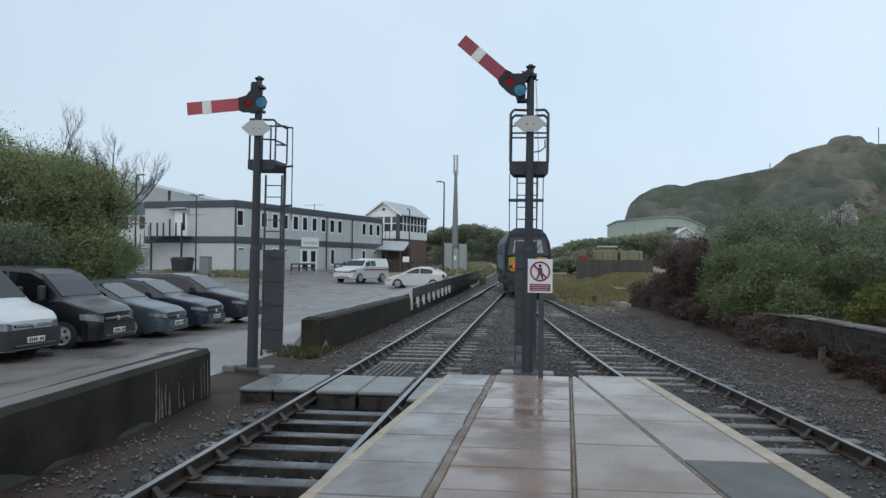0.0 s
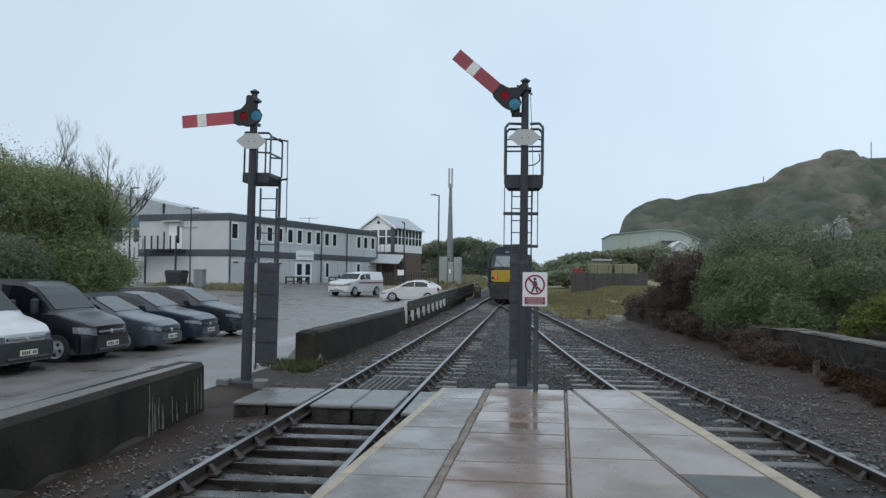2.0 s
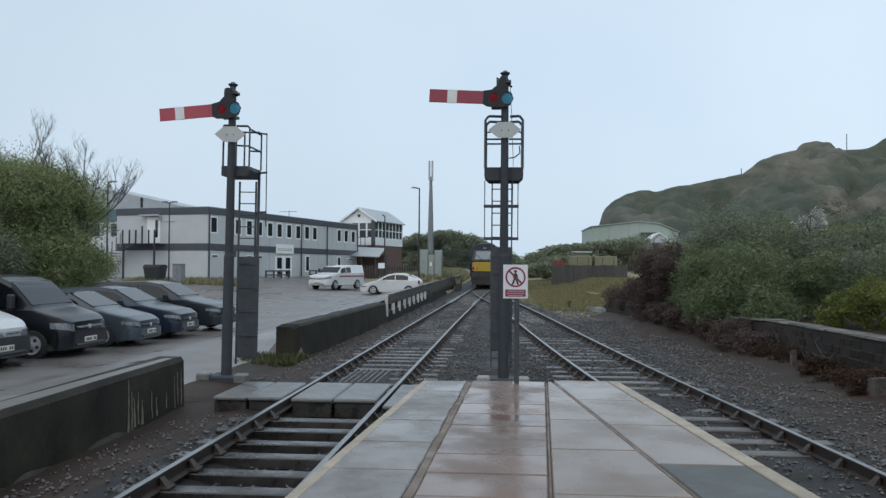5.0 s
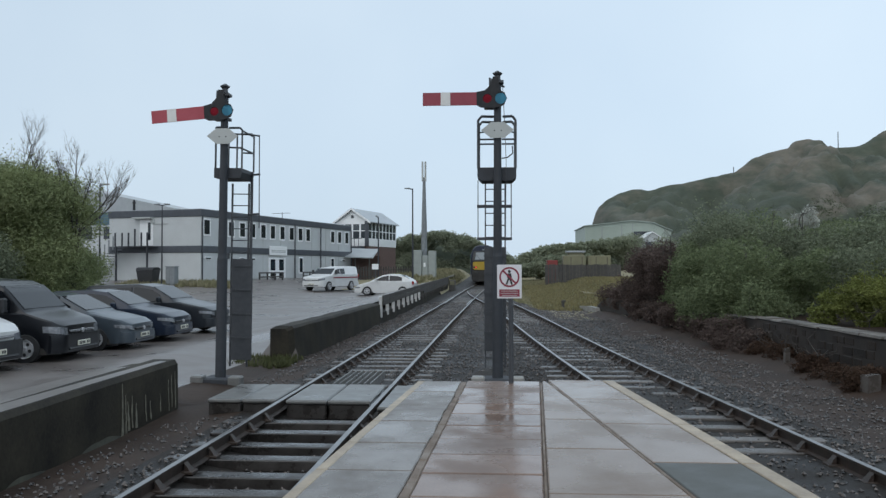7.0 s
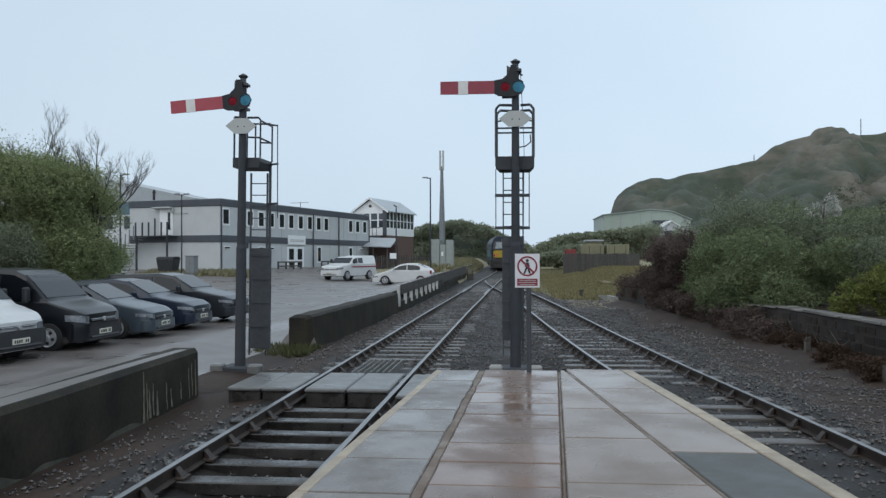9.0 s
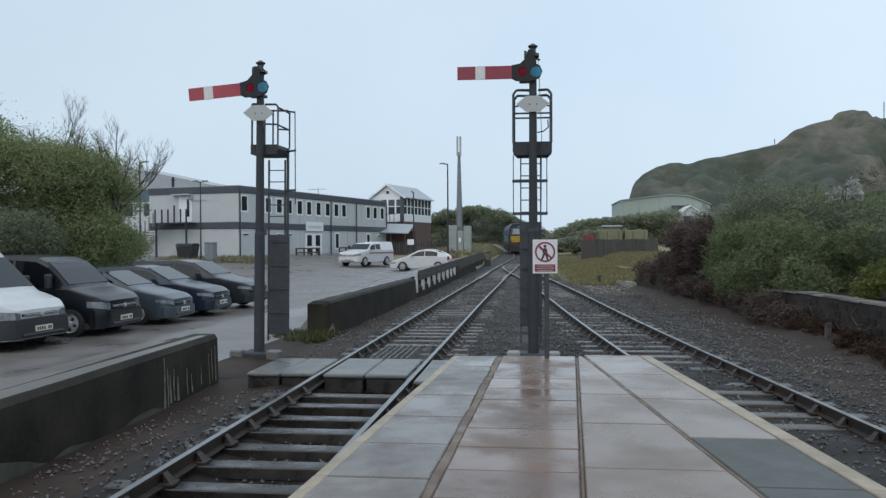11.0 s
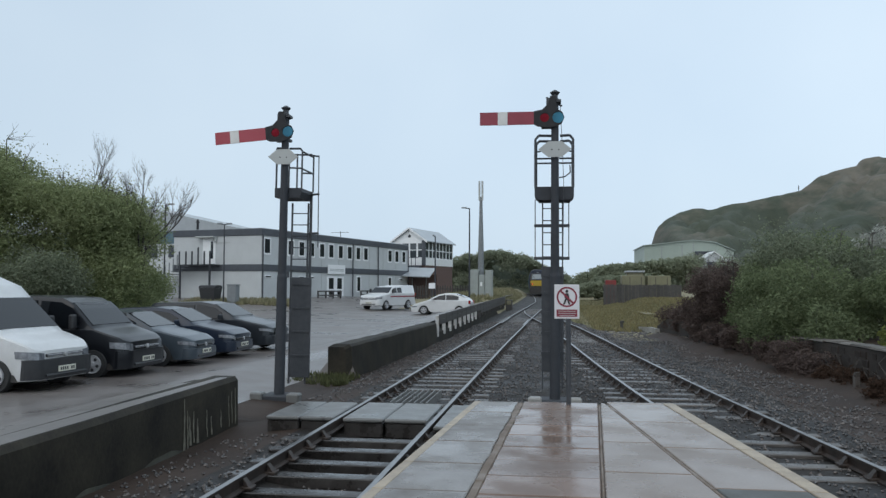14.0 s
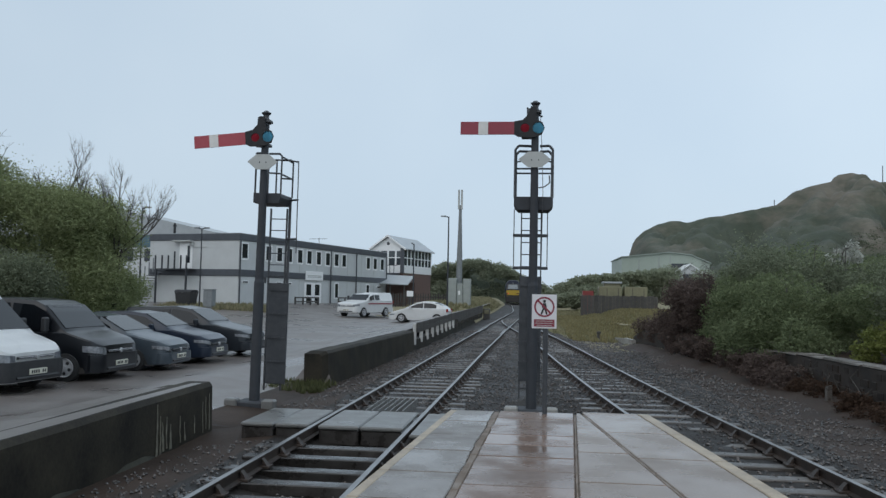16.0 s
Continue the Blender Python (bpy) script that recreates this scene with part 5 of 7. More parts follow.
# local: x to the left face (negative), y along the long face
bm = B()
box(bm, -OW, 0.0, 0.0, OL, -1.2, 5.3)
shell = part("wall", bm, CLAD, OFFICE)
for z0, z1, nm in ((5.0, 5.55, "roof_fascia"), (2.18, 2.72, "floor_fascia")):
    bm = B()
    box(bm, -OW - 0.08, 0.08, -0.08, OL + 0.08, z0, z1, 0.03)
    part(nm, bm, FASCIA, OFFICE, "dark grey fascia band")
bm = B()
box(bm, -OW - 0.05, 0.05, -0.05, OL + 0.05, 5.53, 5.59)
part("roof", bm, PALEROOF, OFFICE)
for y in (0.0, 15.07, 20.5, 27.9):
    bm = B()
    rod(bm, (0.10, y + (0.06 if y < 1 else -0.06), -1.0), (0.10, y + (0.06 if y < 1 else -0.06), 5.05), 0.06, seg=8)
    part("downpipe", bm, IRON, OFFICE)
for k in range(1, 9):
    for z0, z1 in ((-0.9, 2.17), (2.73, 4.99)):
        bm = B()
        y = OL * k / 9
        box(bm, 0.0, 0.016, y - 0.03, y + 0.03, z0, z1)
        part("panel_joint", bm, GREYPLATE, shell)


def office_window(y, z0, z1, w=0.74, face="long"):
    bm = B()
    if face == "long":
        box(bm, -0.02, 0.035, y - w / 2 - 0.14, y + w / 2 + 0.14, z0 - 0.13, z1 + 0.13, 0.06)
    else:
        box(bm, y - w / 2 - 0.1, y + w / 2 + 0.1, -0.035, 0.02, z0 - 0.13, z1 + 0.13, 0.06)
    win = part("window", bm, WINFRAME, OFFICE, "white rounded window frame")
    bm = B()
    if face == "long":
        box(bm, 0.02, 0.043, y - w / 2, y + w / 2, z0, z1, 0.02)
    else:
        box(bm, y - w / 2, y + w / 2, -0.043, -0.02, z0, z1, 0.02)
    part("pane", bm, DARKGLASS, win)


for y in (0.75, 4.2, 5.9, 7.55, 9.3, 10.95, 12.7, 14.45, 16.2, 17.8, 23.3, 25.0, 26.8):
    office_window(y, 3.62, 4.76)
for y in (16.35, 23.3):
    office_window(y, 0.55, 1.9, 0.6)
for y in (0.9, 5.9, 7.5, 26.0):
    bm = B()
    box(bm, 0.0, 0.06, y - 0.45, y + 0.45, 1.62, 1.86, 0.03)
    vent = part("vent_window", bm, WINFRAME, OFFICE, "small high vent window")
    bm = B()
    box(bm, 0.05, 0.066, y - 0.36, y + 0.36, 1.68, 1.80)
    part("pane", bm, DARKGLASS, vent)
bm = B()
box(bm, 0.0, 0.05, 10.2, 13.3, -0.4, 1.9, 0.02)
door = part("door", bm, WINFRAME, OFFICE, "white glazed double entrance door")
for y in (10.95, 12.5):
    for z0, z1 in ((0.75, 1.75), (-0.2, 0.55)):
        bm = B()
        box(bm, 0.045, 0.058, y - 0.42, y + 0.42, z0, z1)
        part("pane", bm, DARKGLASS, door)
bm = B()
box(bm, 0.09, 0.15, 10.2, 13.4, 2.1, 2.95, 0.02)
board = part("name_board", bm, WINFRAME, OFFICE, "white name board over the entrance")
for z in (2.55, 2.42):
    bm = B()
    box(bm, 0.151, 0.156, 10.5, 13.1, z - 0.04, z + 0.03)
    part("text_bar", bm, GREYPLATE, board)
# short end with its door, canopy and landing
bm = B()
box(bm, -5.65, -4.4, -0.05, 0.02, 2.74, 4.85, 0.02)
door = part("door", bm, WINFRAME, OFFICE, "white upper door with a narrow pane")
bm = B()
box(bm, -4.85, -4.6, -0.065, -0.045, 3.2, 4.6)
part("pane", bm, DARKGLASS, door)
bm = B()
box(bm, -6.1, -4.3, -0.5, 0.0, 4.88, 5.0, 0.02)
part("door_canopy", bm, GREYPLATE, OFFICE)
bm = B()
box(bm, -4.55, -4.25, -0.2, 0.0, 4.55, 4.9, 0.03)
box(bm, -4.3, -3.0, -0.06, 0.0, 4.45, 4.52, 0.01)
part("wall_vent", bm, GREYPLATE, OFFICE)
STAIR = thing("fire_stair", "dark steel outside staircase with mesh railings", "staircase", pose(-23.1, 62.0, 1.05, 0, 0, -14.0))
bm = B()
box(bm, -7.0, -3.9, -1.3, -0.1, 2.62, 2.70)
part("landing", bm, IRON2, STAIR)
for k in range(13):
    bm = B()
    box(bm, -7.05 - 0.25 * (k + 1), -7.05 - 0.25 * k, -1.3, -0.1, 2.5 - 0.2 * k, 2.54 - 0.2 * k)
    part("tread", bm, IRON2, STAIR)
for x in (-3.95, -4.5, -5.1, -5.7, -6.3, -6.95):
    bm = B()
    box(bm, x - 0.07, x + 0.07, -1.33, -1.27, 2.7, 3.75 + 0.3 * (x < -4.6) * (x > -5.5), 0.01)
    part("railing_post", bm, IRON2, STAIR)
for k in range(9):
    bm = B()
    x = -7.15 - 0.4 * k
    box(bm, x - 0.04, x + 0.04, -1.33, -1.27, 2.4 - 0.32 * k, 3.5 - 0.32 * k, 0.005)
    part("railing_post", bm, GALV, STAIR)
for x in (-4.0, -6.9):
    bm = B()
    box(bm, x - 0.06, x + 0.06, -1.3, -1.18, -1.2, 2.62)
    part("support", bm, IRON2, STAIR)
# ramp rails before the entrance
RAMP = thing("ramp_railing", "timber ramp railing before the office entrance", "railing", pose(-23.1, 62.0, 1.05, 0, 0, -14.0))
for k in range(11):
    y = 6.0 + 1.3 * k
    if 10.4 < y < 13:
        continue
    bm = B()
    box(bm, 1.55, 1.67, y - 0.06, y + 0.06, -1.0, 0.62, 0.01)
    part("post", bm, FENCEDARK, RAMP)
for z in (0.15, 0.5):
    for a, b in ((6.0, 10.0), (13.8, 19.0)):
        bm = B()
        box(bm, 1.58, 1.64, a, b, z, z + 0.12, 0.01)
        part("rail_board", bm, FENCEDARK, RAMP)
# roof clutter
flue = thing("roof_flue", "short black flue on the office roof", "flue", pose(-23.1, 62.0, 1.05, 0, 0, -14.0))
bm = B()
rod(bm, (-7.9, 2.1, 5.5), (-7.9, 2.1, 6.4), 0.11, 0.10, 10)
rod(bm, (-7.9, 2.1, 6.35), (-7.9, 2.1, 6.65), 0.17, 0.06, 10)
part("pipe", bm, CASTBLACK, flue)
for y, h in ((17.2, 0.75),):
    mastlet = thing("roof_aerial", "thin aerial mast on the office roof", "aerial", pose(-23.1, 62.0, 1.05, 0, 0, -14.0))
    bm = B()
    rod(bm, (-2.5, y, 5.5), (-2.5, y, 5.7 + h), 0.03)
    part("pole", bm, IRON, mastlet)
    bm = B()
    rod(bm, (-3.6, y, 5.6 + h), (-1.6, y, 5.6 + h), 0.02)
    for k in range(6):
        rod(bm, (-3.5 + 0.33 * k, y - 0.2, 5.6 + h), (-3.5 + 0.33 * k, y + 0.2, 5.6 + h), 0.012, seg=5)
    part("elements", bm, IRON, mastlet)

# ---------- signal box ----------
SBOX = thing("signal_box", "white glazed signal box on a brown brick base", "signal box", pose(-15.7, 97.0, 1.3, 0, 0, -14.0))
SW, SL = 4.1, 9.0
bm = B()
box(bm, -SW, 0, 0, SL, -1.5, 3.3)
part("brick_base", bm, BRICK, SBOX)
bm = B()
box(bm, -SW - 0.06, 0.06, -0.06, SL + 0.06, 3.3, 4.25, 0.02)
part("panelled_band", bm, WINFRAME, SBOX, "white painted boarding")
bm = B()
box(bm, -SW, 0, 0, SL, 4.25, 6.35)
part("window_band", bm, PALEGLASS, SBOX, "band of tall windows")
for k in range(9):
    bm = B()
    y = SL * k / 8
    box(bm, 0.0, 0.05, y - 0.09, y + 0.09, 4.25, 6.3)
    part("mullion", bm, WINFRAME, SBOX)
    if k < 8:
        bm = B()
        box(bm, 0.0, 0.04, y + 0.09, y + SL / 8 - 0.09, 5.1, 5.2)
        part("glazing_bar", bm, WINFRAME, SBOX)
for k in range(5):
    bm = B()
    x = -SW + SW * k / 4
    box(bm, x - 0.1, x + 0.1, -0.05, 0.0, 4.25, 6.3)
    part("mullion", bm, WINFRAME, SBOX)
bm = B()
box(bm, -SW, 0, -0.04, 0, 5.1, 5.2)
box(bm, -SW, 0, -0.045, 0, 5.95, 6.4)
part("glazing_bar", bm, WINFRAME, SBOX)
bm = B()
prism(bm, [(-SW - 0.0, 6.3), (0.0, 6.3), (-SW / 2, 7.65)], 0.0, 0.25)
gable = part("gable", bm, WINFRAME, SBOX, "white boarded gable")
bm = B()
lathe(bm, [(0.01, -0.03), (0.2, -0.02), (0.2, 0.02)], (-SW / 2, 0.0, 6.85), "Y", 12)
part("roundel", bm, IRON, gable)
for s in (0, 1):
    x0, x1 = (-SW - 0.4, -SW / 2) if s == 0 else (0.4, -SW / 2)
    bm = B()
    loft(bm, [[(x0, -0.3, 6.10), (x1, -0.3, 7.75), (x1, -0.3, 7.87), (x0, -0.3, 6.22)], [(x0, SL + 0.3, 6.10), (x1, SL + 0.3, 7.75), (x1, SL + 0.3, 7.87), (x0, SL + 0.3, 6.22)]])
    part("roof", bm, PALEROOF, SBOX, "pale wet slate roof")
    bm = B()
    loft(bm, [[(x0, -0.36, 5.98), (x1, -0.36, 7.66), (x1, -0.36, 7.90), (x0, -0.36, 6.22)], [(x0, -0.30, 5.98), (x1, -0.30, 7.66), (x1, -0.30, 7.90), (x0, -0.30, 6.22)]])
    part("bargeboard", bm, WINFRAME, SBOX)
bm = B()
box(bm, -0.35, 0.12, -0.2, -0.05, 3.3, 6.3)
part("corner_pipe", bm, FASCIA, SBOX)
bm = B()
box(bm, -SW - 0.3, -0.4, -1.1, -0.08, 3.05, 3.25)
for k in range(7):
    box(bm, -SW + 0.55 * k, -SW + 0.55 * k + 0.06, -1.1, -1.04, 3.25, 4.2)
box(bm, -SW - 0.3, -0.4, -1.1, -1.04, 4.15, 4.22)
part("balcony", bm, FASCIA, SBOX)
PORCH = thing("entrance_canopy", "pale sloping canopy over dark posts by the signal box", "canopy", pose(-14.2, 88.0, 0.85, 0, 0, -14.0))
bm = B()
loft(bm, [[(-3.8, -1.2, 2.35), (1.0, -1.2, 2.15), (1.0, -1.2, 2.25), (-3.8, -1.2, 2.45)], [(-3.8, 2.5, 3.3), (0.2, 2.5, 3.15), (0.2, 2.5, 3.25), (-3.8, 2.5, 3.4)]])
part("roof", bm, PALEROOF, PORCH)
for x in (-3.0, -1.2, 0.45):
    bm = B()
    box(bm, x - 0.06, x + 0.06, -0.9, -0.78, -1.0, 2.3)
    part("post", bm, FENCEDARK, PORCH)
bm = B()
box(bm, -3.1, 0.4, 2.3, 2.45, -1.0, 2.5)
part("back_wall", bm, BRICK, PORCH)

PALING = thing("picket_fence", "grey timber picket fence before the signal box", "fence", pose(-15.2, 84.0, 0.75, 0, 0, 8))
for k in range(26):
    bm = B()
    box(bm, 0.26 * k, 0.26 * k + 0.12, -0.03, 0.0, -0.1, 1.35 + 0.05 * (k % 3), 0.01)
    part("picket", bm, FENCEDARK, PALING)
for z in (0.3, 1.0):
    bm = B()
    box(bm, -0.1, 6.7, 0.002, 0.05, z, z + 0.1)
    part("rail_board", bm, FENCEDARK, PALING)

# ---------- bins and cabinet at the office corner ----------
UTIL = thing("utility_cabinet", "grey steel utility cabinet beside the office corner", "cabinet", pose(-23.5, 57.4, carpark_z(-23.5, 57.4), 0, 0, -14.0))
bm = B()
box(bm, -0.38, 0.38, -0.25, 0.25, 0.08, 1.38, 0.03)
body = part("body", bm, GALV, UTIL)
bm = B()
box(bm, -0.42, 0.42, -0.29, 0.29, -0.1, 0.085, 0.02)
part("plinth", bm, CONC, UTIL)
bm = B()
box(bm, -0.42, 0.42, -0.29, 0.29, 1.38, 1.44, 0.02)
part("roof_plate", bm, GALV, UTIL)
for x0, x1 in ((-0.36, -0.01), (0.01, 0.36)):
    bm = B()
    box(bm, x0, x1, -0.27, -0.24, 0.14, 1.32, 0.01)
    part("door", bm, GALV, body)
BIN = thing("wheeled_bin", "large dark four-wheeled rubbish bin on the tarmac", "bin", pose(-25.7, 58.4, carpark_z(-25.7, 58.4), 0, 0, -8.0))
bm = B()
loft(bm, [[(-0.56, -0.40, 0.16), (0.56, -0.40, 0.16), (0.56, 0.40, 0.16), (-0.56, 0.40, 0.16)], [(-0.66, -0.52, 1.08), (0.66, -0.52, 1.08), (0.66, 0.52, 1.08), (-0.66, 0.52, 1.08)]])
part("tub", bm, TRIM, BIN)
bm = B()
loft(bm, [[(-0.69, -0.54 * c, z), (0.69, -0.54 * c, z), (0.69, 0.54 * c, z), (-0.69, 0.54 * c, z)] for c, z in ((1.0, 1.085), (1.0, 1.13), (0.8, 1.25), (0.4, 1.31))])
part("lid", bm, CASTBLACK, BIN)
for x in (-0.45, 0.45):
    for y in (-0.32, 0.32):
        bm = B()
        rod(bm, (x - 0.03, y, 0.09), (x + 0.03, y, 0.09), 0.09, seg=12)
        part("wheel", bm, TYRE, BIN)

# ---------- big shed behind the office ----------
WARE = thing("warehouse", "large pale shed with a teal band behind the office", "building", pose(-44.0, 108.0, 0.5, 0, 0, -14.0))
bm = B()
box(bm, -46, 0, 0, 6, -1, 7.6)
part("wall", bm, CLAD, WARE)
bm = B()
box(bm, -46.05, 0.05, -0.05, 6, 7.55, 9.3)
part("eaves_band", bm, TEALBAND, WARE, "teal eaves band")
bm = B()
prism(bm, [(-46.2, 9.3), (0.2, 9.3), (0.2, 9.6), (-23, 14.4), (-46.2, 9.6)], -0.2, 6.1)
part("roof", bm, PALEROOF, WARE)
for x in (-14.5, -10.5, -6.5):
    bm = B()
    box(bm, x - 1.0, x + 1.0, -0.06, 0.0, 5.6, 7.3)
    part("window", bm, DARKGLASS, WARE)

# ---------- masts, lamps and cabinets ----------


def street_lamp(label, x, y, z0, h, arm=(0.7, 0), r=0.06, double=False):
    lampo = thing("street_lamp", label, "street lamp", pose(x, y, z0))
    bm = B()
    rod(bm, (0, 0, -0.2), (0, 0, h), r * 1.25, r * 0.8, 10)
    part("column", bm, IRON2, lampo)
    for s in ((-1, 1) if double else (1,)):
        bm = B()
        rod(bm, (0, 0, h - 0.05), (arm[0] * s * 0.5, arm[1], h), r * 0.7)
        part("bracket", bm, IRON2, lampo)
        bm = B()
        a, b = arm[0] * s * 0.35, arm[0] * s
        loft(bm, [[(a, -0.1, h - 0.03), (a, 0.1, h - 0.03), (a, 0.1, h + 0.09), (a, -0.1, h + 0.09)], [(b, -0.13, h - 0.02), (b, 0.13, h - 0.02), (b, 0.09, h + 0.08), (b, -0.09, h + 0.08)]])
        part("lantern", bm, GALV, lampo)
    return lampo


street_lamp("dark street lamp column by the mast", -8.0, 75.0, 0.6, 8.7, (-0.75, 0), 0.07)
street_lamp("thin street lamp behind the trees", -30.2, 60.0, 0.6, 7.75, (0.7, 0), 0.06)
street_lamp("twin-headed lamp before the office", -24.3, 57.5, 0.6, 6.0, (0.55, 0), 0.05, True)
street_lamp("thin lamp column beside the white cars", -8.95, 60.0, 0.3, 5.5, (-0.2, 0), 0.05)
MAST = thing("radio_mast", "tall grey radio mast with panel aerials at the top", "mast", pose(-7.4, 80.0, 0.5))
bm = B()
rod(bm, (0, 0, 0), (0, 0, 5.6), 0.33, 0.27, 14)
rod(bm, (0, 0, 5.6), (0, 0, 10.4), 0.27, 0.13, 14)
part("pole", bm, GALV, MAST, smooth=True)
for x in (-0.15, 0.14):
    bm = B()
    box(bm, x - 0.09, x + 0.09, -0.16, 0.05, 10.0, 11.95, 0.04)
    part("aerial_panel", bm, GREYPLATE, MAST)
KIOSK = thing("equipment_cabinet", "large grey-green equipment cabinets at the mast foot", "cabinet", pose(-7.3, 79.2, 0.6))
for x0, x1, h in ((-1.05, -0.22, 3.1), (-0.18, 0.38, 2.6), (0.40, 1.12, 3.05)):
    bm = B()
    box(bm, x0, x1, -0.5, 0.5, -0.6, h, 0.04)
    c = part("cabinet_body", bm, CABINET, KIOSK)
    bm = B()
    box(bm, x0 + 0.06, x1 - 0.06, -0.53, -0.49, 0.15, h - 0.2, 0.02)
    part("door", bm, CABINET, c)
bm = B()
box(bm, -0.05, 0.15, -0.56, -0.5, 1.5, 1.9)
part("notice", bm, WINFRAME, KIOSK)
POSTSIGN = thing("small_sign", "small white sign on a thin post", "sign", pose(-9.1, 59.5, 0.25))
bm = B()
rod(bm, (0, 0, 0), (0, 0, 1.9), 0.04)
part("post", bm, IRON, POSTSIGN)
bm = B()
box(bm, -0.24, 0.24, -0.05, -0.03, 1.65, 2.05, 0.01)
part("plate", bm, WINFRAME, POSTSIGN)
# buffer stop lamp box beside the fence end
STUMP = thing("marker_box", "small dark yellowish marker box beside the track", "marker", pose(-4.3, 74.0, 0.3))
bm = B()
box(bm, -0.3, 0.3, -0.25, 0.25, -0.4, 0.6, 0.05)
part("box", bm, FENCEDARK, STUMP)
bm = B()
box(bm, -0.2, 0.2, -0.29, -0.24, 0.15, 0.5, 0.02)
part("front_plate", bm, TANPAINT, STUMP)



def mast_bank_z(x, y):
    z = 0.25 + 1.0 * sm(70, 80, y) * sm(-4.5, -6.6, x) * (1 - 0.5 * sm(-9.5, -13.5, x)) + 0.5 * sm(85, 130, y)
    return z - 0.9 * sm(-4.9, -4.3, x) + 0.06 * noise.noise((x * 0.9, y * 0.9, 11))


mast_bank = grid_mesh("grass_bank", [-14.5, -13.5] + [-12.5 + 0.5 * k for k in range(17)] + [-4.2], [66 + 1.0 * k for k in range(30)] + [100, 108, 120, 135], mast_bank_z, STRAW)
tagged(mast_bank, "rough straw-coloured grass bank below the mast", "bank", kind="structure")

# ---------- yard on the far side ----------
rs_ = random.Random(17)
YARD = thing("timber_fence", "dark boarded yard fence beyond the grass", "fence")
for k in range(22):
    bm = B()
    x = 4.7 + 0.36 * k
    box(bm, x, x + 0.34, 86.0 + 0.03 * k, 86.08 + 0.03 * k, 0.0, 2.3 + rs_.uniform(-0.04, 0.04), 0.01)
    part("board", bm, FENCEDARK, YARD)
for k, (x0, x1, h, m, lab) in enumerate(((5.2, 6.3, 2.7, RUSTRED, "red freight container"), (6.9, 9.3, 3.2, TANPAINT, "olive-yellow freight container"), (9.6, 12.0, 3.2, TANPAINT, "olive-yellow freight container"))):
    c = thing("container", lab + " behind the yard fence", "container", pose(0, 90.0, 0.55))
    bm = B()
    box(bm, x0, x1, 0, 2.5, -0.5, h - 0.45, 0.04)
    shell = part("shell", bm, m, c)
    for j in range(int((x1 - x0) / 0.6)):
        bm = B()
        box(bm, x0 + 0.2 + 0.6 * j, x0 + 0.26 + 0.6 * j, -0.04, 0.0, 0.0, h - 0.6)
        part("rib", bm, FENCEDARK if j % 2 else m, shell)
CAB = thing("site_cabin", "small pale cabin roof above the containers", "cabin", pose(8.6, 93.5, 0.5))
bm = B()
box(bm, -0.9, 0.9, 0, 2, -0.5, 3.2, 0.03)
part("wall", bm, TANPAINT, CAB)
bm = B()
box(bm, -1.05, 1.05, -0.2, 2.2, 3.2, 3.4, 0.03)
part("roof", bm, PALEROOF, CAB)
SHED = thing("industrial_shed", "pale green metal shed under the headland", "building", pose(20.6, 200.0, 3.0, 0, 0, 0))
bm = B()
prism(bm, [(0, -3), (20.5, -3), (20.5, 7.6), (16.0, 9.6), (11.0, 10.1), (0, 8.9)], 0, 26)
part("wall", bm, SHEDCLAD, SHED)
bm = B()
prism(bm, [(-0.3, 8.9), (11, 10.12), (16.1, 9.65), (20.8, 7.6), (20.8, 7.85), (16.2, 9.85), (11, 10.32), (-0.3, 9.1)], -0.4, 26.3)
part("roof", bm, SHEDROOF, SHED)
# the bay's inner shade is a dark panel laid on the solid wall
bm = B()
box(bm, 11.6, 16.2, -0.1, 0.0, 4.6, 7.6, 0.05)
part("doorway", bm, DARKGLASS, SHED, "dark panel standing for the shade inside an open loading bay")
for x in (3.9, 8.6, 11.2):
    bm = B()
    box(bm, x, x + 0.25, -0.08, 0, -1, 8.4 + 0.1 * x)
    part("frame_post", bm, CABINET, SHED)
HUT = thing("gabled_house", "small white gabled building beside the shed", "house", pose(32.0, 190.0, 3.0, 0, 0, 0))
bm = B()
prism(bm, [(0, -3), (5.6, -3), (5.6, 5.0), (2.8, 6.9), (0, 5.0)], 0, 9)
part("wall", bm, CLAD, HUT)
for s in (0, 1):
    x0 = -0.4 if s == 0 else 6.0
    bm = B()
    loft(bm, [[(x0, -0.4, 4.75), (2.8, -0.4, 6.95), (2.8, -0.4, 7.2), (x0, -0.4, 5.0)], [(x0, 9, 4.75), (2.8, 9, 6.95), (2.8, 9, 7.2), (x0, 9, 5.0)]])
    part("roof", bm, WINFRAME, HUT)
bm = B()
box(bm, 1.2, 4.4, -0.06, 0, 1.5, 4.8)
part("window", bm, DARKGLASS, HUT)

# ---------- headland ----------
RIDGE_X = [20, 37, 39.1, 39.8, 41.4, 45, 50.9, 55.6, 59.1, 62.6, 69.6, 77.8, 85.9, 98.6, 102.1, 106.7, 113.6, 120.9, 122.5, 126.2, 129.6, 133, 136.4, 143.2, 150, 153.4, 158.6, 185, 260, 420]
RIDGE_Z = [2, 8, 18, 22.8, 26.9, 30.2, 33.5, 34.7, 35.1, 33.9, 36.2, 37.4, 39, 41.7, 44.3, 47.8, 50, 51.8, 54.2, 55.1, 54.1, 54.5, 51.2, 51.6, 52.2, 54.3, 58, 68, 72, 62]


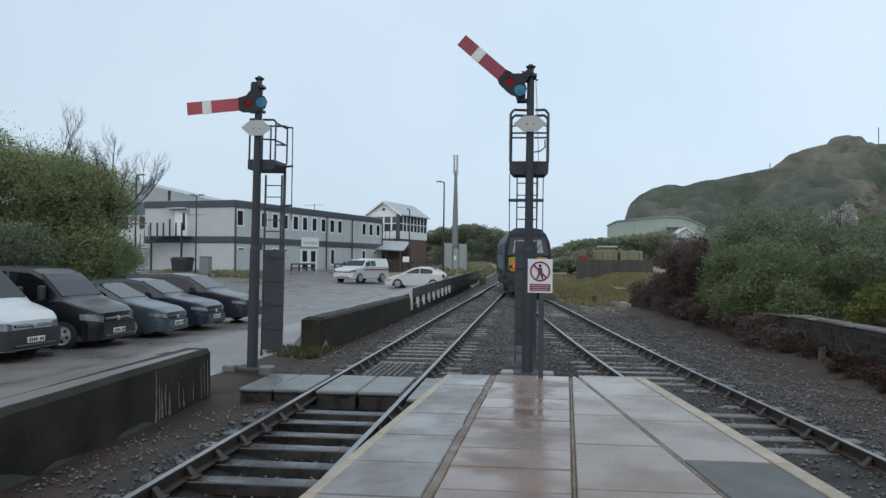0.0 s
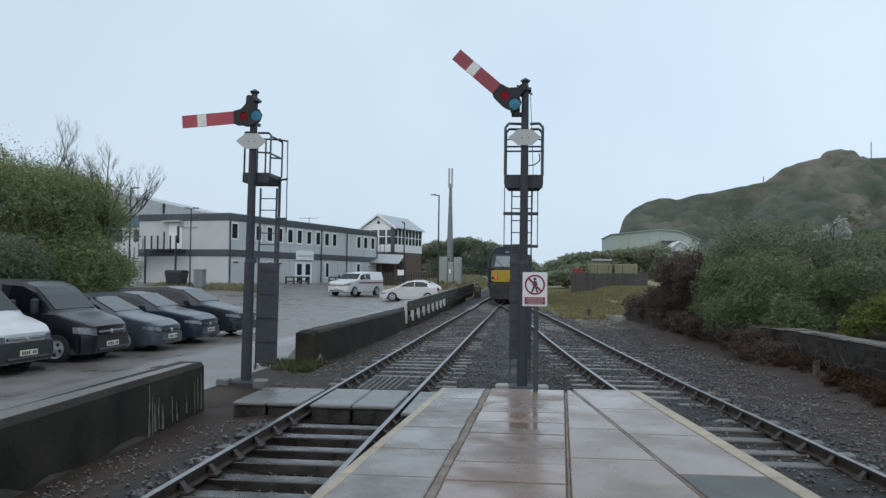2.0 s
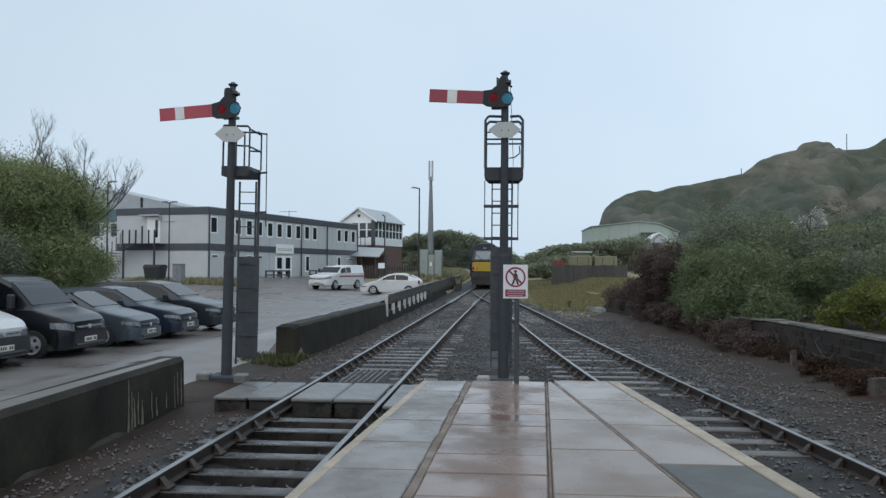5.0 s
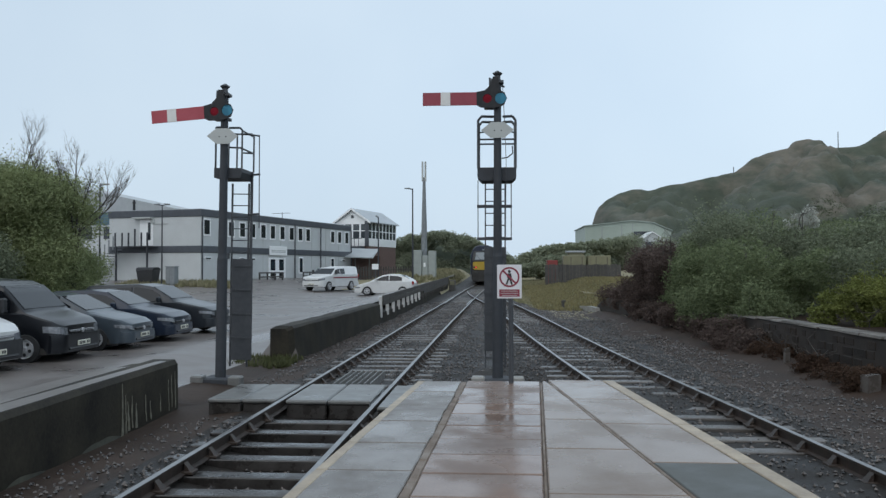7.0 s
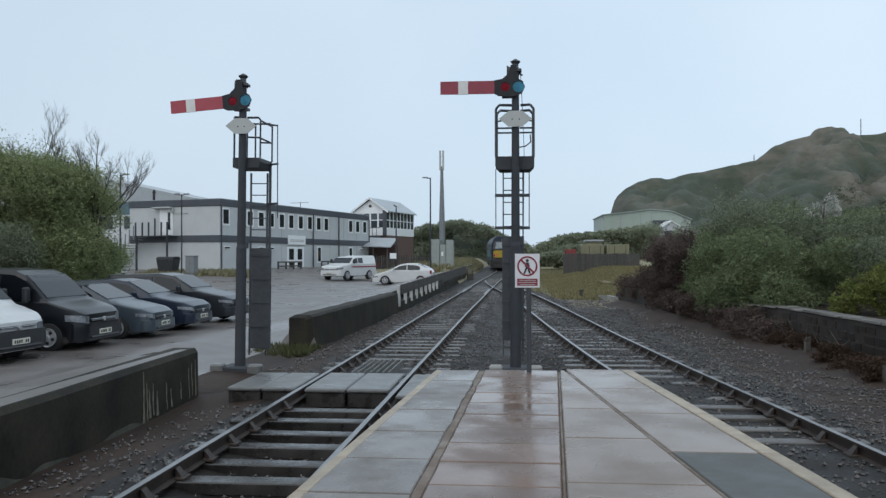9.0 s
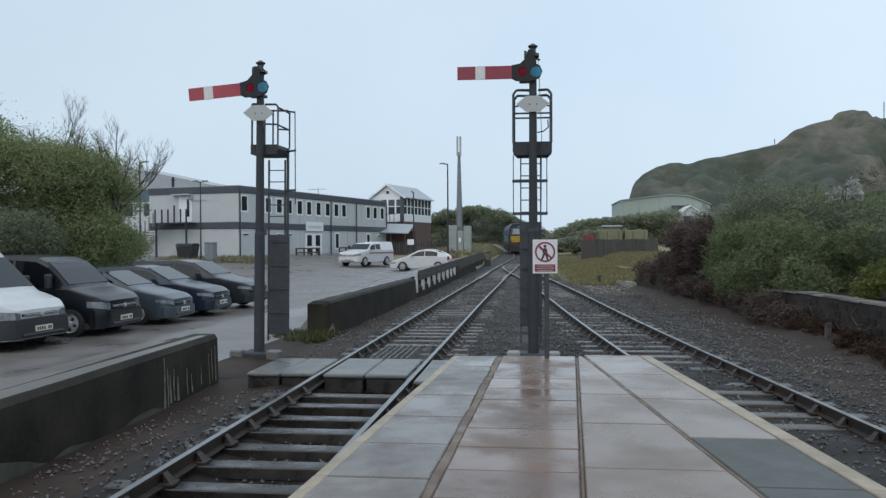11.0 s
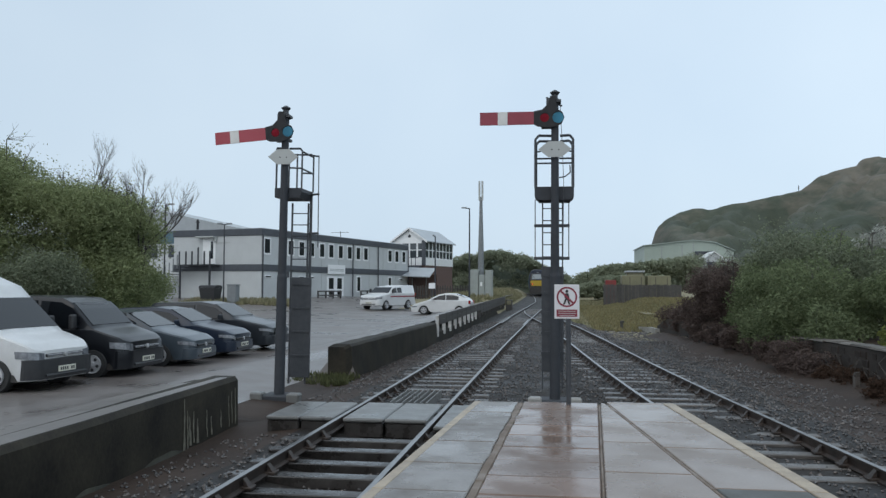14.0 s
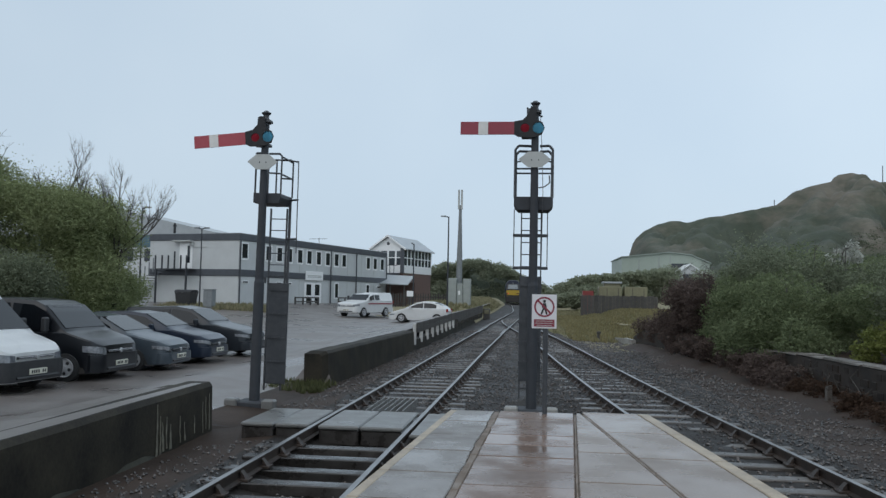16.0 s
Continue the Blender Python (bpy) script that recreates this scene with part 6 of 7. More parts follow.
def hill_z(x, y):
    ridge = float(np.interp(x, RIDGE_X, RIDGE_Z)) + 0.35 * noise.noise((x * 0.33, 0.5, 3))
    v = (y - 150) / 200
    cover = sm(36 + 8 * (1 - v), 38 + 12 * (1 - v), x) if v < 1 else sm(35, 37, x)
    cliff = min(0.34 * sm(0.0, 0.55, v) + 0.66 * sm(0.42, 1.0, v), 0.40 + 0.575 * v if v < 0.97 else 1.0)
    foot = 0.2 + 5.0 * sm(10, 22, x) * sm(105, 185, y) + 3.0 * sm(14, 50, x) * sm(30, 110, y)
    z = foot * (1 - cover * sm(0.1, 0.8, v)) + ridge * cliff * cover * (1 - sm(353, 375, y))
    n1 = noise.fractal((x * 0.035, y * 0.035, 1.7), 0.9, 2.1, 5)
    n2 = noise.fractal((x * 0.12, y * 0.09, 4.1), 0.9, 2.1, 4)
    gully = abs(math.sin(x * 0.075 - y * 0.030 + 1.4 * n1))
    small = abs(math.sin(x * 0.23 - y * 0.07 + 2.0 * n1 + n2))
    worn = 7.5 * (1 - gully) ** 1.5 + 2.6 * (1 - small) ** 2 + 5.0 * max(0.0, n1 + 0.15) + 2.2 * abs(n2)
    return z - worn * sm(0.03, 0.3, v) * (1 - sm(0.93, 1.0, v)) * sm(42 - 2 * v, 54, x)


hx = [6, 9, 12, 15, 18, 22, 27, 32, 36] + [37 + 1.25 * i for i in range(116)] + [186, 200, 230, 270, 330, 420]
hy = [58, 66, 75, 85, 95, 105, 115, 125, 135, 145] + [150 + 3 * i for i in range(68)] + [352, 356, 365, 380, 410, 450]
HILL = grid_mesh("headland", hx, hy, hill_z, CRAG)
HILL.data.materials.append(STRAW)
for p in HILL.data.polygons:
    if p.center.y < 112:
        p.material_index = 1
tagged(HILL, "green and brown coastal headland with a rocky skyline", "hill", kind="structure")
for x, h in ((97.5, 2.8), (140.0, 7.0)):
    p = thing("pole", "thin pole on the headland skyline", "pole", pose(x, 349, hill_z(x, 349) - 0.5))
    bm = B()
    rod(bm, (0, 0, 0), (0, 0, h), 0.16, seg=6)
    part("shaft", bm, IRON2, p)

# ---------- plants ----------


def leaf_cloud(name, blobs, count, size, material, seed, squash=0.8, inner=0.55, droop=0.0):
    """Leaves on and inside overlapping rounded masses with uneven outlines."""
    r = np.random.RandomState(seed)
    vol = np.array([b[3] * b[4] * b[5] for b in blobs]) ** 0.67
    pick = r.choice(len(blobs), count, p=vol / vol.sum())
    bl = np.array([b[:6] for b in blobs])[pick]
    d = r.normal(size=(count, 3))
    d /= np.linalg.norm(d, axis=1)[:, None]
    # lumps: the radius varies with direction
    ph = r.rand(len(blobs), 3)[pick] * 6.28
    lump = 1 + 0.16 * np.sin(5 * d[:, 0] + ph[:, 0]) + 0.14 * np.sin(6 * d[:, 1] + ph[:, 1]) + 0.14 * np.sin(7 * d[:, 2] + ph[:, 2])
    rad = (inner + (1 - inner) * r.rand(count) ** 0.55) * lump
    stray = r.rand(count) < 0.05
    rad = np.where(stray, rad * r.uniform(1.0, 1.2, count), rad)
    c = bl[:, :3] + d * bl[:, 3:6] * rad[:, None]
    a = r.normal(size=(count, 3))
    a[:, 2] *= 0.7
    a /= np.linalg.norm(a, axis=1)[:, None]
    b = np.cross(a, r.normal(size=(count, 3)))
    b /= np.linalg.norm(b, axis=1)[:, None]
    s = size * r.uniform(0.6, 1.4, count)[:, None]
    v = np.stack([c - a * s, c - b * s * 0.45 + a * s * 0.1, c + a * s, c + b * s * 0.45 + a * s * 0.1], 1).reshape(-1, 3)
    me = bpy.data.meshes.new(name)
    f = np.arange(count * 4).reshape(-1, 4)
    me.from_pydata(v.tolist(), [], f.tolist())
    me.materials.append(material)
    return me


def limbs(bm, base, tips, r, seed, twigs=0):
    rn = random.Random(seed)
    base = Vector(base)
    for tip in tips:
        tip = Vector(tip)
        p, rr, n = base.copy(), r, 5
        for k in range(1, n + 1):
            q = base.lerp(tip, k / n) + Vector((rn.uniform(-1, 1), rn.uniform(-1, 1), rn.uniform(-0.3, 0.3))) * 0.07 * (tip - base).length * (k < n)
            r2 = max(r * (1 - 0.85 * k / n), 0.012)
            rod(bm, p, q, rr, r2, 6, False)
            if k >= 2:
                for _ in range(twigs):
                    d = Vector((rn.uniform(-1, 1), rn.uniform(-1, 1), rn.uniform(-0.1, 1.1))).normalized()
                    ln = rn.uniform(0.2, 0.6)
                    e = q + d * ln
                    rod(bm, q, e, r2 * 0.7, r2 * 0.35, 4, False)
                    for _ in range(2):
                        d2 = (d + Vector((rn.uniform(-1, 1), rn.uniform(-1, 1), rn.uniform(-0.2, 1)))).normalized()
                        rod(bm, e, e + d2 * ln * 0.6, r2 * 0.4, r2 * 0.15, 4, False)
            p, rr = q, r2
    return bm


def plant(name, label, category, at, blobs, count, size, material, seed, trunk_tips=(), r=0.09, twigs=0, group="", inner=0.55):
    ob = thing(name, label, category, pose(*at), group)
    if trunk_tips:
        part("trunk", limbs(B(), (0, 0, -0.3), trunk_tips, r, seed, twigs), BARK, ob)
    crown = new("crown", leaf_cloud("crown", blobs, count, size, material, seed, inner=inner))
    crown.parent = ob
    if twigs > 3:
        top = [(x, y, z + 0.35 * c, a * 1.15, b * 1.15, c * 1.25) for x, y, z, a, b, c in blobs]
        airy = new("outer_leaves", leaf_cloud("outer_leaves", top, count // 14, size * 0.9, material, seed + 500, inner=0.85))
        airy.parent = ob
    return ob


def blob_row(x0, x1, y0, y1, z0, z1, n, rx, seed):
    rn = random.Random(seed)
    out = []
    for _ in range(n):
        k = rn.uniform(0.7, 1.25)
        out.append((rn.uniform(x0, x1), rn.uniform(y0, y1), rn.uniform(z0, z1), rx * k, rx * k * 0.95, rx * k * rn.uniform(0.7, 0.95)))
    return out


def skyline_row(xs, tops, n, r0, seed):
    rn = random.Random(seed)
    out = []
    for _ in range(n):
        x = rn.uniform(xs[0], xs[-1])
        r1 = r0 * rn.uniform(0.7, 1.25)
        top = float(np.interp(x, xs, tops)) - 0.6
        z = top - r1 * 0.85 if rn.random() < 0.5 else rn.uniform(0.3, max(0.4, top - r1))
        out.append((x, rn.uniform(-1.2, 2.0) * r0, z, r1 * 1.15, r1, r1 * 0.85))
    return out


# trees behind the parked cars
plant("tree", "dense dark green tree with bare twigs on top", "tree", (-17.0, 26.6, 0), skyline_row([-2.4, -0.8, 0.6, 2.0], [6.6, 6.3, 6.1, 5.9], 46, 0.9, 1), 84000, 0.045, LEAF_T, 31,
      [(-0.5, 0.3, 5.5), (1.2, 0.2, 5.6), (0.9, 0.5, 5.9), (-1.0, 0, 5.6), (0.2, 0.2, 5.7)], 0.08, 7, "trees behind the car park")
plant("tree", "dense dark green tree with reddish bare branch ends", "tree", (-15.2, 26.8, 0), skyline_row([-1.8, -0.9, -0.3, 0.1, 0.6], [6.0, 5.9, 5.5, 4.7, 3.4], 44, 0.75, 2), 80000, 0.044, LEAF_T, 32,
      [(-0.9, 0.3, 5.3), (0.0, 0.2, 5.0), (0.4, 0.5, 4.3), (-0.4, 0.4, 5.2)], 0.06, 8, "trees behind the car park")
plant("tree", "tall dense green tree behind the white van", "tree", (-20.2, 26.2, 0), skyline_row([-2.0, -0.6, 0.6, 1.5], [7.7, 7.8, 7.4, 6.6], 46, 1.0, 3), 80000, 0.048, LEAF_T, 33,
      [(-0.5, 0.3, 7.3), (0.9, 0.2, 7.2), (1.4, 0.5, 6.4), (-1.5, 0.4, 7.6)], 0.1, 6, "trees behind the car park")
plant("tree", "grey-green willow bush before the trees", "tree", (-17.3, 23.6, 0), blob_row(-1.8, 1.8, -0.8, 0.8, 0.7, 2.5, 9, 1.1, 4), 34000, 0.044, LEAF_B, 34, [(0, 0, 2.5), (1, 0, 2.4)], 0.08, 1, "trees behind the car park")
plant("bush", "rounded green bush at the tree line's end", "bush", (-15.7, 29.0, 0), blob_row(-1.2, 0.8, -0.8, 1.0, 0.3, 2.1, 18, 0.75, 5), 36000, 0.046, LEAF_T, 35, [(0, 0, 2.0), (0.6, 0, 1.6)], 0.05, 2)
plant("tree", "tall dark tree far along the car park edge", "tree", (-23.5, 26.0, 0), blob_row(-2.4, 2.2, -1.5, 2.0, 1.2, 5.0, 20, 1.6, 6), 60000, 0.052, LEAF_T, 36, [(0, 0, 6), (1.5, 0, 6.4), (-1.5, 0, 6.5)], 0.12, 2, "trees behind the car park")

plant("hedge", "dark undergrowth at the foot of the trees", "hedge", (-16.6, 25.6, 0), blob_row(-4.0, 3.0, -0.5, 0.8, 0.3, 1.6, 26, 0.85, 25), 44000, 0.045, LEAF_T, 37, [(-2, 0, 1.6), (0, 0, 1.7), (1.5, 0, 1.4)], 0.05, 1)


def bare_branch(bm, p, d, length, r, rn, depth):
    """A bough that bends upward and forks into ever finer twigs."""
    n = 4
    for k in range(n):
        d = (d + Vector((rn.uniform(-0.22, 0.22), rn.uniform(-0.22, 0.22), 0.13))).normalized()
        q = p + d * length / n
        r2 = r * (1 - 0.13)
        rod(bm, p, q, r, r2, 5 if depth > 1 else 4, False)
        p, r = q, r2
        if depth and k:
            for _ in range(3 if rn.random() < 0.45 else 2):
                side = (d + Vector((rn.uniform(-0.9, 0.9), rn.uniform(-0.9, 0.9), rn.uniform(-0.1, 0.5)))).normalized()
                bare_branch(bm, p, side, length * rn.uniform(0.32, 0.55), r * 0.6, rn, depth - 1)


for x, y, z, boughs, seed in ((-16.5, 27.0, 0.0, (((-0.35, 0, 4.5), (0.40, 0, 1), 1.95), ((-0.5, 0, 4.6), (-0.15, 0, 1), 1.0), ((0.5, 0, 4.5), (0.2, 0, 1), 1.0)), 5),
                              (-14.6, 27.2, 0.0, (((-0.5, 0, 4.0), (0.1, 0, 1), 1.4), ((-0.1, 0, 3.9), (0.35, 0, 1), 1.7), ((0.2, 0, 3.5), (1.0, 0, 0.8), 1.75), ((0.2, 0, 3.3), (1.2, 0, 0.6), 1.7), ((-0.9, 0, 4.3), (-0.1, 0, 1), 1.2), ((0.1, 0, 3.8), (0.7, 0, 1), 1.2)), 9)):
    bare = thing("bare_tree", "half-dead tree with bare grey twigs above the leaves", "tree", pose(x, y, z), "trees behind the car park")
    bm = B()
    rod(bm, (0, 0, -0.3), (0, 0, 1.6), 0.11, 0.085, 7)
    for start, _, _ in boughs:
        rod(bm, (0, 0, 1.5), start, 0.06, 0.034, 6, False)
    part("trunk", bm, BARK, bare)
    rn = random.Random(seed)
    for start, d, length in boughs:
        bm = B()
        bare_branch(bm, Vector(start), Vector(d).normalized(), length, 0.026, rn, 3)
        part("bough", bm, BARK, bare)
    sparse = [(sx + d[0] * 0.3, sy, sz + 0.45, 0.42, 0.4, 0.55) for (sx, sy, sz), d, length in boughs]
    tips = new("sparse_leaves", leaf_cloud("sparse_leaves", sparse, 3400, 0.036, LEAF_T, seed + 60, inner=0.2))
    tips.parent = bare

plant("hedge", "tall green undergrowth between the trees", "hedge", (-17.4, 26.4, 0), blob_row(-3.2, 2.4, -0.6, 0.8, 1.2, 3.9, 40, 0.85, 29), 60000, 0.046, LEAF_T, 38, [(-2, 0, 3.0), (0, 0, 3.2), (1.5, 0, 2.8)], 0.05, 1)

# overgrown bank beyond the main line
BANK = "bushes on the bank"
plant("bush", "dark green scrub between the brown bush and the willow", "bush", (7.6, 31.6, 0.2), blob_row(-0.9, 0.9, -1.8, 1.8, 0.2, 2.2, 18, 0.75, 30), 36000, 0.05, LEAF_A, 59, [(0, 0, 2.4), (0.6, 1, 2.4)], 0.06, 2, BANK)
plant("bush", "dark reddish-brown bush on the overgrown bank", "bush", (6.75, 35.0, 0.2), blob_row(-0.75, 0.9, -2.6, 2.6, 0.2, 2.45, 26, 0.68, 7), 42000, 0.052, LEAF_C, 41, [(0, 0, 2.9), (0.5, 1, 3.2), (-0.5, 0.4, 3.0), (0.2, -1, 3.1)], 0.06, 4, BANK)
plant("bush", "dark reddish-brown bramble over the wall's ramped end", "bush", (5.85, 39.6, 0.1), blob_row(-0.3, 0.7, -2.0, 2.2, 0.2, 0.75, 14, 0.5, 27), 18000, 0.05, LEAF_C, 57, [(0, 0, 0.9), (0.3, 1, 0.8)], 0.03, 1, BANK)
plant("bush", "dark green bush hanging over the old wall", "bush", (8.1, 27.6, 0.2), blob_row(-1.2, 1.5, -2.6, 3.0, 0.2, 2.1, 22, 0.95, 8), 46000, 0.052, LEAF_A, 42, [(0, 0, 2.4), (1, 1, 2.4)], 0.08, 2, BANK)
plant("bush", "tall grey-green willow on the bank", "bush", (10.9, 33.5, 0.5), blob_row(-2.6, 2.8, -2.5, 2.5, 0.5, 2.75, 24, 1.15, 9), 60000, 0.058, LEAF_B, 43, [(0, 0, 3.6), (1.5, 1, 3.7), (-1.6, 0.4, 3.5), (0.7, -1, 3.5)], 0.09, 5, BANK)
plant("bush", "grey-green shrub above the old wall", "bush", (10.6, 22.6, 0.6), blob_row(-1.2, 1.8, -2.4, 2.4, 0.4, 1.6, 15, 0.8, 10), 40000, 0.047, LEAF_B, 44, [(0, 0, 1.9), (1, 1, 2.0)], 0.06, 4, BANK)
plant("bush", "leafy grey-green thicket rising up the bank", "bush", (16.0, 30.0, 0.8), blob_row(-3.0, 3.5, -4.0, 4.0, 0.4, 2.5, 26, 1.2, 11), 56000, 0.062, LEAF_B, 45, [(0, 0, 3), (2, 1, 3.2), (-2, 0, 3.2)], 0.1, 4, BANK)
plant("flowering_shrub", "shrub with silvery white flower plumes", "bush", (15.6, 43.0, 0.6), blob_row(-0.9, 0.9, -0.4, 0.4, 3.5, 4.2, 9, 0.28, 12), 1000, 0.08, LEAF_E, 46, [(0, 0, 4.6), (0.6, 0, 4.8), (-0.6, 0, 4.3)], 0.05, 2, inner=0.2)
plant("bush", "green thicket below the headland", "bush", (17.0, 48.0, 0.8), blob_row(-5, 7, -5, 5, 0.5, 3.0, 30, 1.6, 13), 60000, 0.082, LEAF_A, 47, [(0, 0, 3), (2, 1, 3)], 0.1, 1, BANK)
plant("weeds", "bright yellow-green weeds on top of the wall", "weeds", (8.9, 21.0, 0.6), blob_row(-0.5, 1.4, -3.2, 2.6, 0.1, 0.85, 17, 0.42, 14), 30000, 0.040, LEAF_D, 48, [(0, 1, 0.9), (0, -1.5, 0.8), (0.7, 0, 1.0)], 0.015, 4)
plant("weeds", "bright yellow-green weeds beside the bank", "weeds", (12.4, 24.5, 0.8), blob_row(-1.5, 1.5, -2.0, 2.0, 0.2, 1.2, 11, 0.6, 15), 20900, 0.045, LEAF_D, 49, [(0, 1, 1.2), (0, -1.5, 1.1), (0.7, 0, 1.3)], 0.02, 4)
plant("bush", "dark thorny scrub at the foot of the wall", "bush", (6.0, 33.0, -0.1), blob_row(-0.2, 0.6, -3.5, 4.0, 0.1, 0.6, 16, 0.5, 16), 24000, 0.047, LEAF_C, 50, [(0, 1, 0.7), (0, -1.5, 0.5)], 0.03, 1, BANK)
plant("bush", "dark brambles hanging down over the old wall", "bush", (7.1, 26.0, 0.0), blob_row(-0.5, 0.5, -1.8, 3.8, 0.1, 1.3, 18, 0.66, 17), 32000, 0.047, LEAF_A, 51, [(0, 1, 1.2), (0, -2, 1.0), (0, 3, 1.0)], 0.04, 1, BANK)
plant("bush", "brown bramble tangle against the wall foot", "bush", (6.6, 25.6, -0.15), blob_row(-0.4, 0.3, -3.4, 5.0, 0.0, 0.35, 18, 0.42, 18), 21000, 0.042, LEAF_C, 52, [(0, 1, 0.6), (0, -3, 0.5), (0, 3, 0.6)], 0.03, 1, BANK)

plant("bracken", "dead brown bracken slumped against the old wall", "bracken", (6.75, 20.0, -0.25), blob_row(-0.25, 0.5, -4.5, 3.0, -0.05, 0.25, 34, 0.30, 28), 22000, 0.036, LEAF_I, 58, [(0, 1, 0.5), (0, -2, 0.4)], 0.012, 3, BANK)

# far trees on a low green rise
HUMP_X, HUMP_Z = [-60, -34, -27, -24, -18, -13, -7, -2, 3, 8], [4.0, 5.0, 5.6, 6.4, 7.8, 8.4, 7.2, 4.6, 3.0, 1.2]
hump = grid_mesh("hillock", [-60 + 2 * i for i in range(35)], [174, 178, 180, 182, 184, 186, 188, 192, 200, 220],
                 lambda x, y: float(np.interp(x, HUMP_X, HUMP_Z)) * sm(178, 188, y) * (1 - sm(195, 220, y)) + 0.4 * noise.noise((x * 0.4, y * 0.4, 2)), HILLGREEN)
tagged(hump, "low green wooded rise beyond the line", "hill", kind="structure")


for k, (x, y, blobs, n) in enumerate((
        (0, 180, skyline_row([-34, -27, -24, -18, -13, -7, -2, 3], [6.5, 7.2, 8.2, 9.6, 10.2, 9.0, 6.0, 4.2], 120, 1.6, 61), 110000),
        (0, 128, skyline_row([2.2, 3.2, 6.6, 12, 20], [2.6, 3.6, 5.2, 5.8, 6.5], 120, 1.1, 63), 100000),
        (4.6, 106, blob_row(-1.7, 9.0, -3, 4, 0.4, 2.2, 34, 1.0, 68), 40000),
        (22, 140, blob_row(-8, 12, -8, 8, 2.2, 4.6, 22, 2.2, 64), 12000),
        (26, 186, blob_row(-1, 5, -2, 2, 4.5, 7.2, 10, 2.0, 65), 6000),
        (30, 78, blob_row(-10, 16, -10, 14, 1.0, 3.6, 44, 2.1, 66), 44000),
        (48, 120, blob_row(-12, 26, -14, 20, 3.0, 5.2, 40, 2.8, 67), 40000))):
    # the first five stands wear the leaf colour paled for haze
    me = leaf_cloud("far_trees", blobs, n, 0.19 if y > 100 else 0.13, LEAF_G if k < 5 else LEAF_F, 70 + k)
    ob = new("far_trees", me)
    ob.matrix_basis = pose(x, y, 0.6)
    tagged(ob, "distant green woodland and scrub, haze put into its paler leaf colour", "trees", kind="stuff")

# scrub scattered over the headland
r = np.random.RandomState(90)
blobs = []
for _ in range(3200):
    x, y = r.uniform(50, 215), 150 + 130 * r.rand() ** 1.2
    if noise.noise((x * 0.05, y * 0.05, 6)) < -0.25 + 0.45 * sm(205, 290, y):
        continue
    k = r.uniform(0.5, 1.9)
    blobs.append((x, y, hill_z(x, y) - k * 0.05, k * 1.4, k * 1.4, k * 0.7))
ob = new("hill_scrub", leaf_cloud("hill_scrub", blobs, 200000, 0.22, LEAF_H, 91))
tagged(ob, "low green scrub covering the headland slopes", "scrub", kind="stuff")


def tufts(name, label, n, area, h, material, seed, zf):
    r = np.random.RandomState(seed)
    x0, x1, y0, y1 = area
    v, f = [], []
    for _ in range(n):
        x, y = r.uniform(x0, x1), y0 + (y1 - y0) * r.rand() ** 0.75
        if noise.noise((x * 0.5, y * 0.25, seed)) < -0.12 - 0.6 * sm(0.0, 0.3, (y - y0) / (y1 - y0)) + 0.45 * (1 - sm(0.0, 0.2, (y - y0) / (y1 - y0))):
            continue
        z = zf(x, y)
        if z is None:
            continue
        for _ in range(3):
            a, ln, hh = r.rand() * 6.28, r.uniform(0.2, 0.9) * h, h * r.uniform(0.25, 1.4)
            w = 0.018 + 0.0009 * y
            dx, dy = math.cos(a), math.sin(a)
            b = len(v)
            v += [(x - dy * w, y + dx * w, z - 0.03), (x + dy * w, y - dx * w, z - 0.03), (x + dx * ln, y + dy * ln, z + hh)]
            f.append((b, b + 1, b + 2))
    me = bpy.data.meshes.new(name)
    me.from_pydata(v, [], f)
    me.materials.append(material)
    return tagged(new(name, me), label, "grass", kind="stuff")


def verge_z(x, y):
    if x < line_x(T2_LINE if y < 74 else T1_LINE, y) + 1.7:
        return None
    return max(ground_z(x, y), bank_z(x, y) if x > 4.6 else -1) - 0.02


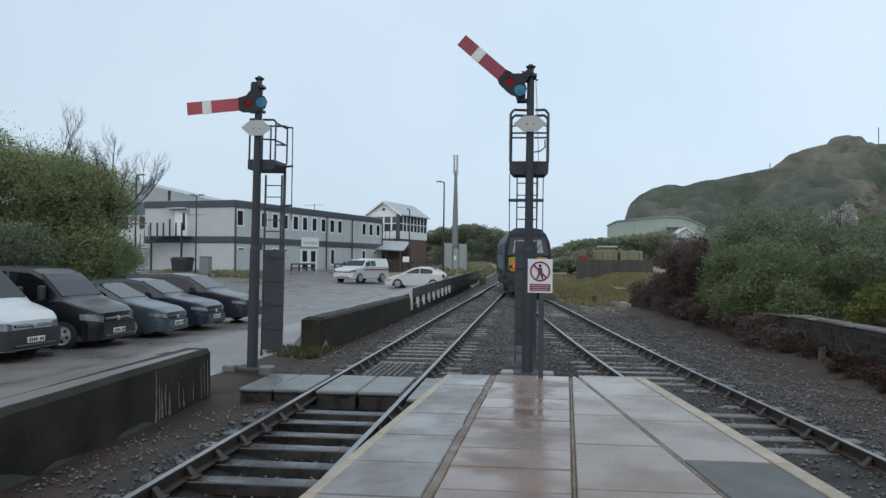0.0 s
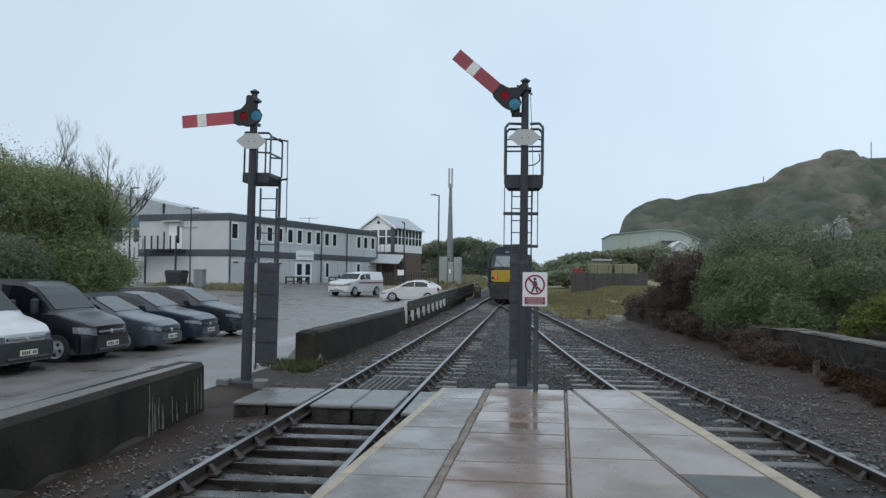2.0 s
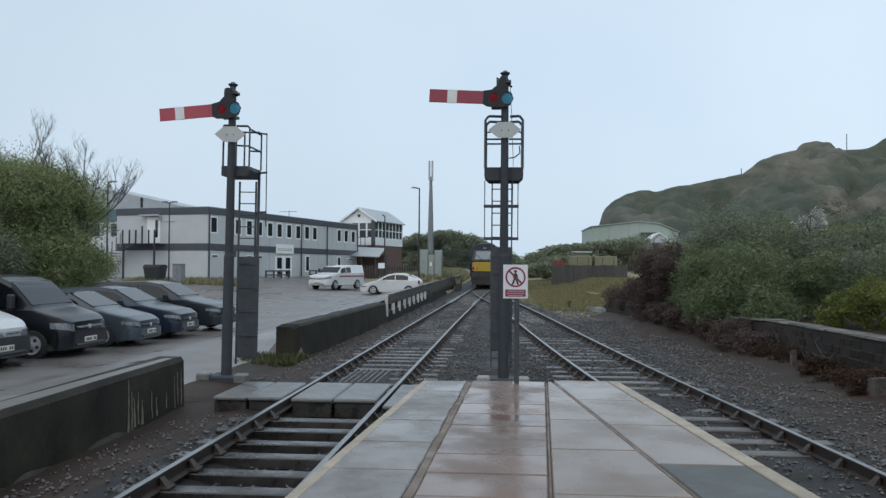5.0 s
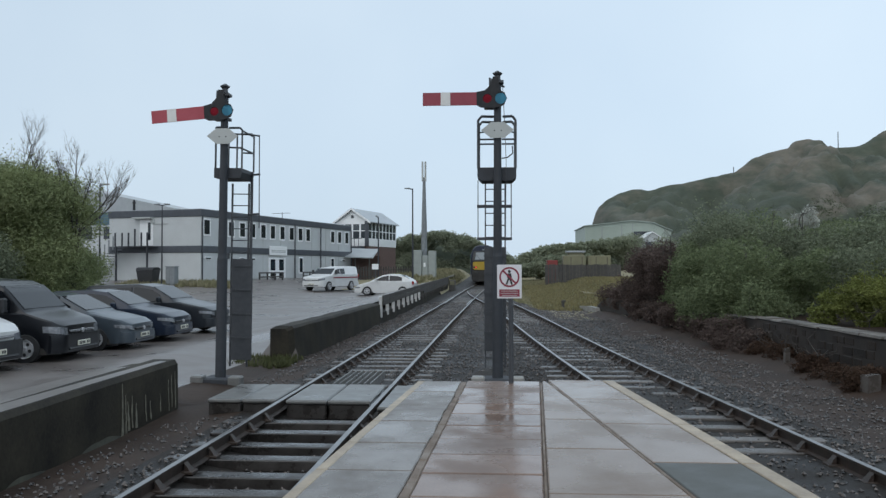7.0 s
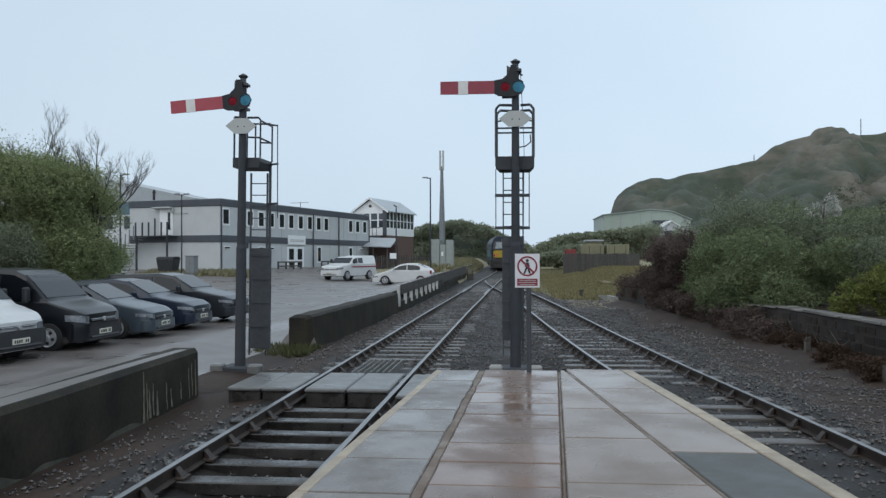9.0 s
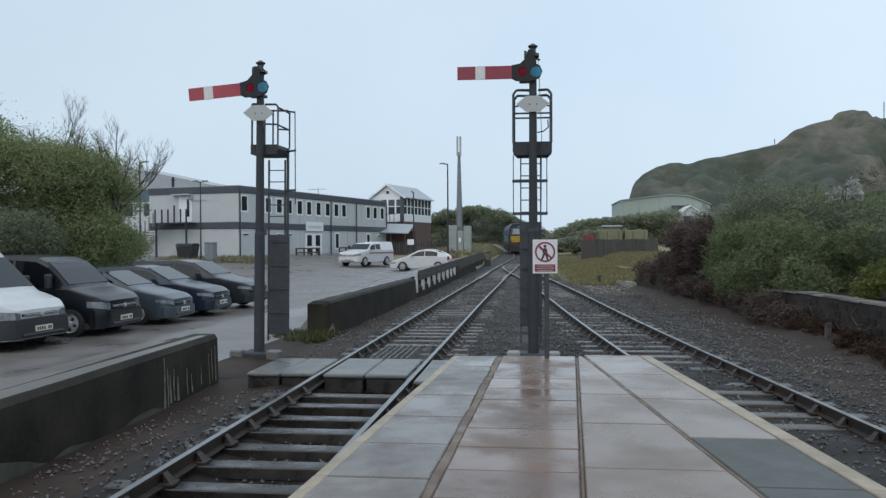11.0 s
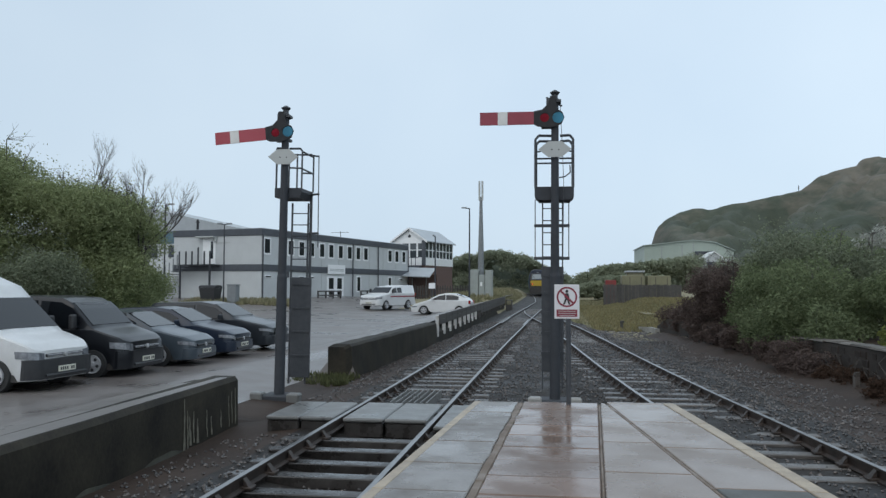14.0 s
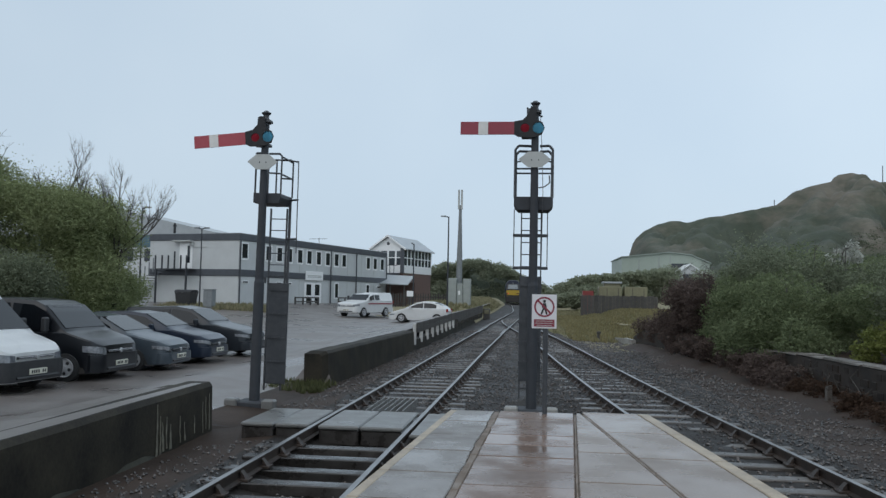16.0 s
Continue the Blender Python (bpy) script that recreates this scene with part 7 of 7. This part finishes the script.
tufts("dry_grass", "dry straw-coloured grass beside the line", 13000, (-0.5, 9.0, 40, 108), 0.17, YELLOWGRASS, 101, verge_z)
tufts("green_grass", "olive green grass mixed into the dry verge", 17000, (2.0, 13.0, 39, 86), 0.19, OLIVEGRASS, 102, verge_z)
tufts("dry_grass", "dry straw-coloured grass near the cabinets", 7000, (-12.0, -4.9, 69, 118), 0.30, YELLOWGRASS, 103, lambda x, y: mast_bank_z(x, y) - 0.03)
tufts("dry_grass", "withered brown grass before the office wall", 1600, (-27.5, -18.5, 56.5, 60.0), 0.32, YELLOWGRASS, 104, lambda x, y: carpark_z(x, y) - 0.02)
tufts("wall_weeds", "small weeds growing at the wall's end", 320, (-6.3, -5.0, 18.6, 20.6), 0.14, GRASS, 105, lambda x, y: -0.28)

# ---------- what moves ----------


def motions():
    # the starting signal's arm drops back to danger and rebounds
    swing = [(0.0, 41), (2.2, 40.6), (2.3, 37.5), (2.4, 29), (2.5, 17.5), (2.6, 0), (2.7, 9.5), (2.8, 21), (2.9, 25), (3.0, 25), (3.1, 20), (3.2, 7), (3.3, 0), (3.4, 12), (3.5, 16.5),
             (3.6, 17.7), (3.7, 15), (3.8, 4), (3.9, 0), (4.0, 9.5), (4.1, 12.5), (4.2, 10), (4.3, 4), (4.4, 0), (4.5, 5), (4.6, 8), (4.7, 6), (4.8, 0), (4.95, 4), (5.1, 0), (5.2, 2), (5.3, 0), (16.0, 0)]
    walk(ARM_R, [(t, pose(-0.03, -0.13, 5.82, 0, a, 0)) for t, a in swing])
    # the locomotive draws away along the single line
    rows = []
    for k in range(33):
        t = 0.5 * k
        y = 47.0 + 5.0 * t + 0.055 * t * t
        line = T2_LINE if y < 74 else T1_LINE
        far = y + 18.0  # the leading bogie
        line2 = T2_LINE if far < 74 else T1_LINE
        x, x2 = line_x(line, y), line_x(line2, far)
        rows.append((t, pose(x, y, rise(y), 0.3, 0, 0.7 * math.degrees(math.atan2(x - x2, 18.0)) + float(np.interp(t, [4, 6.5, 8.5, 11.5, 13, 14.5], [0, 1.0, 2.3, 2.6, 1.0, -0.9])))))
    walk(LOCO, rows)


motions()
